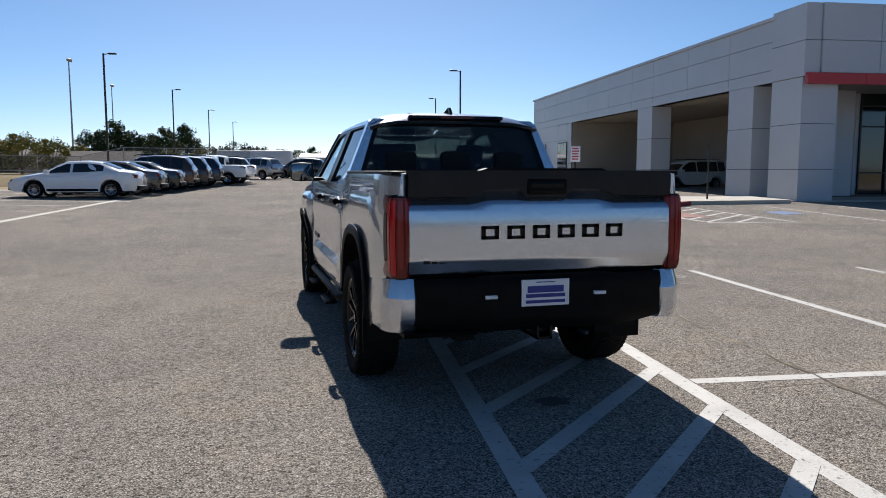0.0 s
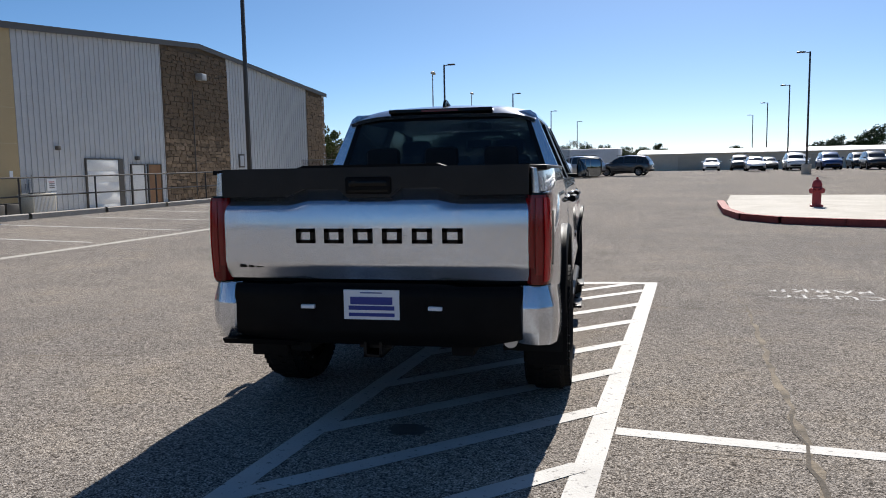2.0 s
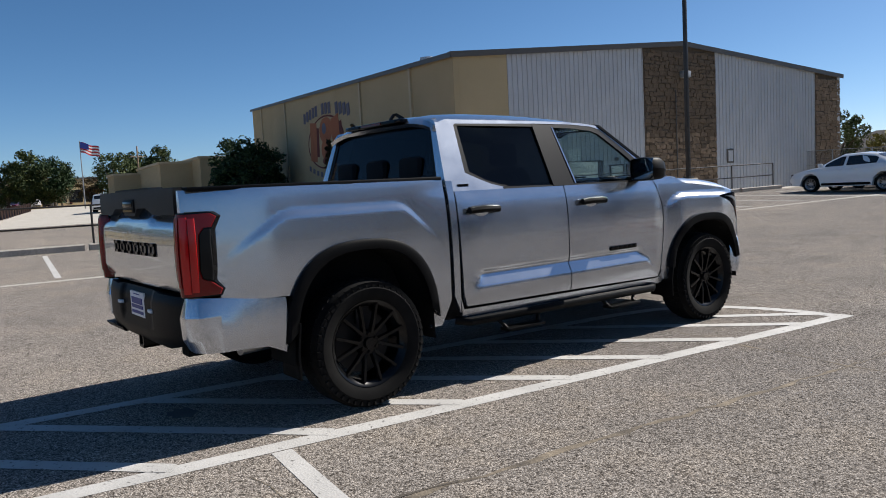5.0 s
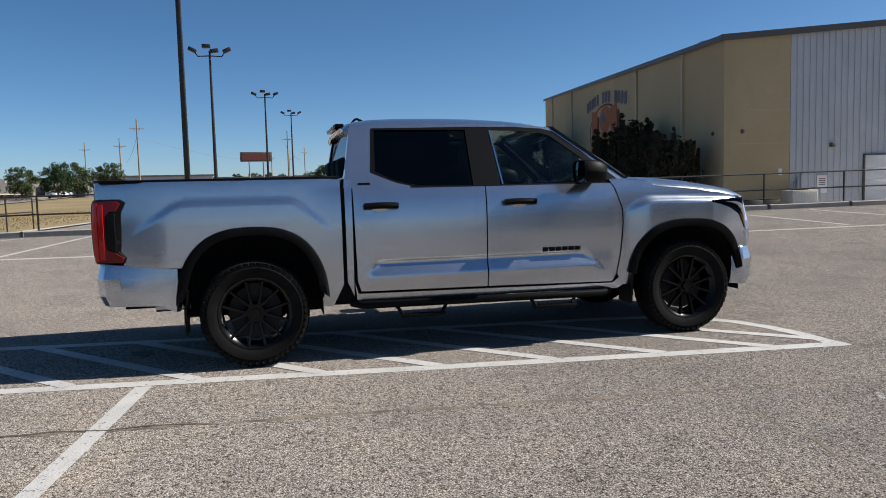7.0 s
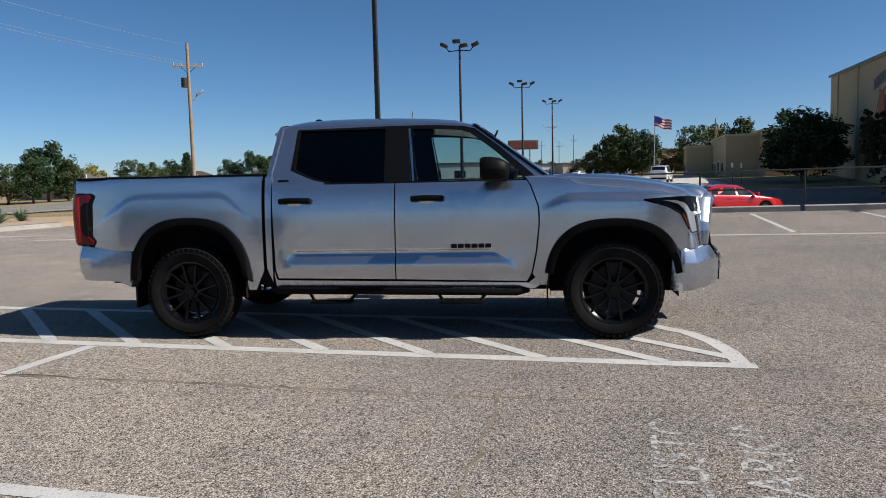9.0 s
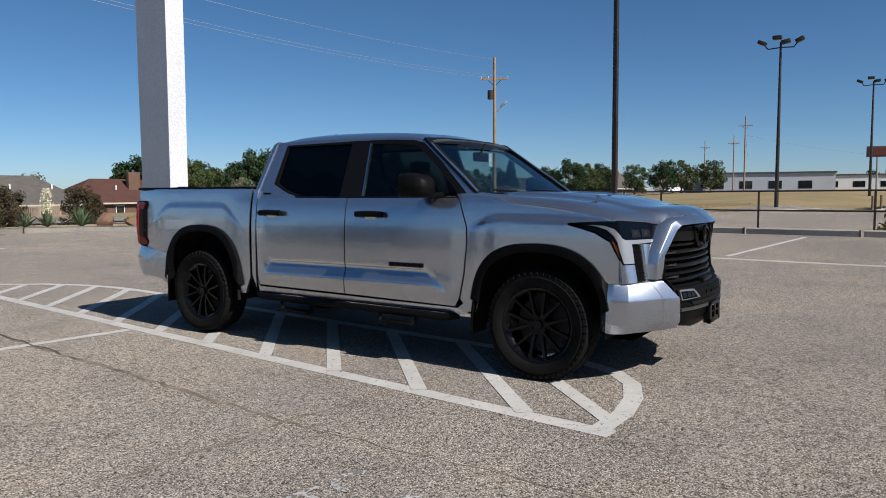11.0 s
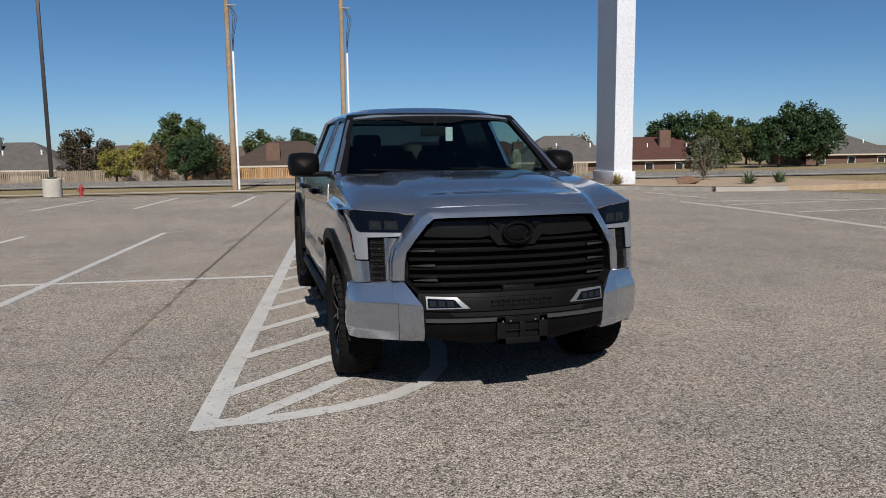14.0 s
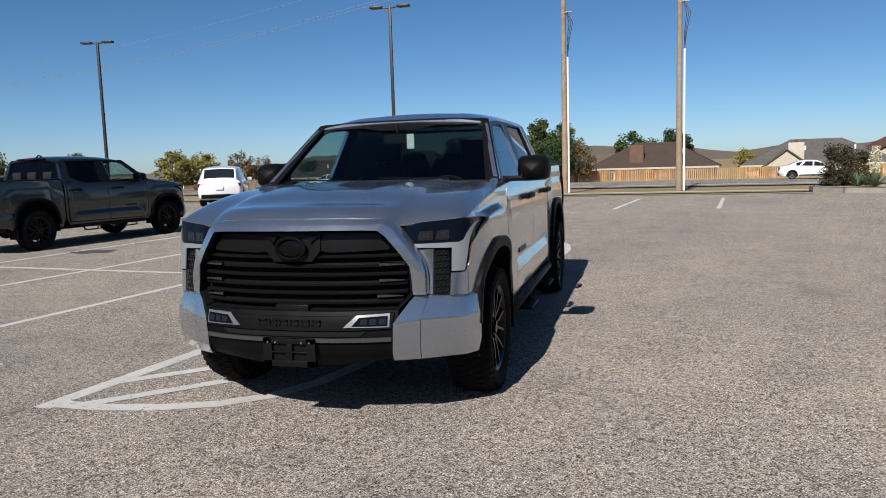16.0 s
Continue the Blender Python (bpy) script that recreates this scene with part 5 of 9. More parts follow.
    box(bm, -0.10, 0.10, front_y(0, 0.72) - 0.05, front_y(0, 0.72) - 0.005, 0.688, 0.735, None, 0.006)
    part("sensor_block", bm, GRILLE, gr)
    bm = bmesh.new()
    n = 32
    ym = front_y(0, 1.05) + 0.016
    tube(bm, [(0.086 * math.cos(2 * math.pi * i / n), ym, 1.048 + 0.060 * math.sin(2 * math.pi * i / n)) for i in range(n + 1)], 0.010, 8)
    for v in ball(bm, (0, 0, 0), 1, 3, (0.080, 0.014, 0.054)):
        v.co += Vector((0, ym - 0.014, 1.048))
    part("emblem", bm, GLOSSBLK, gr, "gloss black oval emblem")
    # lower panel with marks, fog lamps
    fsheet("lower_panel", [(-0.580, 0.690), (-0.572, 0.605), (-0.3, 0.600), (0.3, 0.600), (0.572, 0.605), (0.580, 0.690), (0.3, 0.676), (-0.3, 0.676)], BLACKPL, 0.014, 0.05, 0.05, fb, "", (1,))
    fsheet("air_slot", [(-0.44, 0.592), (-0.40, 0.566), (0.40, 0.566), (0.44, 0.592)], DARK, 0.006, 0.03, 0.06, fb, "", (1,))
    fsheet("lower_lip", [(-0.568, 0.556), (-0.565, 0.534), (0.565, 0.534), (0.568, 0.556)], GREYLIP, 0.016, 0.05, 0.05, fb, "grey bumper strip", (1,))
    for k in range(6):
        bm = bmesh.new()
        xc = 0.162 - k * 0.065
        ring_glyph(bm, Matrix.Translation((xc, front_y(abs(xc), 0.64) + 0.015, 0.640)), 0.050, 0.034, 0.006, 0.004)
        part("badge", bm, GRILLE, fb)
    for s in both:
        f = fsheet("fog_lamp", [(0.315, 0.618), (0.385, 0.682), (0.560, 0.688), (0.560, 0.614)], FOGTRIM, 0.018, 0.03, 0.04, fb, "grey framed fog lamp", (s,))[0]
        fsheet("lens", [(0.362, 0.624), (0.402, 0.670), (0.552, 0.676), (0.552, 0.622)], LENS_SMOKE, 0.021, 0.02, 0.05, f, "", (s,))
        for k in range(3):
            x0 = 0.408 + k * 0.049
            fsheet("lamp_cell", [(x0, 0.632), (x0, 0.662), (x0 + 0.036, 0.663), (x0 + 0.036, 0.632)], LENS_CLEAR, 0.023, 0.012, 0.2, f, "", (s,))
    bm = bmesh.new()
    yp = 2.876
    for x0, x1, z0, z1 in ((-0.158, 0.158, 0.525, 0.556), (-0.158, 0.158, 0.395, 0.432), (-0.158, -0.105, 0.395, 0.556), (0.105, 0.158, 0.395, 0.556), (-0.018, 0.018, 0.43, 0.53), (-0.11, 0.11, 0.474, 0.482)):
        box(bm, x0, x1, yp - 0.022, yp, z0, z1, None, 0.003)
    box(bm, -0.15, 0.15, yp - 0.05, yp - 0.02, 0.40, 0.55)
    br = part("plate_bracket", bm, GRILLE, fb, "empty black number plate bracket")
    for x in (-0.125, -0.078, 0.078, 0.125):
        bm = bmesh.new()
        cyl(bm, (x, yp, 0.535), (x, yp + 0.006, 0.535), 0.008, 0.006, 8)
        part("bolt", bm, CHROME, br)
    # head lamps, vents and cheeks on the corner
    for s in both:
        nsheet("lamp_bay", [(0.0, 0.765), (0.0, 1.16), (0.45, 1.18), (0.53, 1.17), (0.43, 0.765)], DARK, s, -0.035, 0.02, 0.06)
        h = nsheet("headlamp", [(0.012, 1.140), (0.10, 1.166), (0.25, 1.176), (0.40, 1.184), (0.50, 1.179), (0.742, 1.162), (0.66, 1.130), (0.563, 1.102), (0.462, 1.040), (0.402, 0.921), (0.386, 0.884), (0.296, 0.886), (0.296, 1.017), (0.19, 1.020), (0.090, 1.028)], LENS_SMOKE, s, 0.0, 0.03, 0.035, None, "smoked headlamp with silver light guide")
        nsheet("light_guide", [(0.086, 1.052), (0.096, 1.030), (0.19, 1.024), (0.300, 1.021), (0.300, 0.890), (0.378, 0.888), (0.390, 0.925), (0.405, 0.985), (0.415, 1.035), (0.44, 1.080), (0.49, 1.120), (0.56, 1.143), (0.62, 1.152), (0.52, 1.150), (0.44, 1.128), (0.40, 1.095), (0.375, 1.062), (0.345, 1.050)], LENS_WHITE, s, 0.006, 0.02, 0.03, h, "silver light guide")
        nsheet("marker_lamp", [(0.412, 0.935), (0.420, 1.000), (0.448, 1.046), (0.456, 1.040), (0.405, 0.930)], LENS_AMBER, s, 0.004, 0.01, 0.05, h)
        for k0, k1 in ((0.115, 0.19), (0.215, 0.285)):
            nsheet("projector", [(k0 - 0.01, 1.068), (k0, 1.118), (k1, 1.122), (k1, 1.066)], LENS_CLEAR, s, 0.003, 0.02, 0.04, h)
            nsheet("reflector", [(k0 + 0.02, 1.082), (k0 + 0.024, 1.108), (k1 - 0.02, 1.110), (k1 - 0.018, 1.080)], LAMPREF, s, 0.005, 0.01, 0.04, h)
        v = nsheet("air_curtain", [(0.200, 0.758), (0.196, 1.012), (0.288, 1.010), (0.290, 0.756)], DARK, s, -0.016, 0.02, 0.05, None, "black honeycomb air vent")
        bm = bmesh.new()
        for j in range(7):
            z = 0.782 + j * 0.035
            for k in (0.218, 0.244, 0.270):
                kk = k + (0.006 if j % 2 else -0.006)
                ring = []
                for i in range(7):
                    q = nose(kk + 0.016 * math.cos(i * math.pi / 3), z + 0.014 * math.sin(i * math.pi / 3), -0.010)
                    ring.append((s * q[0], q[1], q[2]))
                tube(bm, ring, 0.0035, 4)
        part("mesh_insert", bm, GRILLE, v)
        rows = []
        for z in (1.018, 0.96, 0.88, 0.766):
            q = nose(0.194, z, 0.003)
            i0 = (0.744 if z < 0.95 else (0.724 if z < 0.99 else 0.690), 2.586 if z < 0.99 else 2.596, z)
            rows.append([(s * i0[0], i0[1], z), (s * (i0[0] + 0.3 * (q[0] - i0[0])), i0[1] - 0.004, z), (s * q[0], q[1], z), (s * (q[0] + 0.003), q[1] - 0.03, z)])
        part("vent_cheek", facets(rows, (0, -0.02, 0), 0.004), coat, root)
        nsheet("lamp_cheek", [(0.294, 0.758), (0.298, 0.880), (0.388, 0.879), (0.402, 0.910), (0.402, 0.750)], coat, s, 0.003, 0.03, 0.04)
    return root


GREYLIP = mat("dark grey lip", (0.06, 0.062, 0.065), 0.3, 0.3)

pickup("silver crew-cab pickup with black trim on the lot", SILVER, pose(0, 0, 0))

# ---- ground, lot, road ----
def spaced(near, step, far, grow=1.25):
    out, v, s = [0.0], 0.0, step
    while v < far:
        s = step if v < near else s * grow
        v += s
        out.append(v)
    return [-k for k in out[:0:-1]] + out


def sheet_uv(us, vs, fn, dz):
    bm = bmesh.new()
    rows = []
    for v in vs:
        row = []
        for u in us:
            p = P(u, v)
            row.append((p.x, p.y, fn(p.x, p.y) + dz))
        rows.append(row)
    grid_faces(bm, rows)
    return bm


def steps(a, b, s):
    n = max(1, round((b - a) / s))
    return [a + (b - a) * i / n for i in range(n + 1)]


GROUND_DROP = -0.06
solid("ground", sheet_uv(spaced(90, 2.0, 3500), spaced(120, 2.0, 3500), ground, GROUND_DROP), GRASS, "dry grassland around the car park", "ground", "", "structure")
solid("pavement", sheet_uv(steps(-15.9, 80, 1.5), steps(-25, 170, 1.5), lot, 0.0), ASPHALT, "aged chip-seal asphalt car park", "car park", "", "structure")
solid("pavement", sheet_uv(steps(-58, -18.4, 1.5), steps(-13, 19.0, 1.5), ground, -0.01), ASPHALT, "lower asphalt car park behind the railing", "car park", "", "structure")
solid("pavement", sheet_uv(steps(-110, -58.2, 3), steps(-6, 11, 3), ground, -0.01), CONCRETE, "pale concrete drive beside the annex", "drive", "", "structure")
solid("road", sheet_uv(steps(-160, 160, 4), steps(-51.5, -35.5, 2), ground, 0.0), ROAD, "worn grey street", "road", "", "structure")
solid("road", sheet_uv(steps(-160, 160, 4), steps(-35.4, -34.9, 0.5), ground, 0.10), CONCRETE, "pale concrete street kerb", "kerb", "", "structure")
solid("pavement", sheet_uv(steps(-13.5, 50, 3), steps(-30.5, -28.9, 0.8), ground, 0.03), CONCRETE, "pale concrete footpath", "footpath", "", "structure")


def strip(pts, w, material, name="road_marking", label="worn white painted line", z=0.0025, parent=None, fn=lot, closed=False):
    """A flat painted band along points (u, v)."""
    fine = []
    for a, b in zip(pts, pts[1:]):
        n = max(1, int(math.dist(a, b) / 0.7))
        fine += [(a[0] + (b[0] - a[0]) * i / n, a[1] + (b[1] - a[1]) * i / n) for i in range(n)]
    fine.append(pts[-1])
    rows = []
    for i, p in enumerate(fine):
        q0, q1 = fine[max(0, i - 1)], fine[min(len(fine) - 1, i + 1)]
        d = Vector((q1[0] - q0[0], q1[1] - q0[1])).normalized()
        nrm = Vector((-d.y, d.x)) * w / 2
        row = []
        for s in (-1, 1):
            k = P(p[0] + s * nrm.x, p[1] + s * nrm.y)
            row.append((k.x, k.y, fn(k.x, k.y) + z))
        rows.append(row)
    bm = bmesh.new()
    grid_faces(bm, rows)
    if parent is not None:
        return part(name, bm, material, parent)
    return solid(name, bm, material, label, "road marking", "", "structure")


# hatched island under the pickup
isl = thing("road_marking", "white hatched no-parking island", "road marking", "", None, "structure")
front_end = [(1.52, 2.86), (1.1, 2.82), (0.75, 2.72), (0.42, 2.55), (0.18, 2.30), (0.04, 1.95), (-0.02, 1.5)]
back_end = [(-0.02, -5.2), (0.03, -5.9), (0.2, -6.6), (0.5, -7.25), (0.95, -7.8), (1.45, -8.2)]
strip([(1.50, 2.95), (1.50, -8.25)], 0.14, LINE, parent=isl, name="edge_line")
strip(front_end + back_end, 0.13, LINE, parent=isl, name="edge_line", z=0.0035)


def left_of(v):
    pts = front_end + back_end
    for (u0, v0), (u1, v1) in zip(pts, pts[1:]):
        if v0 >= v >= v1:
            return u0 + (u1 - u0) * (v - v0) / (v1 - v0 - 1e-9)
    return 1.5


for k in range(-1, 12):
    vr = 2.33 - 0.89 * k
    best, start = None, None
    for i in range(91):
        u = 1.46 - 1.5 * i / 90
        v = vr - (1.46 - u) * 1.15
        if v > 2.84:
            continue
        start = start or (u, v)
        if v < -8.1 or u < left_of(v) + 0.03:
            break
        best = (u, v)
    if best and start[0] - best[0] > 0.1:
        strip([start, best], 0.115, LINE, parent=isl, name="stripe", z=0.0045)
strip([(1.30, 2.84), (0.62, 2.0)], 0.115, LINE, parent=isl, name="stripe", z=0.0045)
# bay lines
strip([(1.58, -2.46), (12.6, -2.46)], 0.115, LINE)
for u in (4.28, 6.95, 9.62, 12.3, 15.0):
    strip([(u, 2.85), (u, -8.5)], 0.11, LINE, z=0.0035)
for u in (12.7, 9.8, 6.9, 4.0, 0.9, -2.05):
    strip([(u, -16.2), (u, -22.4)], 0.12, LINE)
strip([(-9.0, -13), (-9.0, 40)], 0.22, LINE_PALE, label="pale concrete joint along the bays")
strip([(-8.2, 40), (-6.5, 62)], 0.22, LINE_PALE, label="pale concrete joint along the bays")
for k in range(20):
    v = -11.2 + 2.75 * k
    if v < 21:
        strip([(-9.5, v), (-15.2, v)], 0.11, LINE)
    else:
        strip([(-8.3, v), (-14.5, v)], 0.11, LINE)
strip([(-10.6, -14.6), (-10.6, -19.5)], 0.11, LINE)
strip([(-10.2, -13.0), (-15.4, -10.4)], 0.11, LINE)
for k in range(9):
    v = -10 + 2.75 * k
    strip([(-24, v), (-29, v)], 0.11, LINE_OLD, fn=ground, z=0.0, label="faded white bay line on the lower lot")
strip([(-19.0, -12.9), (-40, -12.6), (-57, -9)], 0.3, CONCRETE, "kerb", "pale concrete kerb edge", z=0.05, fn=ground)
# letters on the asphalt, read from the street's far side
for text, v, u0 in (("CUSTOMER", 2.31, 3.93), ("PARKING", 2.71, 3.90)):
    cu = bpy.data.curves.new("writing", "FONT")
    cu.body, cu.size = text, 0.36
    cu.space_character = 1.02
    tmp = new("writing", cu)
    bpy.context.view_layer.update()
    me = bpy.data.meshes.new_from_object(tmp.evaluated_get(bpy.context.evaluated_depsgraph_get()))
    bpy.data.objects.remove(tmp)
    me.materials.clear()
    me.materials.append(LINE_OLD)
    p = P(u0, v + 0.13)
    ob = new("road_writing", me)
    ob.matrix_basis = pose(p.x, p.y, lot(p.x, p.y) + 0.002, 0, 0, 180 - 7)
    tagged(ob, "faded white stencilled words on the asphalt", "road marking", "", "structure")
# cracks and patches
def crack(pts, w, seed, label="dark sealed crack in the asphalt", m=CRACK):
    rnd = random.Random(seed)
    fine = []
    for a, b in zip(pts, pts[1:]):
        n = max(2, int(math.dist(a, b) / 0.16))
        fine += [(a[0] + (b[0] - a[0]) * i / n + rnd.uniform(-0.022, 0.022), a[1] + (b[1] - a[1]) * i / n + rnd.uniform(-0.022, 0.022)) for i in range(n)]
    rows = []
    for i, (u, v) in enumerate(fine):
        q0, q1 = fine[max(0, i - 1)], fine[min(len(fine) - 1, i + 1)]
        d = Vector((q1[0] - q0[0], q1[1] - q0[1])).normalized()
        hw = w * rnd.uniform(0.14, 0.5)
        row = []
        for s in (-1, 1):
            k = P(u - s * d.y * hw, v + s * d.x * hw)
            row.append((k.x, k.y, lot(k.x, k.y) + 0.0012 + seed * 0.0002))
        rows.append(row)
    bm = bmesh.new()
    grid_faces(bm, rows)
    solid("crack", bm, m, label, "crack", "", "structure")


crack([(2.5, 1.40), (2.53, -2.6), (2.5, -24.5)], 0.060, 1)
# flat strip along the crack, its inner shadow put in as dark colour
crack([(2.52, -1.9), (2.55, -8), (2.48, -24.3)], 0.032, 9, "dark strip painting the shade within a cracked paving joint", CRACK_SHADE)
crack([(0.9, 1.33), (1.7, 1.31), (2.5, 1.30), (3.3, 1.36), (9.0, 1.36)], 0.032, 2)
crack([(-0.8, 1.55), (-3.4, 1.68), (-8.5, 1.6)], 0.014, 3)
crack([(2.5, -2.6), (1.65, -2.72)], 0.02, 4)
crack([(2.5, 1.4), (2.2, 5.0), (2.0, 10.5)], 0.014, 5)
crack([(-2.2, -1.8), (-4.0, -2.4), (-6.0, -2.1)], 0.018, 6)
crack([(-3.4, 5.3), (-4.0, 14.0)], 0.016, 7)
crack([(-0.5, 20), (1.0, 45)], 0.05, 8)
for k, (u, v, r) in enumerate(((0.48, -2.76, 0.085), (9.2, -4.6, 0.32))):
    rnd = random.Random(k)
    bm = bmesh.new()
    c = P(u, v)
    ring = []
    for i in range(26):
        a = 2 * math.pi * i / 26
        rr = r * rnd.uniform(0.75, 1.2)
        ring.append(bm.verts.new((c.x + 1.4 * rr * math.cos(a), c.y + rr * math.sin(a), lot(c.x, c.y) + 0.005)))
    bm.faces.new(ring)
    solid("oil_stain", bm, STAIN, "dark oil stain on the asphalt", "stain", "", "structure")


# ---- kerbs, walls, railing ----
def kerb_run(pts, w, h, material, label, fn=lot, piece=3.0, name="kerb"):
    root = thing(name, label, "kerb", "", None, "structure")
    for a, b in zip(pts, pts[1:]):
        L = math.dist(a, b)
        n = max(1, round(L / piece))
        ang = math.atan2(b[1] - a[1], b[0] - a[0])
        for i in range(n):
            t0, t1 = i / n, (i + 1) / n
            rows = []
            for t in (t0 + 0.004 / (L / n), (t0 + t1) / 2, t1 - 0.004 / (L / n)):
                u, v = a[0] + (b[0] - a[0]) * t, a[1] + (b[1] - a[1]) * t
                nx, ny = -math.sin(ang), math.cos(ang)
                row = []
                for off, dz in ((0, -0.1), (0, h - 0.025), (0.03, h), (w - 0.02, h), (w, h - 0.02), (w, -0.5)):
                    p = P(u + nx * off, v + ny * off)
                    c = P(u, v)
                    row.append((p.x, p.y, fn(c.x, c.y) + dz))
                rows.append(row)
            bm = bmesh.new()
            grid_faces(bm, rows)
            part("kerb_piece", bm, material, root)
    return root


kerb_run([(-15.85, -13.5), (-15.85, 27.0)], 0.22, 0.17, KERB, "weathered concrete kerb under the railing")
kerb_run([(-5.2, -25.0), (60, -25.0)], -0.2, 0.03, KERB, "low concrete kerb at the street edge", piece=6)
rail = thing("railing", "dark pipe railing along the kerb", "railing")
for u0, v0, u1, v1 in ((-16.35, -13.2, -16.35, 27.0), (-16.35, -13.2, -24.0, -13.6)):
    L = math.hypot(u1 - u0, v1 - v0)
    n = round(L / 2.9)
    tops, mids = [], []
    for i in range(n + 1):
        u, v = u0 + (u1 - u0) * i / n, v0 + (v1 - v0) * i / n
        p = P(u, v)
        c = P(-15.9, v)
        z = lot(c.x, c.y) + 0.12
        bm = bmesh.new()
        cyl(bm, (p.x, p.y, z - 0.3), (p.x, p.y, z + 1.07), 0.028, 0.028, 8)
        part("post", bm, POLE, rail)
        tops.append((p.x, p.y, z + 1.06))
        mids.append((p.x, p.y, z + 0.52))
    for nm, pts in (("top_rail", tops), ("mid_rail", mids)):
        bm = bmesh.new()
        tube(bm, pts, 0.024, 8)
        part(nm, bm, POLE, rail)


# ---- poles ----
def light_pole(u, v, h, arm_turn=0.0, heads=1, base_h=0.78, label="dark steel car park light on a concrete base"):
    p = P(u, v)
    root = thing("light_pole", label, "light pole", "car park lights", pose(p.x, p.y, lot(p.x, p.y), 0, 0, arm_turn - 7))
    bm = bmesh.new()
    cyl(bm, (0, 0, -0.2), (0, 0, base_h - 0.03), 0.37, 0.37, 28)
    cyl(bm, (0, 0, base_h - 0.03), (0, 0, base_h), 0.37, 0.34, 28)
    part("concrete_base", bm, CONCRETE, root, "round concrete base")
    bm = bmesh.new()
    box(bm, -0.16, 0.16, -0.16, 0.16, base_h, base_h + 0.07, None, 0.01)
    part("base_cover", bm, POLE, root)
    bm = bmesh.new()
    vs = box(bm, -0.075, 0.075, -0.075, 0.075, base_h, h, None, 0.012)
    for vv in vs:
        if vv.co.z > h - 0.1:
            vv.co.x *= 0.8
            vv.co.y *= 0.8
    part("shaft", bm, POLE, root)
    for s in ((1,) if heads == 1 else (1, -1)):
        bm = bmesh.new()
        cyl(bm, (0, 0, h - 0.08), (s * 0.42, 0, h - 0.02), 0.035, 0.035, 8)
        part("arm", bm, POLE, root)
        bm = bmesh.new()
        box(bm, min(s * 0.35, s * 0.95), max(s * 0.35, s * 0.95), -0.17, 0.17, h - 0.07, h + 0.04, None, 0.03)
        part("lamp_head", bm, POLE, root)
    return root


for u, v, h, turn, heads in ((-15.93, 20.87, 10.8, 0, 1), (-15.66, -5.8, 9.8, 180, 1), (12.55, -25.5, 8.9, 10, 2)):
    light_pole(u, v, h, turn, heads)


def light_pole_xy(x, y, h, turn, heads=1):
    u, v = uv_of(x, y)
    return light_pole(u, v, h, turn, heads)


for x, y, h in ((-11.3, 55.3, 9.5), (-8.5, 82.8, 9.5), (-5.6, 111, 9.5), (-2.2, 138, 9.5)):
    light_pole_xy(x, y, h, 0)
for x, y, h in ((17.5, 56.5, 9.5), (22.6, 84, 9.5), (25.4, 108, 9.5), (28.5, 134, 9.5)):
    light_pole_xy(x, y, h, 180)
light_pole_xy(27.5, -29.4, 9.0, 12, 2)


def flood_mast(x, y, h, arms):
    """A tall galvanised mast with a cluster of flood lights."""
    z = ground(x, y)
    root = thing("flood_mast", "tall steel mast with flood lights", "flood light", "flood masts", pose(x, y, z, 0, 0, 0))
    bm = bmesh.new()
    cyl(bm, (0, 0, -0.2), (0, 0, h), 0.16, 0.08, 12)
    part("mast", bm, POLE if arms == 4 else POLEGREY, root)
    if arms == 4:
        for s in (-1, 1):
            bm = bmesh.new()
            tube(bm, [(0, 0, h - 0.4), (0, s * 0.9, h - 0.45), (0, s * 1.15, h - 0.1)], 0.05, 6)
            part("arm", bm, POLE, root)
        heads = [((0, -1.3, h + 0.05), -25), ((0, 1.3, h + 0.05), 25), ((0, -0.25, h + 0.35), 0), ((0, 0.35, h), 10)]
    else:
        bm = bmesh.new()
        box(bm, -0.06, 0.06, -0.6, 0.6, h - 0.1, h)
        part("arm", bm, POLEGREY, root)
        heads = [((0.1, -0.5, h + 0.15), 20), ((0.1, 0.0, h + 0.25), 0), ((0.1, 0.5, h + 0.15), -20)]
    for (a, b, c), tilt in heads:
        bm = bmesh.new()
        box(bm, -0.25, 0.25, -0.32, 0.32, -0.14, 0.14, Matrix.Translation((a, b, c)) @ Matrix.Rotation(radians(tilt), 4, "X"), 0.05)
        part("flood_light", bm, POLEGREY if arms != 4 else POLE, root)
    return root


flood_mast(-55, -5.2, 12.3, 4)
flood_mast(-87, -0.8, 12.3, 4)
flood_mast(-114, 3.4, 12.3, 4)
flood_mast(-24.8, 112.8, 16, 3)
flood_mast(-25.5, 156, 17, 3)


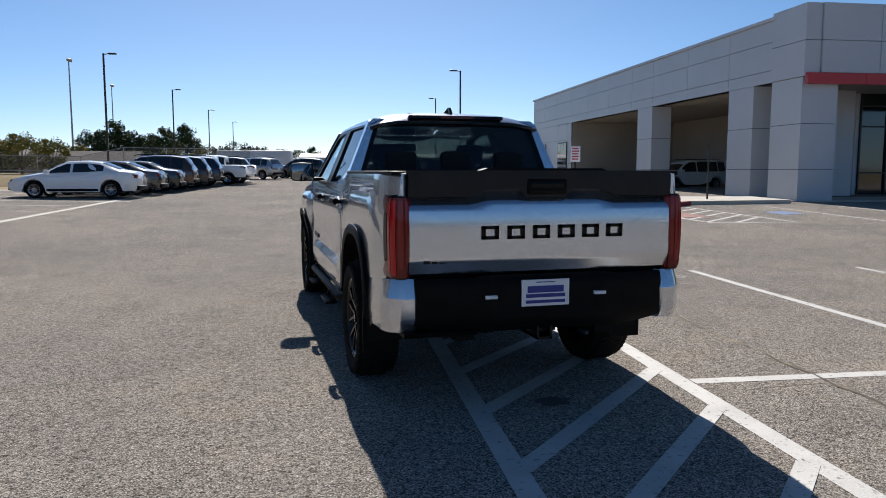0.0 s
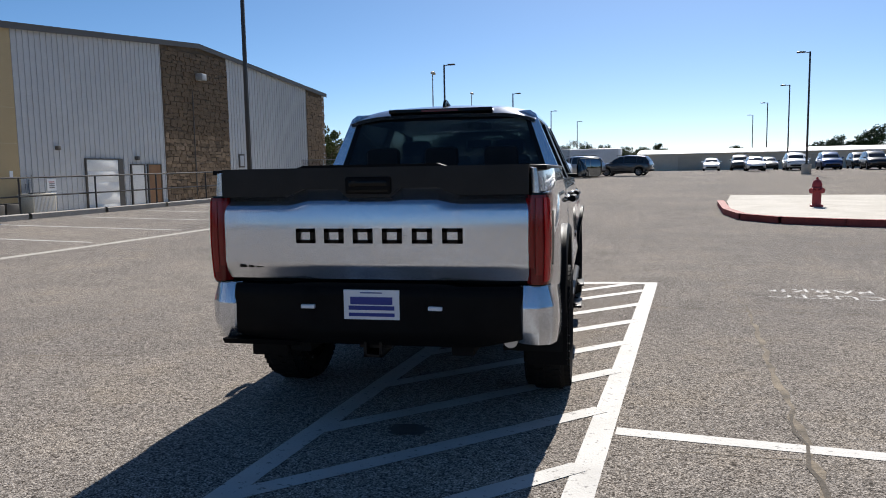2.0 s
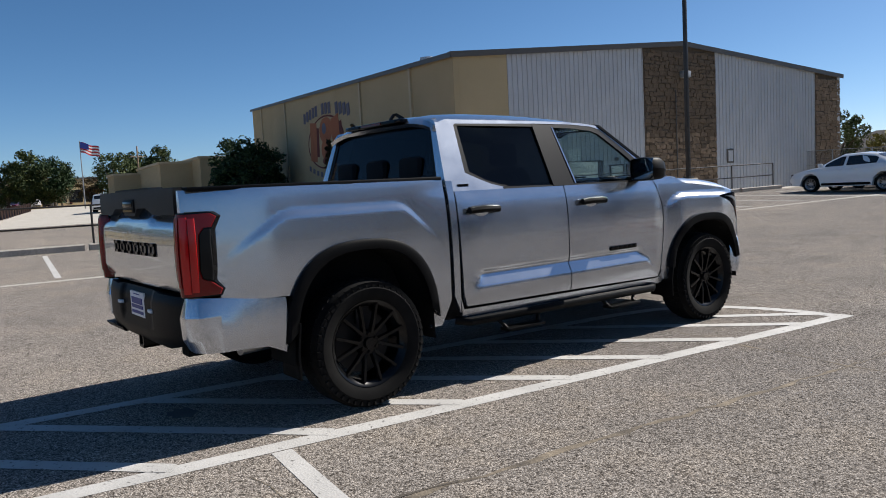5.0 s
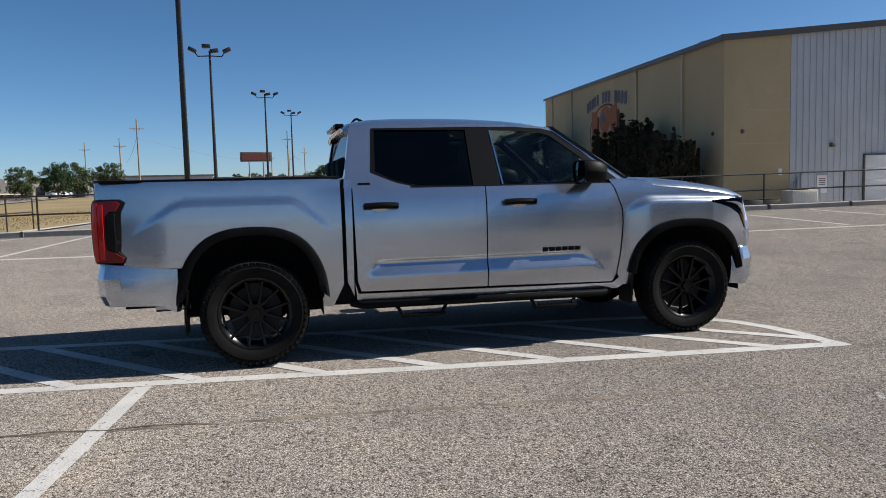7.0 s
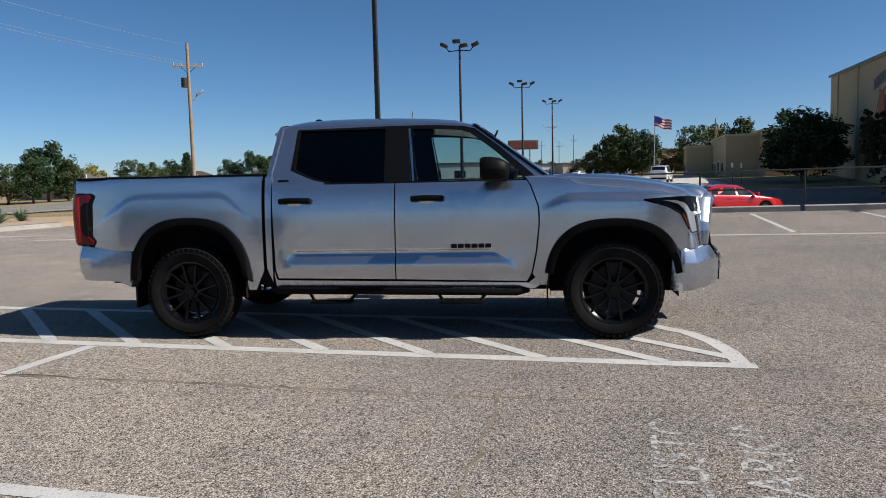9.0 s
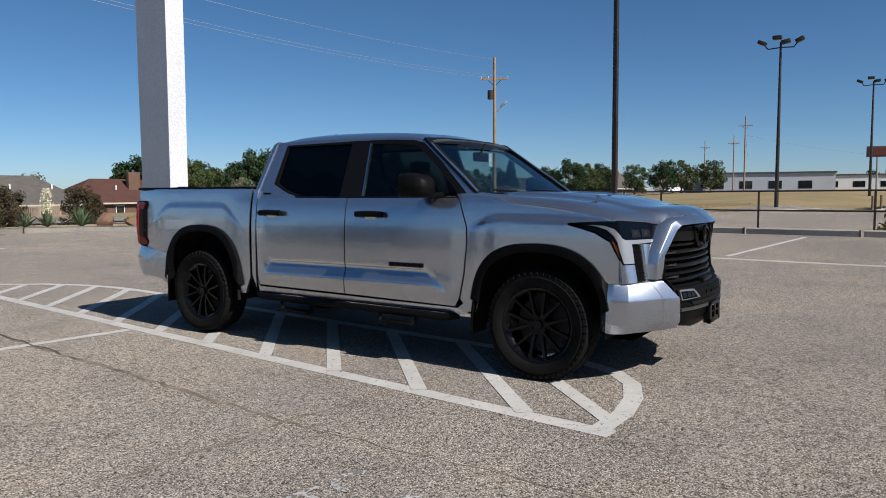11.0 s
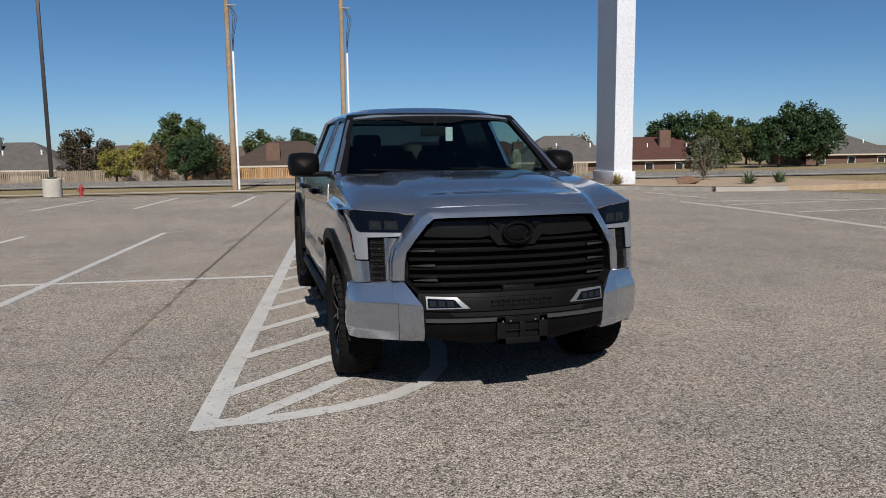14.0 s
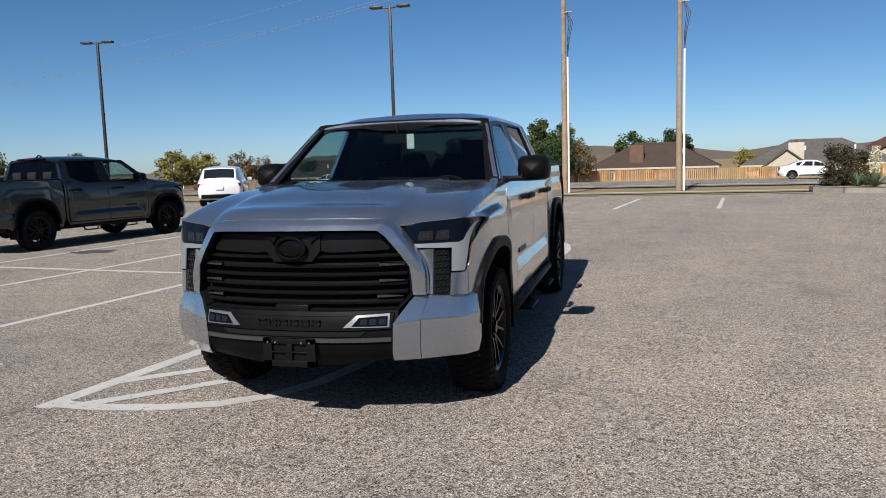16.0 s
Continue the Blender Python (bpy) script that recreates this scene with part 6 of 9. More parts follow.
def utility_pole(x, y, h, arm_turn, kind="arm"):
    z = ground(x, y)
    root = thing("utility_pole", "weathered timber utility pole", "utility pole", "utility poles", pose(x, y, z, 0, 0, arm_turn))
    bm = bmesh.new()
    cyl(bm, (0, 0, -0.3), (0, 0, h), 0.165, 0.11, 14)
    part("pole", bm, WOODPOLE, root)
    bm = bmesh.new()
    if kind != "plain":
        box(bm, -1.15, 1.15, -0.06, 0.06, h - 1.75, h - 1.63)
        part("crossarm", bm, WOODPOLE, root)
        for s in (-1, 1):
            bm = bmesh.new()
            cyl(bm, (s * 0.6, 0.07, h - 1.68), (0, 0.07, h - 2.25), 0.02, 0.02, 6)
            part("brace", bm, POLE, root)
        for xx in (-1.05, -0.5, 0.5, 1.05):
            bm = bmesh.new()
            cyl(bm, (xx, 0, h - 1.63), (xx, 0, h - 1.45), 0.05, 0.035, 8)
            part("insulator", bm, POLEGREY, root)
    else:
        bm.free()
    if kind == "transformer":
        bm = bmesh.new()
        cyl(bm, (-0.32, -0.1, h - 3.3), (-0.32, -0.1, h - 2.6), 0.24, 0.24, 16)
        part("transformer", bm, POLE, root)
        bm = bmesh.new()
        tube(bm, [(0, 0, h - 4.3), (0.35, 0, h - 4.2), (0.6, 0, h - 3.74)], 0.05, 6)
        part("lamp_bracket", bm, POLEGREY, root)
        bm = bmesh.new()
        box(bm, 0.45, 1.05, -0.12, 0.12, h - 3.75, h - 3.58, Matrix.Translation((0.75, 0, h - 3.65)) @ Matrix.Rotation(radians(-35), 4, "Y") @ Matrix.Translation((-0.75, 0, -h + 3.65)), 0.03)
        part("street_lamp", bm, POLEGREY, root)
    if kind == "riser":
        bm = bmesh.new()
        cyl(bm, (-0.27, 0.25, 0), (-0.27, 0.25, 7.3), 0.055, 0.055, 10)
        part("conduit", bm, WHITE, root, "white conduit beside the pole")
        for k, dx in enumerate((-0.05, 0.05, 0.0)):
            bm = bmesh.new()
            tube(bm, [(-0.27, 0.25, 7.3), (-0.30 + dx, 0.25, 8.1), (-0.45 + dx * 2, 0.2, 9.1), (-0.25 + dx, 0.1, 9.6), (0, 0.1, 9.8)], 0.018, 5)
            part("cable", bm, POLE, root)
        bm = bmesh.new()
        cyl(bm, (-0.5, 0.1, 9.7), (0, 0.1, 9.7), 0.04, 0.04, 6)
        part("bracket", bm, POLEGREY, root)
    return root


utility_pole(-46.7, -25.0, 12.2, 118, "transformer")
utility_pole(2.2, -34.9, 14.8, -7, "riser")
utility_pole(-3.8, -34.6, 14.8, -7, "riser")
for x, y, h in ((-130, -22, 13), (-185, -42, 13), (-160, -30, 12), (-150, 4, 12), (-230, 12, 13), (-240, 2, 12), (-250, 8, 12), (-120, 30, 9)):
    utility_pole(x, y, h, 100, "arm")


def wire(a, b, sag, r=0.012):
    a, b = Vector(a), Vector(b)
    pts = [a.lerp(b, i / 14) - Vector((0, 0, sag * 4 * (i / 14) * (1 - i / 14))) for i in range(15)]
    bm = bmesh.new()
    tube(bm, pts, r, 4)
    solid("overhead_wire", bm, WIRE, "thin bare overhead wire between timber poles", "wire", "overhead wires")


for dz, dy in ((10.6, -0.5), (10.6, 0.5), (12.0, 0)):
    wire((-46.7, -25.0 + dy, dz), (-3.8, -34.6 + dy * 0.6, dz + 2.2), 0.9)
    wire((-3.8, -34.6 + dy * 0.6, dz + 2.2), (2.2, -34.9 + dy * 0.6, dz + 2.2), 0.05)
    wire((2.2, -34.9 + dy * 0.6, dz + 2.2), (70, -52 + dy, dz - 0.6), 1.4)
for y0, y1, z in ((-22, -42, 11.5), (-22, 4, 11), (2, 12, 11)):
    wire((-130, y0, z), (-240, y1, z), 1.2, 0.03)


# ---- warehouse ----
def wall_quad(bm, p, q, z0, z1a, z1b, t):
    """An upright wall slab from p to q (u, v) with sloping top and thickness t to the left."""
    a, b = P(*p), P(*q)
    d = (b - a).normalized()
    n = Vector((-d.y, d.x, 0)) * t
    pts = [a, b, b + n, a + n]
    lo = [bm.verts.new((k.x, k.y, z0)) for k in pts]
    hi = [bm.verts.new((k.x, k.y, z)) for k, z in zip(pts, (z1a, z1b, z1b, z1a))]
    bm.faces.new(lo[::-1])
    bm.faces.new(hi)
    for i in range(4):
        bm.faces.new((lo[i], lo[(i + 1) % 4], hi[(i + 1) % 4], hi[i]))


WIDER = Matrix.Translation((2.4, -6.6, 1.43)) @ Matrix.Scale(1.18, 4) @ Matrix.Translation((-2.4, 6.6, -1.43))
FU = -25.0
roof_line = curve1([(14.63, 7.55), (30.2, 8.85), (45.6, 7.45)])
FAR_U = -74.9


def side_v(u):
    """The long wall's line and, below, its eave: it runs a little askew of the front, uphill."""
    return 14.63 - 0.102 * (u + 25)


def side_z(u):
    return 7.55 - 0.0619 * (u + 25)


SIDE_TURN = Matrix.Rotation(radians(-7) - math.atan(0.102), 4, "Z")


def side_box(bm, u, w2, out0, out1, z0, z1, tilt=0.0):
    """A block on the long wall, w2 wide, from out0 to out1 in front of it."""
    c = P(u, side_v(u), (z0 + z1) / 2)
    h = (z1 - z0) / 2
    box(bm, -w2 / 2, w2 / 2, -out1, -out0, -h, h, Matrix.Translation(c) @ SIDE_TURN @ Matrix.Rotation(tilt, 4, "Y"))


wh = thing("warehouse", "tall warehouse of tan stucco, grey metal and brown stone", "warehouse")


def uv_box(bm, u0, u1, v0, v1, z0, z1, bevel=0.0):
    m = Matrix.Rotation(radians(-7), 4, "Z")
    return box(bm, u0, u1, v0, v1, z0, z1, m, bevel)


def facade(name, v0, v1, material, off=0.0, n=1):
    bm = bmesh.new()
    vs = [v0 + (v1 - v0) * i / n for i in range(n + 1)]
    if v0 < 30.2 < v1:
        vs = sorted(vs + [30.2])
    for a, b in zip(vs, vs[1:]):
        wall_quad(bm, (FU + off, a), (FU + off, b), -0.6, roof_line(a), roof_line(b), 0.3)
    return part(name, bm, material, wh)


facade("tan_wall", 14.63, 17.75, TAN)
for v0, v1 in ((17.75, 27.05), (33.0, 42.8)):
    w = facade("metal_wall", v0, v1, METALWALL, -0.04)
    n = int((v1 - v0) / 0.305)
    for i in range(n + 1):
        v = v0 + 0.05 + i * (v1 - v0 - 0.1) / n
        bm = bmesh.new()
        uv_box(bm, FU - 0.05, FU - 0.002, v - 0.022, v + 0.022, -0.5, roof_line(v) - 0.1)
        part("rib", bm, METALWALL, w)
stone_rnd = random.Random(5)
stone_meshes = []
for k in range(12):
    bm = bmesh.new()
    pts = [(a + stone_rnd.uniform(-0.07, 0.07), b + stone_rnd.uniform(-0.09, 0.09)) for a, b in ((-0.47, -0.40), (-0.05, -0.47), (0.46, -0.42), (0.48, 0.30), (0.10, 0.45), (-0.45, 0.40))]
    lo = [bm.verts.new((0.0, a, b)) for a, b in pts]
    hi = [bm.verts.new((1.0 + stone_rnd.uniform(-0.3, 0.3), a * 0.90, b * 0.86)) for a, b in pts]
    bm.faces.new(hi)
    for i in range(6):
        bm.faces.new((lo[i], lo[(i + 1) % 6], hi[(i + 1) % 6], hi[i]))
    stone_meshes.append(mesh_of(bm, "stone", STONE, 20))
count = 0
for v0, v1 in ((27.05, 33.0), (42.8, 45.6)):
    w = facade("stone_wall", v0, v1, MORTAR, -0.03)
    rest = bmesh.new()
    z = -0.2
    row = 0
    while z < 8.6:
        h = stone_rnd.uniform(0.15, 0.29)
        v = v0 + stone_rnd.uniform(0.0, 0.12)
        while v < v1 - 0.1:
            wd = min(stone_rnd.uniform(0.20, 0.62), v1 - v)
            if z + h < roof_line(v + wd / 2) - 0.25:
                c = P(FU - 0.03, v + wd / 2, z + h / 2 + stone_rnd.uniform(-0.04, 0.04))
                m = Matrix.Translation(c) @ Matrix.Rotation(radians(-7), 4, "Z") @ Matrix.Rotation(stone_rnd.uniform(-0.10, 0.10), 4, "X") @ Matrix.Diagonal((stone_rnd.uniform(0.025, 0.07), wd * 1.04, h * 1.10, 1))
                if count < 300 and v1 < 40:
                    o = new("stone", stone_rnd.choice(stone_meshes))
                    o.parent = w
                    o.matrix_basis = m
                    count += 1
                else:
                    src = stone_rnd.choice(stone_meshes)
                    n0 = len(rest.verts)
                    vs = [rest.verts.new(m @ q.co) for q in src.vertices]
                    for f in src.polygons:
                        rest.faces.new([vs[i] for i in f.vertices])
            v += wd
        z += h * 0.93
    tagged(part("stonework", rest, STONE, w, "", 20), "", "", "", "stuff")
# side and back walls, roof, fascia
bm = bmesh.new()
wall_quad(bm, (-25.0, side_v(-25)), (FAR_U, side_v(FAR_U)), -0.6, side_z(-25), side_z(FAR_U), -0.3)
long_wall = part("tan_wall", bm, TAN, wh)
bm = bmesh.new()
wall_quad(bm, (FAR_U, side_v(FAR_U)), (FAR_U, 45.6), -0.6, side_z(FAR_U), side_z(FAR_U) - 0.1, -0.3)
wall_quad(bm, (FAR_U, 45.6), (-25.0, 45.6), -0.6, side_z(FAR_U) - 0.1, 7.45, -0.3)
part("rear_wall", bm, METALWALL, wh)
bm = bmesh.new()
rows = []
for u in (-24.85, FAR_U - 0.2):
    dz = side_z(u) - side_z(-25)
    rows.append([P(u, v, z + dz) for v, z in ((side_v(u) - 0.2, 7.59), (30.2, 8.93), (45.8, 7.5))])
grid_faces(bm, rows)
thicken(bm, 0.1)
part("roof", bm, FASCIA, wh)
bm = bmesh.new()
for a, b in ((14.43, 30.2), (30.2, 45.8)):
    rows = [[P(FU + du, v, roof_line(v) + dz) for du, dz in ((0.16, -0.16), (0.16, 0.12), (-0.1, 0.12))] for v in (a, b)]
    grid_faces(bm, rows)
rows = [[P(u, side_v(u) - du, side_z(u) + dz) for du, dz in ((0.2, -0.14), (0.2, 0.10), (0, 0.12))] for u in (-24.85, FAR_U - 0.2)]
grid_faces(bm, rows)
thicken(bm, 0.02)
part("fascia", bm, FASCIA, wh, "dark bronze roof edge")
for u in (-30.2, -38.6, -59.5, -69.9):
    bm = bmesh.new()
    side_box(bm, u, 0.24, -0.02, 0.12, -0.5, side_z(u) - 0.1)
    part("pilaster", bm, TANTRIM, wh)
for z in (2.9, 4.4):
    bm = bmesh.new()
    uv_box(bm, FU - 0.01, FU + 0.012, 15.1, 17.7, z, z + 0.03)
    part("wall_joint", bm, TANTRIM, wh)
for du, dv, z in ((0.0, 15.5, 3.45), (-1.2, side_v(-26.2) - 0.02, 3.45)):
    bm = bmesh.new()
    p = P(FU + du, dv, z)
    ball(bm, p, 0.10, 2)
    part("wall_spout", bm, FASCIA, wh)
bm = bmesh.new()
p = P(-32.6, 17.6)
cyl(bm, (p.x, p.y, 7.6), (p.x, p.y, 8.35), 0.42, 0.42, 18)
cyl(bm, (p.x, p.y, 8.35), (p.x, p.y, 8.5), 0.52, 0.52, 18)
cyl(bm, (p.x, p.y, 8.5), (p.x, p.y, 8.85), 0.46, 0.40, 18)
part("roof_vent", bm, PYLON_W, wh, "white roof ventilator")
# doors and fittings on the metal front
for v0, v1, z1, material, lab in ((21.42, 23.45, 2.28, WHITEDOOR, "white roll-up door"), (24.40, 25.28, 2.02, WHITEDOOR, "white door"), (25.62, 26.56, 2.04, BROWNDOOR, "brown door")):
    roll = z1 > 2.1
    for a, b, c, d in ((v0 - 0.07, v0, -0.4, z1 + 0.06), (v1, v1 + (0.34 if roll else 0.07), -0.4, z1 + 0.06), (v0, v1, z1, z1 + 0.06)):
        bm = bmesh.new()
        uv_box(bm, FU - 0.05, FU + 0.05, a, b, c, d)
        part("door_frame", bm, FASCIA, wh)
    bm = bmesh.new()
    uv_box(bm, FU - 0.03, FU + 0.02, v0, v1, -0.4, z1)
    dr = part("door", bm, material, wh, lab)
    if roll:
        for k in range(5):
            bm = bmesh.new()
            uv_box(bm, FU + 0.02, FU + 0.034, v0 + 0.01, v1 - 0.01, -0.38 + k * 0.53, 0.125 + k * 0.53, 0.004)
            part("panel", bm, material, dr)
    else:
        bm = bmesh.new()
        cyl(bm, P(FU + 0.02, v0 + 0.08, 0.75), P(FU + 0.09, v0 + 0.08, 0.75), 0.03, 0.03, 8)
        part("door_handle", bm, GREYMETAL, dr)
bm = bmesh.new()
tube(bm, [P(FU + 0.10, 29.48, 0.3), P(FU + 0.10, 29.48, 6.2)], 0.035, 8)
part("downpipe", bm, FASCIA, wh, "thin dark pipe down the stonework")
bm = bmesh.new()
uv_box(bm, FU - 0.02, FU + 0.03, 33.9, 34.5, 1.9, 2.75)
part("wall_panel", bm, FASCIA, wh)
bm = bmesh.new()
uv_box(bm, FU + 0.0, FU + 0.05, 34.0, 34.4, 2.0, 2.65)
part("wall_panel", bm, METALWALL, wh)
bm = bmesh.new()
uv_box(bm, FU, FU + 0.05, 33.0, 33.6, 0.1, 0.5)
part("louvre", bm, FASCIA, wh)
bm = bmesh.new()
p = P(FU + 0.25, 30.1, 7.05)
box(bm, -0.2, 0.25, -0.25, 0.25, -0.18, 0.2, Matrix.Translation(p), 0.04)
part("flood_light", bm, POLEGREY, wh)
for v, z in ((19.75, 2.78), (24.75, 2.38)):
    bm = bmesh.new()
    box(bm, -0.05, 0.14, -0.1, 0.1, -0.1, 0.1, Matrix.Translation(P(FU + 0.05, v, z)), 0.03)
    part("wall_lamp", bm, FASCIA, wh)
for v, z, w2, h2 in ((19.33, 1.15, 0.5, 0.54), (17.3, 1.62, 0.15, 0.3), (19.42, 0.72, 0.3, 0.2)):
    bm = bmesh.new()
    uv_box(bm, FU, FU + 0.03, v - w2 / 2, v + w2 / 2, z - h2 / 2, z + h2 / 2)
    sg = part("wall_sign", bm, WHITE, wh, "small white wall sign")
    if w2 > 0.4:
        for k in range(4):
            bm = bmesh.new()
            uv_box(bm, FU + 0.03, FU + 0.035, v - 0.15, v + 0.15, z - 0.16 + k * 0.085, z - 0.12 + k * 0.085)
            part("print_bar", bm, REDP if k == 3 else FASCIA, sg)
bm = bmesh.new()
for k in range(3):
    cyl(bm, P(FU + 0.06, 17.95 + k * 0.16, 0.0), P(FU + 0.06, 17.95 + k * 0.16, 1.2 + 0.2 * k), 0.035, 0.035, 8)
part("conduit", bm, POLEGREY, wh)
# mural: plain round painted panel with bars
mural = thing("mural", "faded round orange and maroon painted sign on the tan wall", "painted sign")


def on_wall(bm, u, z, w2, h2, tilt=0.0, d=0.01):
    side_box(bm, u, w2, d - 0.004, d + 0.004, z - h2 / 2, z + h2 / 2, tilt)


MUR_O = mottled("faded orange mural paint", (0.40, 0.15, 0.07), (0.34, 0.12, 0.06), 0.9, 1, 20, 0.1, 0.003)
MUR_R = mottled("faded maroon mural paint", (0.15, 0.045, 0.04), (0.12, 0.04, 0.035), 0.9, 1, 20, 0.1, 0.003)
MUR_G = mottled("grey lilac mural paint", (0.16, 0.15, 0.19), (0.13, 0.12, 0.15), 0.9, 1, 20, 0.1, 0.003)


def disc(rx, rz, material, d, name, cu, cz):
    bm = bmesh.new()
    bm.faces.new([bm.verts.new(P(cu + rx * math.cos(2 * math.pi * i / 36), side_v(cu + rx * math.cos(2 * math.pi * i / 36)) - d, cz + rz * math.sin(2 * math.pi * i / 36))) for i in range(36)])
    part(name, bm, material, mural)


MC = -47.4
disc(4.9, 1.98, MUR_R, 0.010, "ring", MC, 5.15)
disc(4.6, 1.85, TAN, 0.020, "ring_field", MC, 5.15)
for u, w2, h2, t in ((MC - 3.1, 1.9, 3.0, 0.10), (MC + 3.0, 1.9, 2.9, -0.14)):
    bm = bmesh.new()
    on_wall(bm, u, 5.35, w2, h2, t, 0.034)
    part("side_panel", bm, MUR_O, mural)
    bm = bmesh.new()
    on_wall(bm, u + 1.25, 5.25, 0.7, 2.2, t, 0.034)
    part("side_panel", bm, MUR_R, mural)
disc(1.75, 0.95, MUR_O, 0.060, "round_mark", MC + 0.5, 6.0)
disc(1.15, 0.80, MUR_O, 0.050, "round_mark", MC + 0.2, 4.6)
disc(0.55, 0.42, MUR_G, 0.072, "round_mark", MC + 0.1, 6.15)
disc(1.0, 0.30, MUR_R, 0.072, "round_mark", MC + 0.3, 3.75)
for i in range(14):
    if i in (5, 9):
        continue
    f = i / 13
    bm = bmesh.new()
    on_wall(bm, -52.9 + 11.6 * f, 7.25 + 0.55 * math.sin(math.pi * (0.1 + 0.9 * f)) - 0.35 * f, 0.66, 0.82, 0.10 - 0.2 * f, 0.03)
    part("print_bar", bm, MUR_G, mural)
for i in range(9):
    f = i / 8
    bm = bmesh.new()
    on_wall(bm, -52.0 + 8.8 * f, 3.35 - 0.62 * math.sin(math.pi * f), 0.62, 0.38, 0.25 - 0.5 * f, 0.03)
    part("print_bar", bm, MUR_G, mural)
# plant beside the wall: cooling unit and bins
ac = thing("cooling_unit", "beige outdoor cooling unit with louvred sides", "cooling unit", "", at(-29.0, 22.0, 0, 0.02))
bm = bmesh.new()
box(bm, -0.5, 0.5, -0.7, 0.7, 0, 1.05, None, 0.03)
part("cabinet", bm, WHITEWALL, ac)
for k in range(16):
    bm = bmesh.new()
    box(bm, 0.5, 0.515, -0.62 + k * 0.08, -0.58 + k * 0.08, 0.12, 0.95)
    part("slat", bm, PANELGREY, ac)
bm = bmesh.new()
cyl(bm, (0, 0, 1.05), (0, 0, 1.10), 0.4, 0.4, 20)
part("fan_grille", bm, MULLION, ac)
for v in (16.3, 17.2):
    cb = thing("cooling_unit", "low dark outdoor unit", "cooling unit", "", at(-29.0, v + 3.1, 0, 0.02))
    bm = bmesh.new()
    box(bm, -0.4, 0.4, -0.4, 0.4, 0, 0.62, None, 0.03)
    part("cabinet", bm, FASCIA, cb)
    bm = bmesh.new()
    box(bm, -0.36, 0.36, -0.36, 0.36, 0.62, 0.66)
    part("lid", bm, MULLION, cb)
# walk before the metal front
solid("pavement", sheet_uv(steps(-30.4, -18.4, 1.5), steps(19.1, 50, 1.5), ground, 0.02), CONCRETE, "raised concrete walk before the warehouse", "footpath", "", "structure")

# ---- tan annex ----
an = thing("annex_building", "low tan stucco annex with white doors", "building")
gz = ground(*P(-70, 12)[:2])
for u0, u1, v0, v1, h in ((-96, -80, 10.6, 30, 5.0), (-88, -76, 14.0, 30, 5.3), (-100, -94, 7.5, 20, 4.4)):
    bm = bmesh.new()
    uv_box(bm, u0, u1, v0, v1, gz - 0.6, gz + h)
    part("wall", bm, TAN, an)
    bm = bmesh.new()
    uv_box(bm, u0 - 0.15, u1 + 0.15, v0 - 0.15, v1, gz + h, gz + h + 0.25)
    part("roof_edge", bm, TANTRIM, an)
for u, w2, z0, z1, m_ in ((-93.2, 1.0, 0.1, 2.2, FASCIA), (-90, 1.2, 1.0, 2.4, WHITEDOOR), (-86.5, 1.9, 0.1, 2.5, WHITEDOOR), (-83, 0.9, 1.0, 2.2, FASCIA), (-97.5, 1.1, 0.1, 2.2, FASCIA)):
    bm = bmesh.new()
    vv = 10.55 if u > -94 else 7.45
    uv_box(bm, u - w2 / 2, u + w2 / 2, vv - 0.03, vv + 0.05, gz + z0, gz + z1)
    part("door_frame" if z0 < 0.5 else "window_frame", bm, m_, an)
    for s in (-0.24, 0.24):
        bm = bmesh.new()
        uv_box(bm, u + s * w2 - 0.18 * w2, u + s * w2 + 0.18 * w2, vv - 0.05, vv - 0.03, gz + max(z0, 0.9), gz + z1 - 0.15)
        part("pane", bm, GLASS_FAR, an)

# ---- showroom ----
SR = 7.95
sh = thing("showroom", "car showroom of pale grey panels with open bays and red band", "showroom")


def panel_grid(name, u0, u1, v0, v1, zs, axis_pts, face):
    """Cladding panels on a face, each a piece with open joints: face 'u' looks to -u, 'v' looks to -v."""
    for z0, z1 in zip(zs, zs[1:]):
        for a, b in zip(axis_pts, axis_pts[1:]):
            bm = bmesh.new()
            if face == "u":
                uv_box(bm, u0, u1, a + 0.012, b - 0.012, z0 + 0.012, z1 - 0.012)
            else:
                uv_box(bm, a + 0.012, b - 0.012, v0, v1, z0 + 0.012, z1 - 0.012)
            part("panel", bm, PANELGREY, sh)


base_z = 0.15
# dark backing of the upper wall
bm = bmesh.new()
uv_box(bm, 18.06, 18.6, 22.6, 61, 5.25, SR - 0.02)
uv_box(bm, 18.06, 60, 60.5, 61, 0.3, SR - 0.02)
uv_box(bm, 18.06, 18.6, 50, 61, 0.3, SR - 0.02)
part("core_wall", bm, PANELJOINT, sh)
panel_grid("upper", 18.0, 18.05, 0, 0, [5.22, 5.75, 6.95, 7.85], [22.8, 26.4, 30.6, 34.9, 38.0, 42.0, 46.0, 50.0, 54.0, 57.5, 61.0], "u")
panel_grid("end", 18.0, 18.05, 0, 0, [0.5, 2.0, 3.9, 5.22], [49.9, 50.9, 53.3, 56.6, 59.4, 61.0], "u")
bm = bmesh.new()
uv_box(bm, 17.9, 18.7, 22.6, 61.1, 7.85, 7.98)
part("coping", bm, PANELGREY, sh)
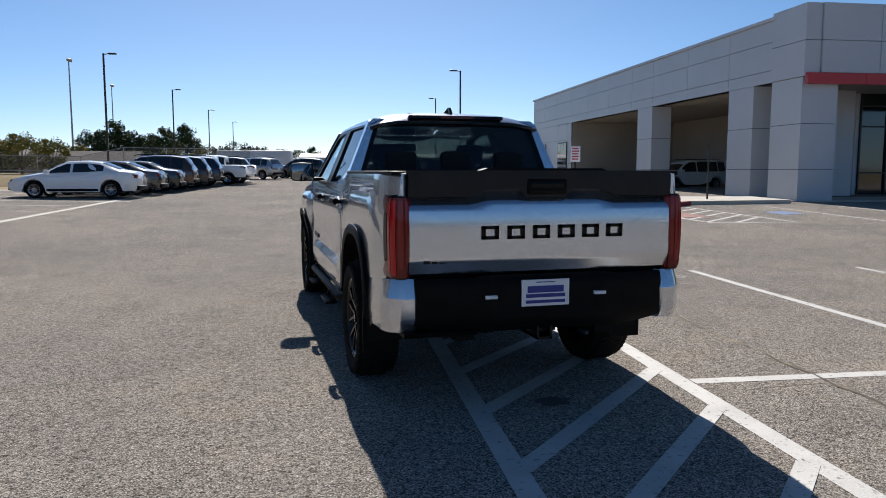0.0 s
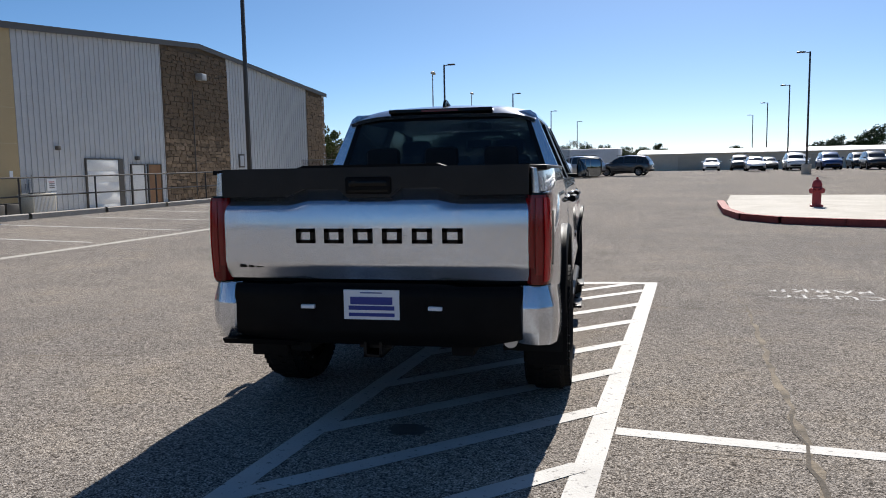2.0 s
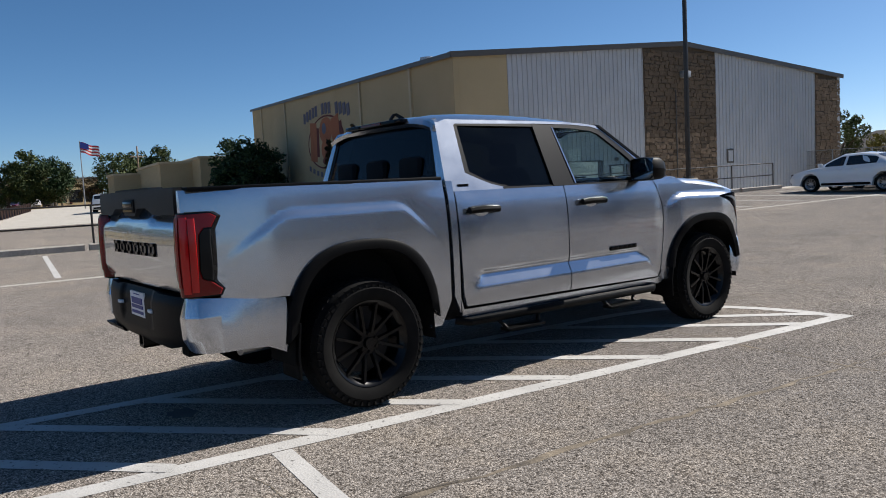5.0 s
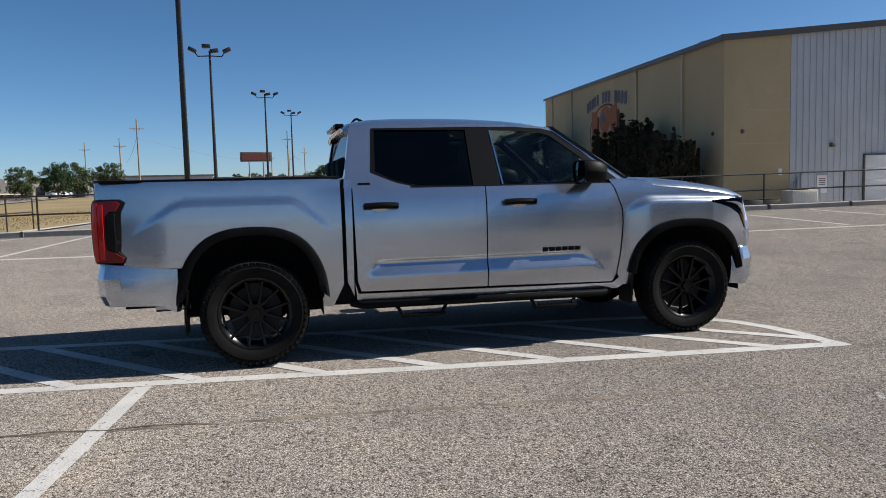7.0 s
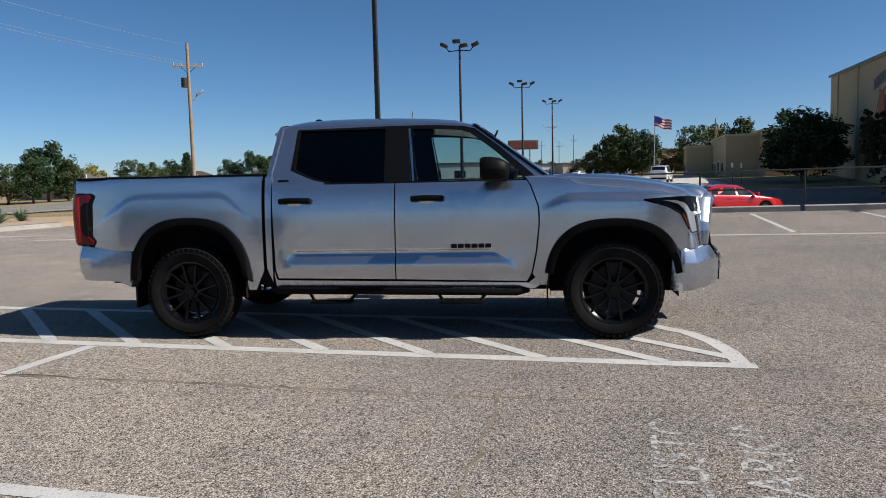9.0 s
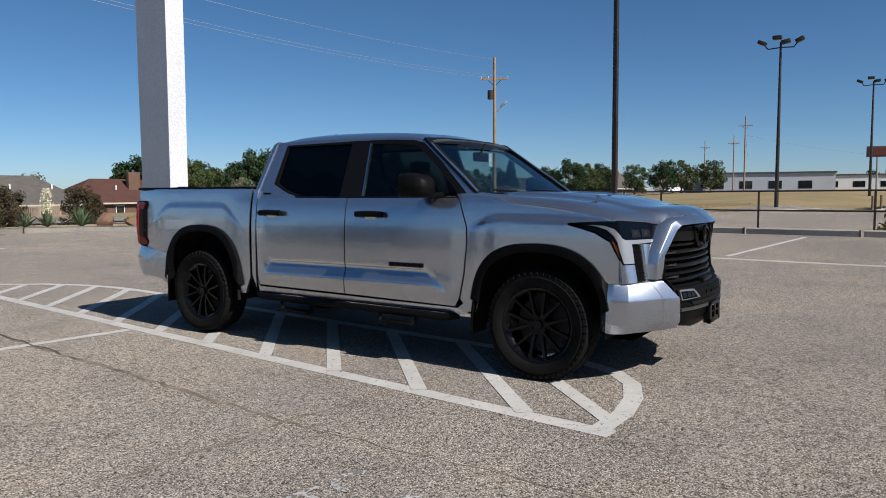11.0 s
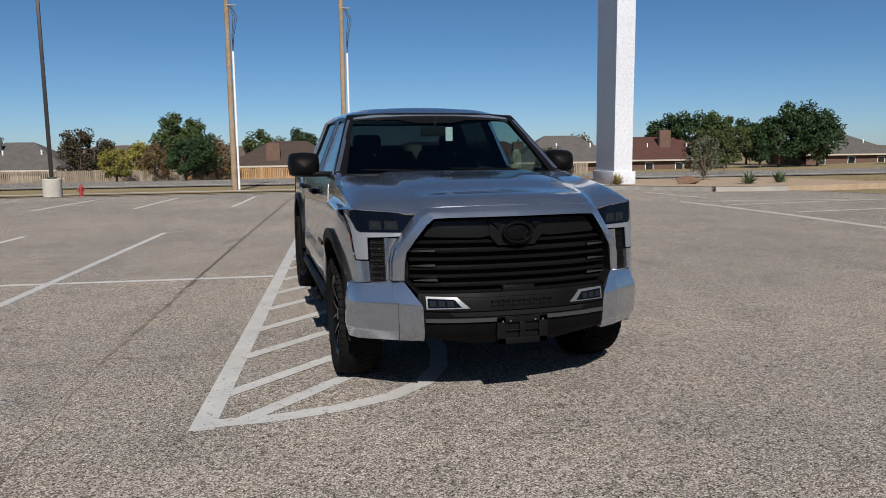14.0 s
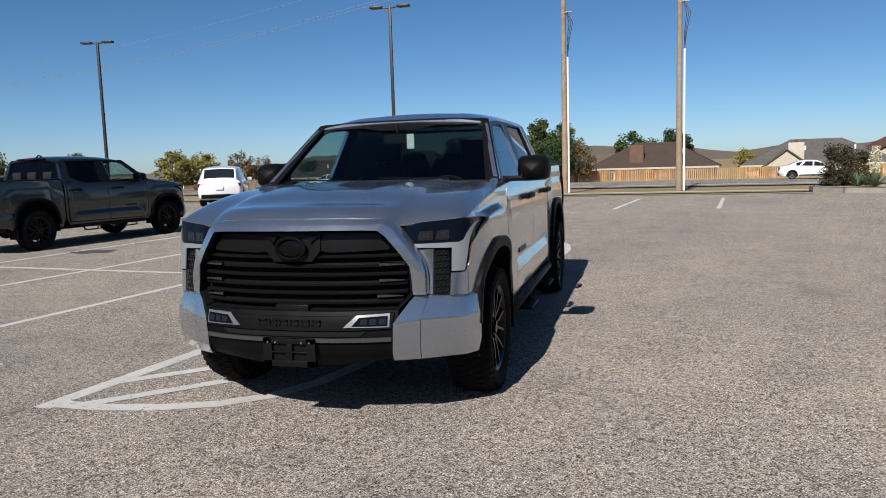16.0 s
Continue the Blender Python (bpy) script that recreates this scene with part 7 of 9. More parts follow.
for v0, v1 in ((50.9, 53.3), (56.8, 59.3)):
    bm = bmesh.new()
    uv_box(bm, 17.94, 18.02, v0, v1, 1.6, 3.75)
    f = part("window_frame", bm, MULLION, sh)
    for k in range(3):
        bm = bmesh.new()
        w3 = (v1 - v0) / 3
        uv_box(bm, 17.925, 17.945, v0 + k * w3 + 0.06, v0 + (k + 1) * w3 - 0.06, 1.7, 3.65)
        part("pane", bm, GLASS_FAR, sh)
# pillars with panel joints
for v0, v1, u1 in ((34.9, 37.0, 19.2), (24.2, 26.3, 19.4), (20.7, 22.8, 19.6)):
    for z0, z1 in ((0.2, 1.5), (1.5, 3.35), (3.35, 5.23)):
        bm = bmesh.new()
        uv_box(bm, 18.0, u1, v0, v1, z0 + 0.012, z1 - 0.012, 0.0)
        part("pillar_panel", bm, PANELGREY, sh)
    bm = bmesh.new()
    uv_box(bm, 18.03, u1 - 0.03, v0 + 0.03, v1 - 0.03, 0.1, 5.25)
    part("pillar_core", bm, PANELJOINT, sh)
# the corner block, a little higher
for z0, z1 in ((5.23, 6.65), (6.65, 8.12)):
    for a, b in ((20.5, 22.8),):
        bm = bmesh.new()
        uv_box(bm, 17.92, 18.6, a, b, z0 + 0.012, z1 - 0.012)
        part("panel", bm, PANELGREY, sh)
    for k in range(9):
        bm = bmesh.new()
        uv_box(bm, 18.62 + k * 2.6, 21.2 + k * 2.6, 20.42, 20.6, z0 + (0.012 if z0 > 5.3 else 0.15), z1 - 0.012)
        part("panel", bm, PANELGREY, sh)
for k in range(9):
    bm = bmesh.new()
    uv_box(bm, 18.0 + k * 2.6, 20.58 + k * 2.6, 20.36, 20.55, 4.92, 5.36)
    part("red_band", bm, REDBAND, sh, "bright red fascia band")
bm = bmesh.new()
uv_box(bm, 18.05, 42, 20.62, 60.9, SR - 0.35, SR - 0.1)
uv_box(bm, 18.1, 42, 20.6, 22.4, 5.3, 8.05)
part("roof", bm, PANELJOINT, sh)
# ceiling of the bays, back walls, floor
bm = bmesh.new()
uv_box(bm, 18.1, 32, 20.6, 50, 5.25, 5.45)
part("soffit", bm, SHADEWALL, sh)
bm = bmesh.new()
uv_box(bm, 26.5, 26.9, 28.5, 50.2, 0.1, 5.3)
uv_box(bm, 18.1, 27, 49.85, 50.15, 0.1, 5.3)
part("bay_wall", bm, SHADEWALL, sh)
bm = bmesh.new()
uv_box(bm, 26.3, 26.5, 30.2, 31.2, 0.3, 2.4)
uv_box(bm, 26.3, 26.5, 33.5, 34.2, 1.2, 3.0)
uv_box(bm, 26.3, 26.5, 39.8, 40.6, 0.3, 2.4)
part("bay_door", bm, GLASS_FAR, sh)
bm = bmesh.new()
uv_box(bm, 16.8, 60, 20.4, 62, 0.0, 0.22)
part("floor_slab", bm, CONCRETE, sh)
# glazed front set back
bm = bmesh.new()
uv_box(bm, 25.2, 60, 26.6, 26.7, 0.25, 5.25)
gf = part("glazing", bm, GLASS_FAR, sh, "tall dark shop glazing")
for k in range(14):
    bm = bmesh.new()
    uv_box(bm, 25.2 + k * 1.5, 25.27 + k * 1.5, 26.5, 26.62, 0.25, 5.25)
    part("mullion", bm, MULLION, gf)
for z in (1.3, 3.6, 4.6):
    bm = bmesh.new()
    uv_box(bm, 25.2, 46, 26.48, 26.6, z, z + 0.07)
    part("transom", bm, MULLION, gf)
bm = bmesh.new()
uv_box(bm, 25.0, 25.3, 26.6, 29, 0.2, 5.25)
uv_box(bm, 22.8, 24.0, 25.4, 26.6, 0.2, 5.25)
part("inner_column", bm, PANELGREY, sh)
bm = bmesh.new()
uv_box(bm, 42, 60, 27, 61, 0.2, SR - 0.1)
part("rear_block", bm, PANELGREY, sh)

# ---- kerbed walk with hydrant ----
def slab(poly, h, material, label, name="pavement", fn=lot, low=-0.05):
    bm = bmesh.new()
    a, b = [], []
    for u, v in poly:
        p = P(u, v)
        z = fn(p.x, p.y)
        a.append(bm.verts.new((p.x, p.y, z + low)))
        b.append(bm.verts.new((p.x, p.y, z + h)))
    bm.faces.new(b)
    n = len(poly)
    for i in range(n):
        bm.faces.new((a[i], a[(i + 1) % n], b[(i + 1) % n], b[i]))
    return solid(name, bm, material, label, "footpath", "", "structure", None, 0)


walk_poly = [(3.3, 22.6), (3.0, 18.5), (2.95, 15.0), (3.25, 13.2), (4.0, 12.3), (5.2, 11.75), (6.6, 11.35), (6.65, 12.4), (7.0, 15.6), (9.8, 16.6), (12.3, 18.8), (16.9, 19.4), (16.9, 22.2), (12, 22.4)]
slab(walk_poly, 0.15, CONCRETE, "pale concrete walk with a red painted kerb")
kerb_run([(2.9, 19.0), (2.93, 15.0), (3.22, 13.18), (3.98, 12.24), (5.2, 11.69), (6.65, 11.28)], -0.16, 0.165, KERB_RED, "faded red painted kerb", piece=1.6)
kerb_run([(7.0, 15.5), (9.8, 16.5), (12.2, 18.7)], -0.16, 0.165, KERB_RED, "faded red painted kerb", piece=1.6)
for (u0, v0), (u1, v1), n in (((4.05, 12.13), (6.2, 11.35), 11), ((7.4, 15.55), (9.6, 16.35), 8)):
    for i in range(n):
        if i in (4, 7):
            continue
        t = (i + 0.5) / n
        p = P(u0 + (u1 - u0) * t, v0 + (v1 - v0) * t)
        bm = bmesh.new()
        ang = math.atan2(v1 - v0, u1 - u0) - radians(7)
        box(bm, -0.05, 0.05, -0.004, 0.004, 0.045, 0.12, Matrix.Translation((p.x, p.y, lot(p.x, p.y))) @ Matrix.Rotation(ang, 4, "Z") @ Matrix.Translation((0, -0.035, 0)))
        solid("kerb_lettering", bm, LINE_OLD, "faded white stencilled mark on a red kerb", "road marking", "kerb stencils", "structure")
slab([(6.9, 12.6), (7.1, 15.2), (10.0, 16.2), (10.2, 13.2)], 0.005, RED_FADE, "faded red fire-lane paint", "road_marking", low=0.001)
hc = thing("road_marking", "white striped access aisle beside the showroom", "road marking", "", None, "structure")
strip([(9.75, 15.9), (9.05, 12.6), (9.1, 11.2), (11.55, 11.1), (11.6, 17.6)], 0.11, LINE, parent=hc, name="edge_line")
for k in range(7):
    v0 = 10.45 + k * 0.95
    s0 = (11.15 - v0) / 2.5 if v0 < 11.15 else 0.0
    u0 = 9.1 + 2.5 * max(0.0, s0)
    strip([(u0, max(v0, 11.15)), (11.55, v0 + 2.5)], 0.11, LINE, parent=hc, name="stripe", z=0.004)
slab([(12.85, 13.7), (12.95, 15.0), (13.95, 15.4), (13.85, 14.0)], 0.004, BLUE_FADE, "faded blue painted square", "road_marking", low=0.001)
for k in range(4):
    strip([(14.3 + k * 2.9, 11.0), (14.8 + k * 2.9, 18.0)], 0.11, LINE)


def hydrant(m, s):
    root = thing("fire_hydrant", "weathered red fire hydrant", "hydrant", "hydrants", m @ Matrix.Scale(s, 4))
    bm = bmesh.new()
    prof = [(0.16, 0.0), (0.16, 0.05), (0.11, 0.06), (0.11, 0.45), (0.145, 0.46), (0.145, 0.50), (0.12, 0.51), (0.12, 0.58), (0.10, 0.66), (0.05, 0.71), (0.03, 0.72), (0.03, 0.77), (0.0, 0.77)]
    grid_faces(bm, [[(r * math.cos(2 * math.pi * i / 18), r * math.sin(2 * math.pi * i / 18), z) for r, z in prof] for i in range(19)])
    part("barrel", bm, HYDRANT, root)
    for d in ((1, 0), (-1, 0), (0, -1)):
        bm = bmesh.new()
        cyl(bm, (0, 0, 0.42), (d[0] * 0.17, d[1] * 0.17, 0.42), 0.055, 0.055, 12)
        cyl(bm, (d[0] * 0.16, d[1] * 0.16, 0.42), (d[0] * 0.20, d[1] * 0.20, 0.42), 0.07, 0.07, 8)
        part("outlet_cap", bm, HYDRANT, root)


p = P(5.2, 16.0)
hydrant(pose(p.x, p.y, lot(p.x, p.y) + 0.15, 0, 0, 30), 1.05)
p = P(11.6, -26.0)
hydrant(pose(p.x, p.y, ground(p.x, p.y) - 0.03, 0, 0, 10), 0.72)


def sign_post(u, v, h, w2, h2, z, label, fn=lot, dz=0.15, turn=0.0):
    p = P(u, v)
    root = thing("sign_post", label, "sign", "", pose(p.x, p.y, fn(p.x, p.y) + dz, 0, 0, turn - 7))
    bm = bmesh.new()
    box(bm, -0.03, 0.03, -0.02, 0.02, -0.1, h)
    part("post", bm, POLE, root)
    if w2:
        bm = bmesh.new()
        box(bm, -w2 / 2, w2 / 2, -0.032, -0.022, z - h2 / 2, z + h2 / 2, None, 0.003)
        pl = part("sign_plate", bm, WHITE, root, "white sign plate with red print bars")
        for k in range(5):
            bm = bmesh.new()
            box(bm, -w2 * 0.36, w2 * (0.36 if k % 2 else 0.28), -0.037, -0.031, z - h2 * 0.36 + k * h2 * 0.17, z - h2 * 0.36 + k * h2 * 0.17 + h2 * 0.08)
            part("print_bar", bm, REDP, pl)


sign_post(7.8, 18.6, 2.0, 0.36, 0.55, 1.72, "white parking sign on a dark post")
sign_post(13.8, 20.2, 2.2, 0, 0, 0, "slim dark steel post on the walk")
for u, v in ((-74.5, 12.0), (-76.5, 12.2), (-71, 12.4)):
    sign_post(u, v, 2.0, 0.32, 0.45, 1.7, "small white sign by the annex", ground, 0.0, 20)

for big in (wh, mural, an):
    big.matrix_basis = WIDER @ big.matrix_basis

# ---- vehicles ----
CAR_WHEEL = wheel_meshes(0.335, 0.22, 0.225, 5, RIMGREY, False)
SUV_WHEEL = wheel_meshes(0.37, 0.235, 0.24, 5, RIMGREY, False)
OLD_WHEEL = wheel_meshes(0.38, 0.24, 0.21, 6, CHROME, False)
WHITEPAINT = paint("white car paint", (0.72, 0.73, 0.74), 0.0, 0.3, False)
SHAPES = {
    # stations: y, floor z, belt z, half width at belt, roof z, half width at roof
    "sedan": dict(L=[(-2.42, 0.42, 0.78, 0.66, 0.80, 0.5), (-2.30, 0.28, 0.98, 0.84, 1.02, 0.62), (-1.75, 0.24, 1.04, 0.90, 1.10, 0.66), (-1.0, 0.22, 1.02, 0.91, 1.40, 0.60), (-0.45, 0.22, 0.99, 0.92, 1.455, 0.60), (0.25, 0.22, 0.97, 0.92, 1.43, 0.60), (0.62, 0.22, 0.96, 0.92, 1.28, 0.62), (1.15, 0.22, 0.94, 0.91, 1.00, 0.70), (1.75, 0.24, 0.86, 0.88, 0.90, 0.66), (2.25, 0.26, 0.74, 0.80, 0.76, 0.6), (2.45, 0.40, 0.60, 0.66, 0.61, 0.5)], axles=(-1.42, 1.42), w=CAR_WHEEL, r=0.335, x=0.80, glass=(2, 7)),
    "suv": dict(L=[(-2.30, 0.48, 0.95, 0.80, 0.99, 0.66), (-2.22, 0.36, 1.08, 0.90, 1.20, 0.70), (-1.85, 0.30, 1.10, 0.92, 1.66, 0.66), (-1.2, 0.28, 1.09, 0.93, 1.74, 0.66), (-0.4, 0.28, 1.08, 0.93, 1.75, 0.66), (0.3, 0.28, 1.07, 0.93, 1.70, 0.66), (0.70, 0.28, 1.06, 0.93, 1.50, 0.68), (1.20, 0.28, 1.06, 0.92, 1.14, 0.74), (1.8, 0.30, 0.98, 0.90, 1.04, 0.70), (2.2, 0.34, 0.86, 0.84, 0.90, 0.62), (2.32, 0.46, 0.70, 0.74, 0.72, 0.55)], axles=(-1.38, 1.42), w=SUV_WHEEL, r=0.37, x=0.81, glass=(1, 7)),
    "wagon": dict(L=[(-2.62, 0.48, 1.00, 0.86, 1.05, 0.74), (-2.55, 0.36, 1.12, 0.96, 1.30, 0.76), (-2.35, 0.32, 1.14, 0.98, 1.84, 0.74), (-1.2, 0.30, 1.13, 0.99, 1.90, 0.74), (-0.3, 0.30, 1.12, 0.99, 1.90, 0.74), (0.5, 0.30, 1.12, 0.99, 1.84, 0.74), (0.80, 0.30, 1.12, 0.98, 1.66, 0.76), (1.28, 0.30, 1.12, 0.97, 1.22, 0.80), (2.0, 0.32, 1.08, 0.96, 1.14, 0.78), (2.5, 0.36, 1.0, 0.92, 1.06, 0.74), (2.64, 0.46, 0.80, 0.84, 0.82, 0.66)], axles=(-1.55, 1.55), w=SUV_WHEEL, r=0.39, x=0.86, glass=(1, 7)),
    "cab": dict(L=[(-2.85, 0.52, 0.98, 0.94, 1.00, 0.90), (-2.75, 0.46, 1.20, 0.97, 1.21, 0.92), (-1.02, 0.42, 1.22, 0.98, 1.23, 0.92), (-0.98, 0.42, 1.22, 0.98, 1.80, 0.70), (-0.3, 0.40, 1.22, 0.98, 1.86, 0.70), (0.45, 0.40, 1.20, 0.98, 1.82, 0.70), (0.72, 0.40, 1.20, 0.97, 1.64, 0.72), (1.20, 0.40, 1.18, 0.96, 1.26, 0.78), (2.0, 0.44, 1.10, 0.95, 1.17, 0.76), (2.6, 0.46, 1.02, 0.90, 1.08, 0.70), (2.75, 0.54, 0.80, 0.82, 0.82, 0.64)], axles=(-1.75, 1.75), w=OLD_WHEEL, r=0.39, x=0.86, glass=(2, 7)),
}
made_cars = {}


def car(kind, coat, m, label, group="parked cars", cat="car", lower=None):
    key = (kind, coat.name)
    if key in made_cars:
        ob = copy_thing(made_cars[key], m)
        return tagged(ob, label, cat, group)
    S = SHAPES[kind]
    names = {"sedan": "car", "suv": "suv", "wagon": "suv", "cab": "pickup_truck"}
    root = thing(names[kind], label, cat, group, m)
    made_cars[key] = root
    st = S["L"]
    g0, g1 = S["glass"]
    r, (ya, yb) = S["r"], S["axles"]
    # fine stations for round wheel arches
    ys = sorted(set([s[0] for s in st] + [ax + k * 0.09 for ax in (ya, yb) for k in range(-5, 6)]))

    def interp(y):
        for a, b in zip(st, st[1:]):
            if y <= b[0]:
                t = (y - a[0]) / (b[0] - a[0])
                return [a[i] + (b[i] - a[i]) * t for i in range(1, 6)]
        return list(st[-1][1:])
    rows = []
    for y in ys:
        fl, belt, w, roof, wr = interp(y)
        low = fl
        for ax in (ya, yb):
            d = (r + 0.07) ** 2 - (y - ax) ** 2
            if d > 0:
                low = max(low, r + math.sqrt(d) - 0.02)
        bulge = 0.025 if any(abs(y - ax) < r + 0.15 for ax in (ya, yb)) else 0.0
        mid = (low + belt) / 2
        rows.append([(0.0, y, fl), (w * 0.80, y, low), (w * 0.97 + bulge, y, low + 0.02), (w * 1.0 + bulge, y, mid), (w * 1.0, y, belt - 0.16 * min(1, belt - low)), (w * 0.965, y, belt), (wr + 0.02, y, roof - 0.03), (wr * 0.75, y, roof + 0.012), (0.0, y, roof + 0.03)])
    body = bmesh.new()
    grid_faces(body, rows)
    grid_faces(body, [[(-x, y, z) for x, y, z in row] for row in rows])
    for end in (rows[0], rows[-1]):
        ring = [body.verts.new(p) for p in end] + [body.verts.new((-x, y, z)) for x, y, z in end[-2:0:-1]]
        body.faces.new(ring)
    bmesh.ops.remove_doubles(body, verts=body.verts, dist=1e-4)
    part("body", body, coat, root, "", 50)
    # side glass, screens
    gy0, gy1 = st[g0][0], st[g1][0]
    top_y = [s for s in st if s[3 + 1] > s[2] + 0.25]
    ta, tb = top_y[0][0], top_y[-1][0]

    def sideglass(y0, y1, s):
        bm = bmesh.new()
        rws = []
        for i in range(9):
            y = y0 + (y1 - y0) * i / 8
            fl, belt, w, roof, wr = interp(y)
            lo_z, hi_z = belt + 0.03, max(belt + 0.05, roof - 0.09)
            def xat(z):
                t = (z - belt) / max(0.05, (roof - 0.03 - belt))
                return w * 0.965 + (wr + 0.02 - w * 0.965) * t
            rws.append([(s * (xat(z) + 0.006), y, z) for z in (lo_z, (lo_z + hi_z) / 2, hi_z)])
        grid_faces(bm, rws)
        return bm
    span = [(ta - 0.25 * (kind == "sedan") + (0.1 if kind != "cab" else 0.08), -0.02), (0.08, tb + 0.22)]
    if kind in ("suv", "wagon"):
        span = [(ta + 0.08, ta + 0.62), (ta + 0.70, -0.12), (-0.02, tb + 0.22)]
        span[1] = (ta + 0.70, -0.12)
    for s in (1, -1):
        for y0, y1 in span:
            part("side_window", sideglass(y0, y1, s), GLASS_FAR, root)
    for (a, b), nm in (((tb + 0.04, gy1 - 0.02), "windscreen"), ((ta - 0.04, gy0 + 0.03 if kind != "cab" else ta - 0.03), "rear_window")):
        bm = bmesh.new()
        rws = []
        for i in range(5):
            y = a + (b - a) * i / 4
            fl, belt, w, roof, wr = interp(y)
            off = 0.012
            rws.append([(x * wr * 0.92, y + (off if nm == "windscreen" else -off) * 0.7, roof + 0.022 - 0.03 * x * x + off * 0.8) for x in (-1, -0.6, 0, 0.6, 1)])
        grid_faces(bm, rws)
        part(nm, bm, GLASS_FAR, root)
    # lamps, bumpers, plate, sill
    fl0, belt0, w0, rf0, _ = interp(st[1][0])
    fl1, belt1, w1, rf1, _ = interp(st[-2][0])
    for s in (1, -1):
        bm = bmesh.new()
        box(bm, min(s * w0 * 0.62, s * w0 * 1.0), max(s * w0 * 0.62, s * w0 * 1.0), st[0][0] - 0.0 + 0.02, st[1][0] + 0.28, belt0 - 0.20, belt0 - 0.05, None, 0.02)
        part("tail_lamp", bm, LENS_RED, root)
        bm = bmesh.new()
        box(bm, min(s * w1 * 0.62, s * w1 * 0.99), max(s * w1 * 0.62, s * w1 * 0.99), st[-2][0] - 0.25, st[-2][0] + 0.05, belt1 - 0.12, belt1 - 0.0, None, 0.02)
        part("headlamp", bm, LENS_CLEAR, root)
        bm = bmesh.new()
        ym = tb + 0.30
        wm = interp(ym)[2]
        box(bm, min(s * wm, s * (wm + 0.2)), max(s * wm, s * (wm + 0.2)), ym - 0.06, ym + 0.05, interp(ym)[1] + 0.02, interp(ym)[1] + 0.17, None, 0.03)
        part("side_mirror", bm, coat, root)
        bm = bmesh.new()
        box(bm, min(s * 0.80, s * 0.925), max(s * 0.80, s * 0.925), ya + r + 0.12, yb - r - 0.12, fl0 * 0.6 + 0.10, fl0 * 0.6 + 0.20, None, 0.02)
        part("sill", bm, BLACKPL, root)
        for k, yh in enumerate((ta + 0.55, 0.12)):
            bm = bmesh.new()
            fl, belt, w, roof, wr = interp(yh)
            box(bm, min(s * w * 0.99, s * (w + 0.03)), max(s * w * 0.99, s * (w + 0.03)), yh, yh + 0.2, belt - 0.14, belt - 0.11, None, 0.008)
            part("door_handle", bm, coat, root)
    bm = bmesh.new()
    box(bm, -w0 * 0.85, w0 * 0.85, st[0][0] - 0.04, st[1][0] + 0.05, fl0 + 0.02, fl0 + 0.20, None, 0.03)
    part("rear_bumper", bm, BLACKPL, root)
    bm = bmesh.new()
    box(bm, -w1 * 0.75, w1 * 0.75, st[-1][0] - 0.06, st[-1][0] + 0.03, fl1 + 0.06, fl1 + 0.24, None, 0.03)
    part("front_bumper", bm, GRILLE, root)
    bm = bmesh.new()
    zp = 0.84 if kind in ("suv", "wagon") else (0.80 if kind == "sedan" else 0.62)
    box(bm, -0.16, 0.16, st[0][0] - 0.055, st[0][0] - 0.04, zp - 0.08, zp + 0.08)
    part("number_plate", bm, WHITE, root)
    bm = bmesh.new()
    box(bm, -0.80, 0.80, ya - 0.4, yb + 0.4, 0.22, 0.5)
    for ax in (ya, yb):
        box(bm, -0.7, 0.7, ax - r - 0.05, ax + r + 0.05, 0.3, r * 2)
    part("underbody", bm, DARK, root)
    if kind in ("suv", "wagon"):
        for s in (1, -1):
            bm = bmesh.new()
            tube(bm, [(s * 0.60, ta + 0.3, st[4][4] + 0.0), (s * 0.60, ta + 0.4, st[4][4] + 0.05), (s * 0.60, tb - 0.25, st[4][4] + 0.04), (s * 0.60, tb - 0.1, st[4][4] - 0.02)], 0.018, 6)
            part("roof_rail", bm, BLACKPL, root)
    put_wheels(root, S["w"], [(s * S["x"], y, r, 0) for s in (1, -1) for y in (ya, yb)])
    return root


PAINTS = {n: paint(n + " car paint", c, mt, 0.28, False) for n, c, mt in (("silver", (0.45, 0.46, 0.48), 0.7), ("charcoal", (0.035, 0.037, 0.04), 0.5), ("black", (0.010, 0.010, 0.011), 0.2), ("navy", (0.012, 0.02, 0.05), 0.4), ("maroon", (0.10, 0.012, 0.018), 0.4), ("red", (0.50, 0.006, 0.008), 0.1), ("teal", (0.012, 0.020, 0.028), 0.4), ("grey", (0.055, 0.057, 0.06), 0.5), ("blue", (0.03, 0.07, 0.20), 0.4), ("brown", (0.06, 0.035, 0.03), 0.4), ("champagne", (0.48, 0.44, 0.36), 0.5))}
DARKTRUCK = paint("dark grey green truck paint", (0.009, 0.010, 0.010), 0.25, 0.30)
pk = pickup("dark grey crew-cab pickup parked in a bay", DARKTRUCK, at(11.62, -6.45, 180, 0.0, lot), "parked pickups")

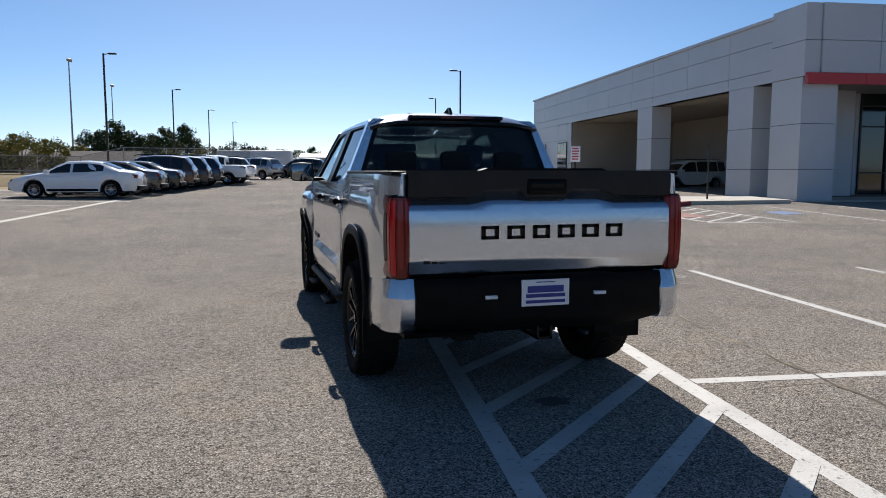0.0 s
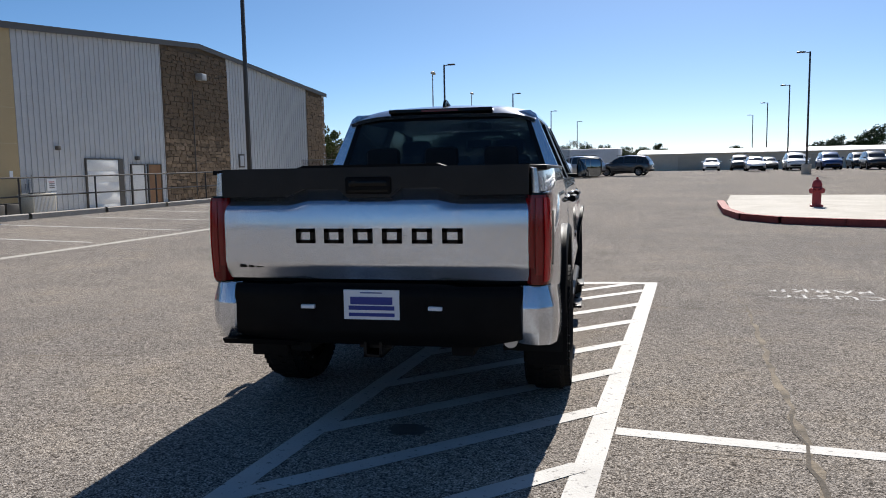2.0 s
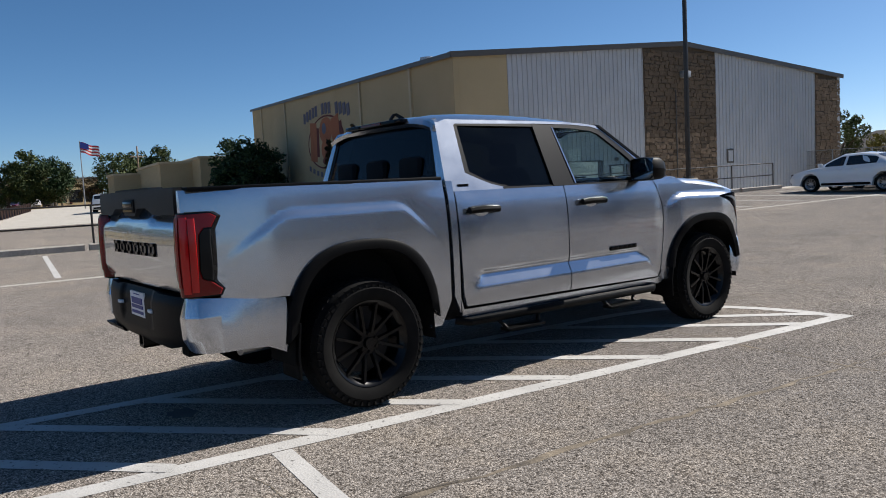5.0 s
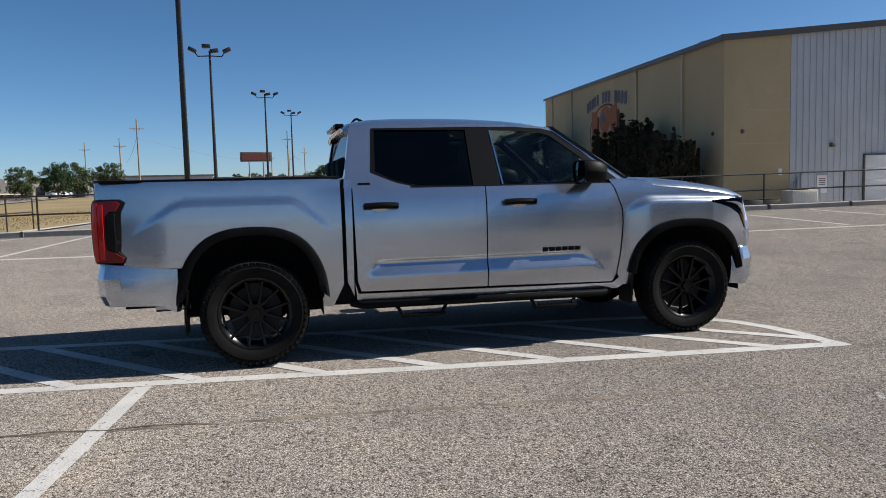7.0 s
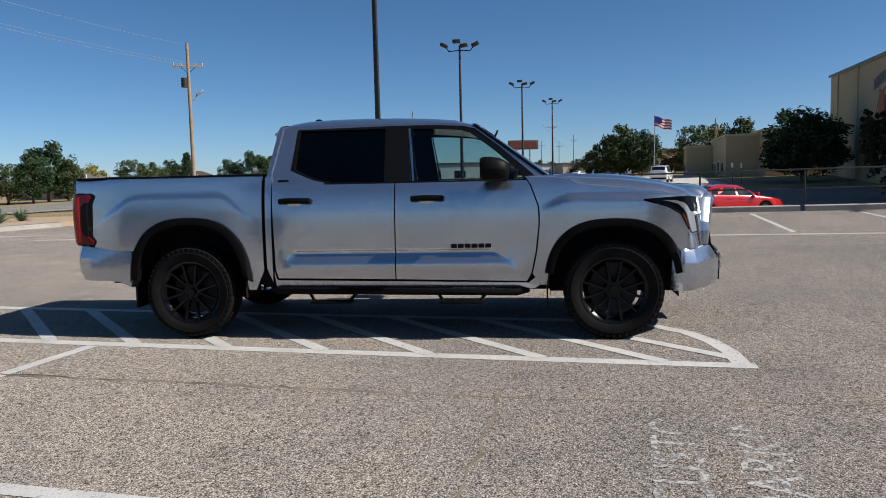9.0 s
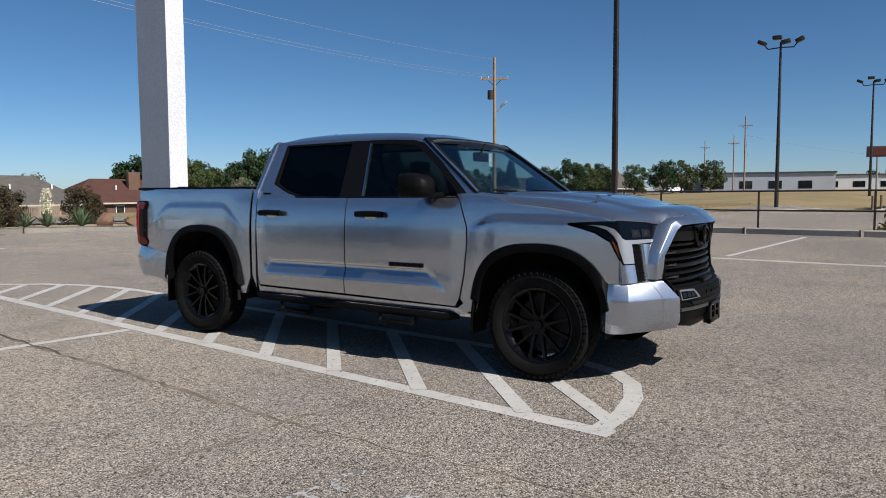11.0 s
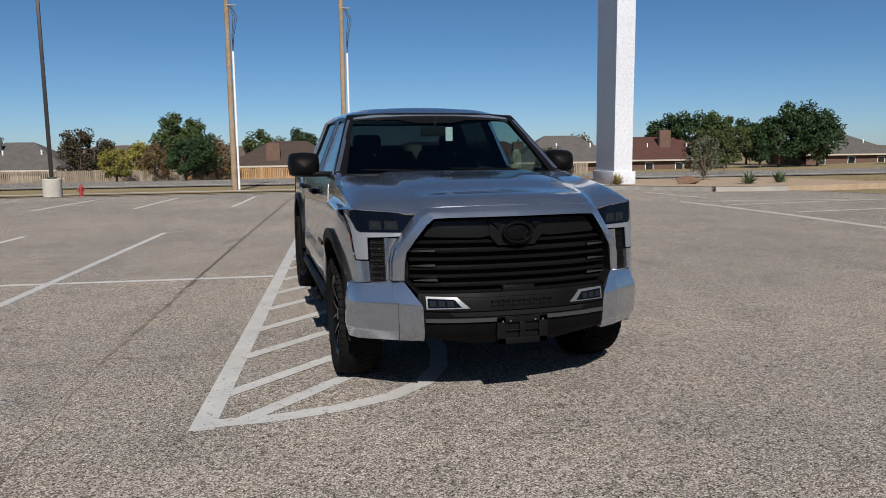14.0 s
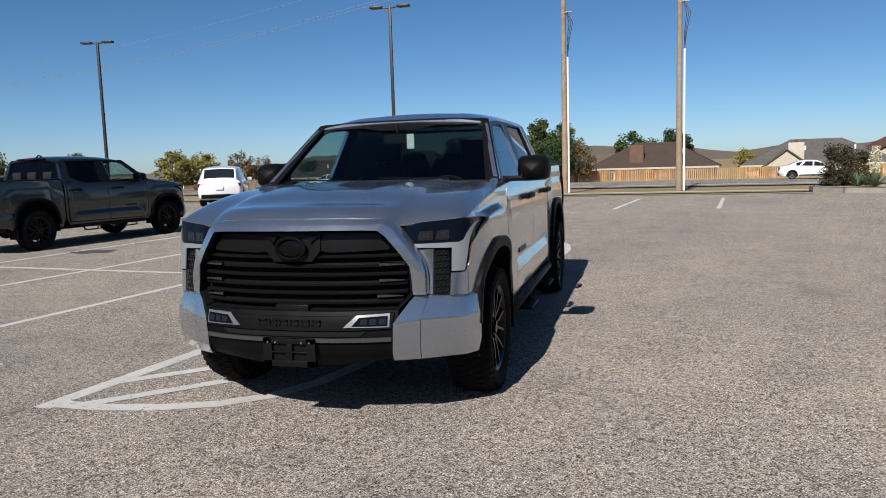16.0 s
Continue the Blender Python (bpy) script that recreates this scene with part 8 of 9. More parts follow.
row = [("sedan", WHITEPAINT, "white four-door saloon parked in a bay", "car"), ("sedan", PAINTS["grey"], "grey saloon parked beside a white saloon", "car"), ("sedan", PAINTS["teal"], "dark teal saloon parked in the row", "car"), ("suv", PAINTS["brown"], "dark brown SUV parked in the row", "suv"), ("suv", PAINTS["black"], "black SUV parked in the row", "suv"), ("suv", PAINTS["navy"], "navy SUV parked in the row", "suv"), ("cab", WHITEPAINT, "white pickup parked in the row", "pickup truck"), ("cab", WHITEPAINT, "white pickup parked in the row", "pickup truck"), ("suv", PAINTS["grey"], "grey SUV at the end of the row", "suv")]
vv = 24.6
for i, (k, c, lab, cat) in enumerate(row):
    car(k, c, at(-10.95 + 0.27 * i + (0.3 if k == "cab" else 0), vv + i * 2.78, 90, 0, lot), lab, "parked row", cat)
car("suv", PAINTS["silver"], at(-7.2, 56, 60, 0, lot), "silver SUV at the far edge of the lot", "far cars", "suv")
car("suv", PAINTS["charcoal"], at(-3.6, 60, 80, 0, lot), "dark jeep-like SUV at the far edge", "far cars", "suv")
far = [(5.2, "sedan", "silver", "silver saloon in the far row"), (8.0, "suv", "white", "white SUV in the far row"), (10.4, "suv", "blue", "dark blue SUV in the far row"), (13.2, "suv", "black", "black SUV in the far row"), (15.9, "suv", "white", "white SUV in the far row"), (18.4, "sedan", "maroon", "maroon saloon in the far row"), (21, "suv", "maroon", "maroon SUV in the far row"), (23.8, "cab", "maroon", "maroon pickup in the far row"), (26.6, "cab", "navy", "navy pickup in the far row")]
for i, (u, k, c, lab) in enumerate(far):
    car(k, WHITEPAINT if c == "white" else PAINTS[c], at(u * 1.32 + 1.0, 74 + (i % 3) * 0.6, 180, 0, lot), lab, "far cars", "pickup truck" if k == "cab" else k)
for i in range(8):
    car("suv" if i % 2 else "sedan", WHITEPAINT if i % 3 == 0 else PAINTS[("silver", "grey", "black")[i % 3]], at(4 + i * 3.0, 84, 180, 0, lot), "car in the row before the long shed", "far cars", "car")
car("wagon", WHITEPAINT, at(22.2, 38.6, 100, 0.0, lambda x, y: 0.22), "white large SUV under the showroom canopy", "parked cars", "suv")
car("sedan", PAINTS["red"], at(-28.4, 6.1, 27), "bright red coupe on the lower lot", "parked cars", "car")
car("wagon", WHITEPAINT, at(-80.4, 5.2, 80), "white large SUV on the annex drive", "parked cars", "suv")
car("suv", WHITEPAINT, at(19.4, -21.6, 212, 0, lot), "white SUV parked tail out", "parked cars", "suv")
car("sedan", WHITEPAINT, at(-6.4, -47.5, 88), "white saloon on the street", "road cars", "car")
car("sedan", PAINTS["champagne"], at(-64, -57, 95), "cream saloon on the street", "road cars", "car")
car("sedan", PAINTS["black"], at(25.7, -46.0, 88), "black saloon on the street", "road cars", "car")
car("sedan", WHITEPAINT, at(29.0, -46.5, -92), "white saloon parked by the fence", "road cars", "car")
car("cab", WHITEPAINT, at(-112, -44, 80), "white pickup on the distant street", "road cars", "pickup truck")
for k in range(9):
    car(("sedan", "suv")[k % 2], (WHITEPAINT, PAINTS["grey"], PAINTS["maroon"])[k % 3], at(-150 - 7 * k, -9 + k * 3.4, 70 + 30 * (k % 2)), "distant car beyond the field", "far cars", "car")


# ---- trees ----
def leaf_quad(bm, c, size, rnd):
    a = Vector((rnd.gauss(0, 1), rnd.gauss(0, 1), rnd.gauss(0, 0.8))).normalized()
    b = a.cross(Vector((rnd.gauss(0, 1), rnd.gauss(0, 1), rnd.gauss(0, 1)))).normalized()
    l, w = size * rnd.uniform(0.7, 1.3), size * rnd.uniform(0.35, 0.6)
    bm.faces.new([bm.verts.new(c + p) for p in (a * l * 0.5, b * w * 0.5, -a * l * 0.5, -b * w * 0.5)])


def tree_proto(seed, h, spread, leaf, size, n_clump, per, trunk=0.22, style="round", name="tree", label="leafy tree", cat="tree"):
    rnd = random.Random(seed)
    root = thing(name, label, cat, "trees")
    tb = bmesh.new()
    fork = h * (0.18 if style != "shrub" else 0.06)
    cyl(tb, (0, 0, -0.3), (rnd.uniform(-0.1, 0.1), rnd.uniform(-0.1, 0.1), fork), trunk, trunk * 0.7, 8)
    clumps = []
    for i in range(n_clump):
        a = rnd.uniform(0, 2 * math.pi)
        if style == "conifer":
            t = rnd.uniform(0.05, 1) ** 0.8
            z = h * (0.12 + 0.88 * t)
            r = spread * (1 - t) * rnd.uniform(0.5, 1.0) + 0.1
        elif style == "tall":
            t = rnd.random()
            z = h * (0.12 + 0.88 * t)
            r = spread * math.sin(math.pi * min(1, 0.15 + 0.8 * t)) * rnd.uniform(0.3, 1.0)
        else:
            ph = math.acos(rnd.uniform(-0.9, 1))
            rad = rnd.uniform(0.55, 1.0)
            z = h * 0.52 + math.cos(ph) * h * 0.44 * rad * rnd.uniform(0.85, 1.15)
            r = spread * math.sin(ph) * rad
        if style == "shrub":
            t = rnd.random()
            z = h * (0.06 + 0.94 * t)
            r = spread * (1 - 0.55 * t) * math.sqrt(rnd.random())
        if style == "vase":
            t = rnd.random()
            z = h * (0.08 + 0.80 * t)
            r = spread * (0.30 + 0.70 * sstep(0.0, 0.42, t)) * (1 - 0.35 * sstep(0.6, 1.0, t)) * math.sqrt(rnd.random())
        c = Vector((r * math.cos(a), r * math.sin(a), max(0.25, z)))
        clumps.append((c, rnd.uniform(0.6, 1.25)))
        if i % 3 == 0:
            st = Vector((0, 0, fork * rnd.uniform(0.6, 1.0)))
            md = st.lerp(c, 0.5) + Vector((0, 0, h * 0.05))
            cyl(tb, st, md, trunk * 0.35, trunk * 0.2, 5)
            cyl(tb, md, c, trunk * 0.2, trunk * 0.06, 5)
    if style == "vase":
        # upright shoots over the crown
        for i in range(26):
            a, r = rnd.uniform(0, 2 * math.pi), spread * math.sqrt(rnd.random()) * 0.95
            top = h * (1.12 - 0.30 * r / spread) * rnd.uniform(0.88, 1.06)
            for k in range(5):
                f = k / 4
                clumps.append((Vector((r * (1 + 0.08 * f) * math.cos(a), r * (1 + 0.08 * f) * math.sin(a), top - h * 0.30 * (1 - f))), 0.46 - 0.26 * f))
    part("trunk", tb, BARK, root)
    lb = bmesh.new()
    cr = spread * 0.30
    for c, k in clumps:
        for j in range(int(per * 1.8)):
            d = Vector((rnd.gauss(0, 1), rnd.gauss(0, 1), rnd.gauss(0, 0.8)))
            d = d.normalized() * min(d.length, 1.55)
            leaf_quad(lb, c + d * cr * k * 0.50, size * 0.95, rnd)
    part("crown", lb, leaf, root, "", 0)
    return root


protos = {
    "green": lambda: tree_proto(1, 7.0, 3.0, LEAF, 0.42, 70, 34, label="green broadleaf tree at the edge of the lot"),
    "green2": lambda: tree_proto(2, 8.0, 3.4, LEAF, 0.45, 80, 34, style="tall", label="tall green broadleaf tree"),
    "dark": lambda: tree_proto(3, 7.5, 3.2, LEAF_DARK, 0.42, 85, 40, label="dark green evergreen tree"),
    "cedar": lambda: tree_proto(4, 7.0, 2.1, LEAF_DARK, 0.36, 90, 34, style="conifer", label="dark green cedar tree"),
    "yellow": lambda: tree_proto(5, 5.5, 2.6, LEAF_YEL, 0.38, 60, 34, label="yellow green autumn tree"),
    "rust": lambda: tree_proto(6, 5.5, 2.5, LEAF_RUST, 0.36, 60, 26, label="rusty brown autumn tree"),
    "grey": lambda: tree_proto(7, 6.5, 2.6, LEAF_GREY, 0.32, 55, 14, label="thin grey half-bare tree"),
    "vase": lambda: tree_proto(18, 4.5, 2.2, LEAF_MAROON, 0.26, 90, 34, trunk=0.12, style="vase", label="dark shrub with upright shoots at the tan wall", name="bush", cat="bush"),
    "maroon": lambda: tree_proto(8, 4.5, 2.2, LEAF_MAROON, 0.30, 70, 30, style="shrub", label="dense dark maroon shrub"),
    "bush": lambda: tree_proto(9, 2.6, 1.8, LEAF, 0.25, 45, 34, style="shrub", label="low green bush in dry grass", name="bush", cat="bush"),
    "ybush": lambda: tree_proto(10, 3.2, 2.3, LEAF_YEL, 0.28, 50, 34, style="shrub", label="yellow green bush by the lot", name="bush", cat="bush"),
}
used = {}


def plant(kind, x, y, s=1.0, turn=0.0, sz=None):
    m = pose(x, y, ground(x, y) - 0.05, 0, 0, turn) @ Matrix.Diagonal((s, s, sz or s, 1))
    if kind not in used:
        used[kind] = protos[kind]()
        used[kind].matrix_basis = m
        return used[kind]
    o = copy_thing(used[kind], pose(0, 0, 0))
    o.matrix_basis = m
    return o


trnd = random.Random(77)


def polar(cx, cy, az, d):
    return cx - d * math.sin(radians(az)), cy + d * math.cos(radians(az))


# north tree line
for az, d, k, s in ((17, 88, "yellow", 0.9), (15.3, 95, "green", 0.75), (14.0, 105, "grey", 0.9), (12.2, 84, "yellow", 0.95), (10.6, 92, "yellow", 0.85), (9.6, 100, "dark", 1.0), (8.3, 104, "green2", 1.15), (7.2, 104, "green", 1.2), (6.1, 106, "dark", 1.0), (5.0, 100, "green2", 1.0), (4.6, 90, "ybush", 1.2), (3.6, 112, "green2", 1.2), (2.6, 96, "yellow", 0.9), (2.0, 115, "rust", 1.1), (0.9, 100, "green", 0.8), (0.0, 118, "grey", 1.2), (-0.9, 112, "dark", 0.8), (-1.9, 150, "dark", 1.0), (-3.2, 160, "green", 1.1), (-4.4, 165, "green", 1.1), (-5.6, 170, "green2", 1.0), (-9.8, 190, "grey", 1.1), (-10.8, 190, "green", 1.2), (-16, 165, "dark", 1.0), (-17.2, 165, "dark", 1.2), (-18.4, 165, "dark", 1.1), (-19.6, 160, "dark", 1.5), (-20.6, 165, "dark", 1.1), (-22, 170, "dark", 1.0)):
    x, y = polar(-1.75, -7, az, d)
    plant(k, x, y, s * 0.68, trnd.uniform(0, 360))
for x, y, k, s in ((-25, 62, "green", 0.75), (-30, 60, "green", 0.7), (-21, 70, "yellow", 0.7), (-34, 66, "rust", 0.6), (-36, 74, "yellow", 0.8)):
    plant(k, x, y, s, trnd.uniform(0, 360))
# between the street and the houses
for x, y, k, s in ((8.4, -73.1, "green2", 0.78), (5.5, -64.2, "dark", 0.56), (4.1, -65.3, "rust", 0.7), (6.8, -63.2, "dark", 0.5), (9.5, -64.5, "rust", 0.62), (12.8, -64.6, "yellow", 0.56), (12.5, -76.7, "yellow", 0.72), (-6.5, -105.0, "dark", 0.85), (-0.7, -105.3, "green", 0.95)):
    plant(k, x, y, s, trnd.uniform(0, 360))
# shrubs at the tan wall, tree by the annex
for u, v, s, sz in ((-40.6, 17.3, 1.05, 1.30), (-37.6, 17.1, 0.72, 1.06), (-32.6, 16.6, 0.68, 0.98)):
    p = P(u, v)
    plant("vase", p.x, p.y, s, trnd.uniform(0, 360), sz)
for u, v, s in ((-71.5, 18.0, 1.18), (-68.5, 17.6, 1.10)):
    p = P(u, v)
    plant("dark", p.x, p.y, s, trnd.uniform(0, 360), s * 0.78)
p = P(-17.7, 1.6)
plant("ybush", p.x, p.y, 0.40, 0, 0.44)
# west horizon
for az, d, k, s in ((83.5, 150, "green2", 1.2), (82.6, 150, "green", 1.2), (81.9, 150, "dark", 1.2), (81.3, 165, "grey", 1.0), (84.6, 150, "green", 1.1), (85.8, 210, "dark", 0.9), (86.8, 230, "green", 0.8), (87.8, 240, "rust", 0.8), (88.8, 250, "green", 0.8), (89.8, 260, "dark", 0.8), (90.8, 255, "green", 0.9), (92.0, 265, "dark", 0.8), (93.2, 270, "green", 0.8), (94.6, 280, "grey", 0.8), (96, 290, "dark", 0.8), (98, 290, "green", 0.7), (100, 280, "dark", 0.8), (78, 140, "green", 1.3), (76.5, 150, "green", 1.4), (75, 150, "green2", 1.2), (79.8, 140, "rust", 0.9)):
    x, y = polar(7, 0, az, d)
    plant(k, x, y, s, trnd.uniform(0, 360))
# beyond the street, from the field round to the houses in the south
for x, y, k, s in ((51.7, -70.4, "yellow", 0.89), (50.9, -74.9, "yellow", 0.84), (44.7, -73.5, "rust", 0.8), (43.5, -76.7, "rust", 0.69), (36.3, -66.8, "ybush", 0.66), (42.6, -88.2, "dark", 0.47), (30.6, -84.7, "dark", 0.82), (-15.5, -102.3, "yellow", 0.61), (-18.6, -99.6, "dark", 0.39), (-3.6, -103.2, "green2", 0.48), (34.0, -88.6, "dark", 0.9), (32.0, -91.6, "dark", 0.84), (29.5, -94.7, "yellow", 0.7), (17.4, -72.7, "maroon", 1.04), (15.4, -75.4, "maroon", 0.86), (13.3, -89.1, "yellow", 0.73), (7.6, -87.4, "green2", 0.81), (10.8, -91.6, "rust", 0.63), (-74.9, -62.7, "green", 0.74), (-75.8, -60.0, "dark", 0.73), (-79.5, -60.6, "dark", 1.0)):
    plant(k, x, y, s, trnd.uniform(0, 360))
for x, y, k, s in ((-80.9, -58.8, "green", 0.78), (-86.4, -53.0, "green", 0.76), (-89.7, -51.9, "green", 0.7), (-100.3, -67.7, "yellow", 0.92), (-112.5, -60.8, "dark", 0.71), (-113.7, -58.8, "cedar", 0.89), (-100.8, -45.4, "dark", 0.64), (-100.3, -41.4, "dark", 0.78), (-103.3, -39.8, "green", 0.77), (-53.1, -82.2, "dark", 0.95), (-56.2, -81.6, "dark", 0.99), (-54.8, -87.6, "green", 0.73), (-54.8, -74.5, "green2", 0.83), (-56.9, -74.4, "green2", 0.76), (-62.4, -71.6, "dark", 0.92), (-65.5, -71.9, "dark", 1.05), (-66.4, -69.6, "dark", 0.91), (-72.7, -91.5, "dark", 0.92), (-71.5, -86.8, "green", 0.89), (-43.3, -88.7, "rust", 0.89), (-59.4, -71.2, "cedar", 0.56)):
    plant(k, x, y, s, trnd.uniform(0, 360))
for az, d, k, s in ((104.6, 120, "green", 0.75), (106.6, 125, "green", 0.8), (108, 120, "dark", 0.7), (110, 126, "green", 0.75), (112.5, 124, "dark", 0.7), (219.5, 96, "green", 0.72), (222, 92, "yellow", 0.74), (225, 90, "green", 0.76), (228, 88, "grey", 0.7)):
    x, y = polar(2, 6.4, az, d)
    plant(k, x, y, s, trnd.uniform(0, 360))
for k in range(60):
    az = trnd.uniform(60, 300)
    if 60 < az < 104 or 228 < az:
        x, y = polar(0, 0, az, trnd.uniform(300, 420))
        plant(trnd.choice(("green", "dark", "rust")), x, y, trnd.uniform(0.9, 1.4), trnd.uniform(0, 360))

# far hills to the south
bm = bmesh.new()
rows = []
for i in range(61):
    az = 120 + 100 * i / 60
    row = []
    hh = 12 + 3 * math.sin(az * 0.11) + 4 * math.sin(az * 0.31 + 1) + 3 * math.sin(az * 0.9)
    edge = sstep(120, 150, az) * (1 - sstep(205, 220, az))
    for d, f in ((500, 0.0), (700, 0.55), (900, 0.9), (1100, 1.0), (1500, 0.5)):
        x, y = polar(0, 0, az, d)
        row.append((x, y, -4 + (hh * edge + 4) * f + 1.5 * math.sin(az * 3 + d)))
    rows.append(row)
grid_faces(bm, rows)
solid("hill", bm, HILL, "low dry hills on the horizon", "hill", "", "structure")


# ---- houses and board fences across the street ----
def house(u, v, w, d, wall_h, roof_h, wall_m, roof_m, label, hip=True, turn=0.0, chimney=None, gable=False):
    p = P(u, v)
    root = thing("house", label, "house", "houses across the street", pose(p.x, p.y, ground(p.x, p.y) - 1.25, 0, 0, turn - 7))
    bm = bmesh.new()
    box(bm, -w / 2, w / 2, -d / 2, d / 2, -0.5, wall_h)
    part("wall", bm, wall_m, root)
    e = 0.5
    bm = bmesh.new()
    a = [(-w / 2 - e, -d / 2 - e), (w / 2 + e, -d / 2 - e), (w / 2 + e, d / 2 + e), (-w / 2 - e, d / 2 + e)]
    lo = [bm.verts.new((x, y, wall_h - 0.05)) for x, y in a]
    inset = d / 2 if hip else -0.2
    r0, r1 = bm.verts.new((-w / 2 + inset, 0, wall_h + roof_h)), bm.verts.new((w / 2 - inset, 0, wall_h + roof_h))
    bm.faces.new((lo[0], lo[1], r1, r0))
    bm.faces.new((lo[2], lo[3], r0, r1))
    bm.faces.new((lo[1], lo[2], r1))
    bm.faces.new((lo[3], lo[0], r0))
    bm.faces.new(lo[::-1])
    rf = part("roof", bm, roof_m, root, "", 20)
    for y in (-d / 2 - e, d / 2 + e):
        bm = bmesh.new()
        box(bm, -w / 2 - e, w / 2 + e, y - 0.05, y + 0.05, wall_h - 0.22, wall_h - 0.03)
        part("eaves_board", bm, CREAM, root)
    if gable:
        gx = w * 0.22
        bm = bmesh.new()
        prism(bm, [(gx - 2.2, wall_h - 0.2), (gx + 2.2, wall_h - 0.2), (gx, wall_h + 1.35)], "y", d / 2 - 0.5, d / 2 + 0.9)
        part("gable_wall", bm, CREAM, root)
        bm = bmesh.new()
        for s in (-1, 1):
            grid_faces(bm, [[(gx + s * 2.6, d / 2 + 1.1, wall_h - 0.35), (gx + s * 2.6, 0, wall_h - 0.35)], [(gx, d / 2 + 1.1, wall_h + 1.6), (gx, 0, wall_h + 1.6)]])
        thicken(bm, 0.12)
        part("gable_roof", bm, roof_m, root)
    if chimney:
        cx, cy, ch, cm = chimney
        bm = bmesh.new()
        box(bm, cx - 0.75, cx + 0.75, cy - 0.4, cy + 0.4, 0, ch, None, 0.03)
        c = part("chimney", bm, cm, root)
        bm = bmesh.new()
        cyl(bm, (cx, cy, ch), (cx, cy, ch + 0.3), 0.16, 0.16, 10)
        part("flue_cap", bm, FASCIA, c)
    for k in range(max(2, int(w / 3.5))):
        x = -w / 2 + (k + 0.5) * w / max(2, int(w / 3.5))
        bm = bmesh.new()
        box(bm, x - 0.55, x + 0.55, d / 2 - 0.02, d / 2 + 0.03, 1.0, 2.1)
        wf = part("window_frame", bm, WHITE, root)
        bm = bmesh.new()
        box(bm, x - 0.47, x + 0.47, d / 2 + 0.02, d / 2 + 0.045, 1.08, 2.02)
        part("pane", bm, GLASS_FAR, wf)
    for k in range(2):
        bm = bmesh.new()
        cyl(bm, (-w / 4 + k * w / 3, d / 4, wall_h + roof_h * 0.3), (-w / 4 + k * w / 3, d / 4, wall_h + roof_h * 0.62 + 0.25), 0.09, 0.09, 8)
        part("roof_pipe", bm, WHITE, rf)
    return root


house(5.6, -67, 13, 9, 2.5, 2.7, BRICK, ROOF_BROWN, "brown hip-roofed brick house behind a cedar fence", chimney=(1.5, 3.6, 4.9, BRICK))
house(-8.3, -69, 14, 9, 2.4, 2.6, CREAM, ROOF_GREY, "grey-roofed house with a cream chimney", chimney=(2.2, 4.9, 4.6, CREAM), gable=True)
house(-16.8, -78, 12, 8, 2.5, 2.7, CREAM, ROOF_RED, "red-roofed house with a cream gable", chimney=(-3.0, 3.0, 5.1, BRICK), gable=True)
house(-22.5, -70, 13, 9, 2.4, 3.2, BRICK, ROOF_GREY, "grey hip-roofed house behind a board fence")
house(-33.5, -72, 16, 9, 2.5, 2.9, BRICK, ROOF_RED, "dark red hip-roofed house", chimney=(-1.0, 2.0, 6.2, BRICK))
house(-56.0, -73, 13, 9, 2.5, 2.7, BRICK, ROOF_GREY, "grey-roofed house among cedars", chimney=(3.0, 2.5, 5.8, BRICK))
house(-74.5, -66, 14, 9, 2.5, 3.0, CREAM, ROOF_GREY, "grey hip-roofed house beyond the field", chimney=(4.5, 2.0, 5.8, CREAM))
house(-93, -62, 16, 9, 2.4, 2.3, BRICK, ROOF_BROWN, "low brown-roofed house beyond the field")
house(-101.0, -50, 15, 9, 2.4, 3.4, BRICK, ROOF_GREY, "grey-roofed house beside big trees", chimney=(0.5, 2.0, 5.6, BRICK))
house(17.6, -70, 12, 9, 2.4, 2.8, BRICK, ROOF_BROWN, "brown-roofed house half hidden by trees", chimney=(-2.5, 2.0, 5.4, CREAM), gable=True)
house(30.5, -68, 12, 9, 2.4, 3.0, CREAM, ROOF_GREY, "grey-roofed house with a white gable", chimney=(2.0, 2.0, 5.9, CREAM), gable=True)
house(45.5, -70, 16, 9, 2.4, 2.2, BRICK, ROOF_BROWN, "long brown-roofed house behind a grey fence")
house(60, -66, 14, 9, 2.4, 2.6, BRICK, ROOF_GREY, "grey-roofed house at the end of the fence")
house(-42, 86, 15, 10, 2.6, 2.7, BRICK, ROOF_GREY, "dark hip-roofed house north of the lot")
house(-27, 78, 11, 8, 2.0, 1.6, CREAM, ROOF_GREY, "low grey-roofed house north of the lot", hip=False)

board = {}
for m_ in (CEDAR, GREYBOARD):
    bm = bmesh.new()
    box(bm, -0.066, 0.066, -0.011, 0.011, 0, 1.45)
    board[m_.name] = mesh_of(bm, "board", m_, 0)


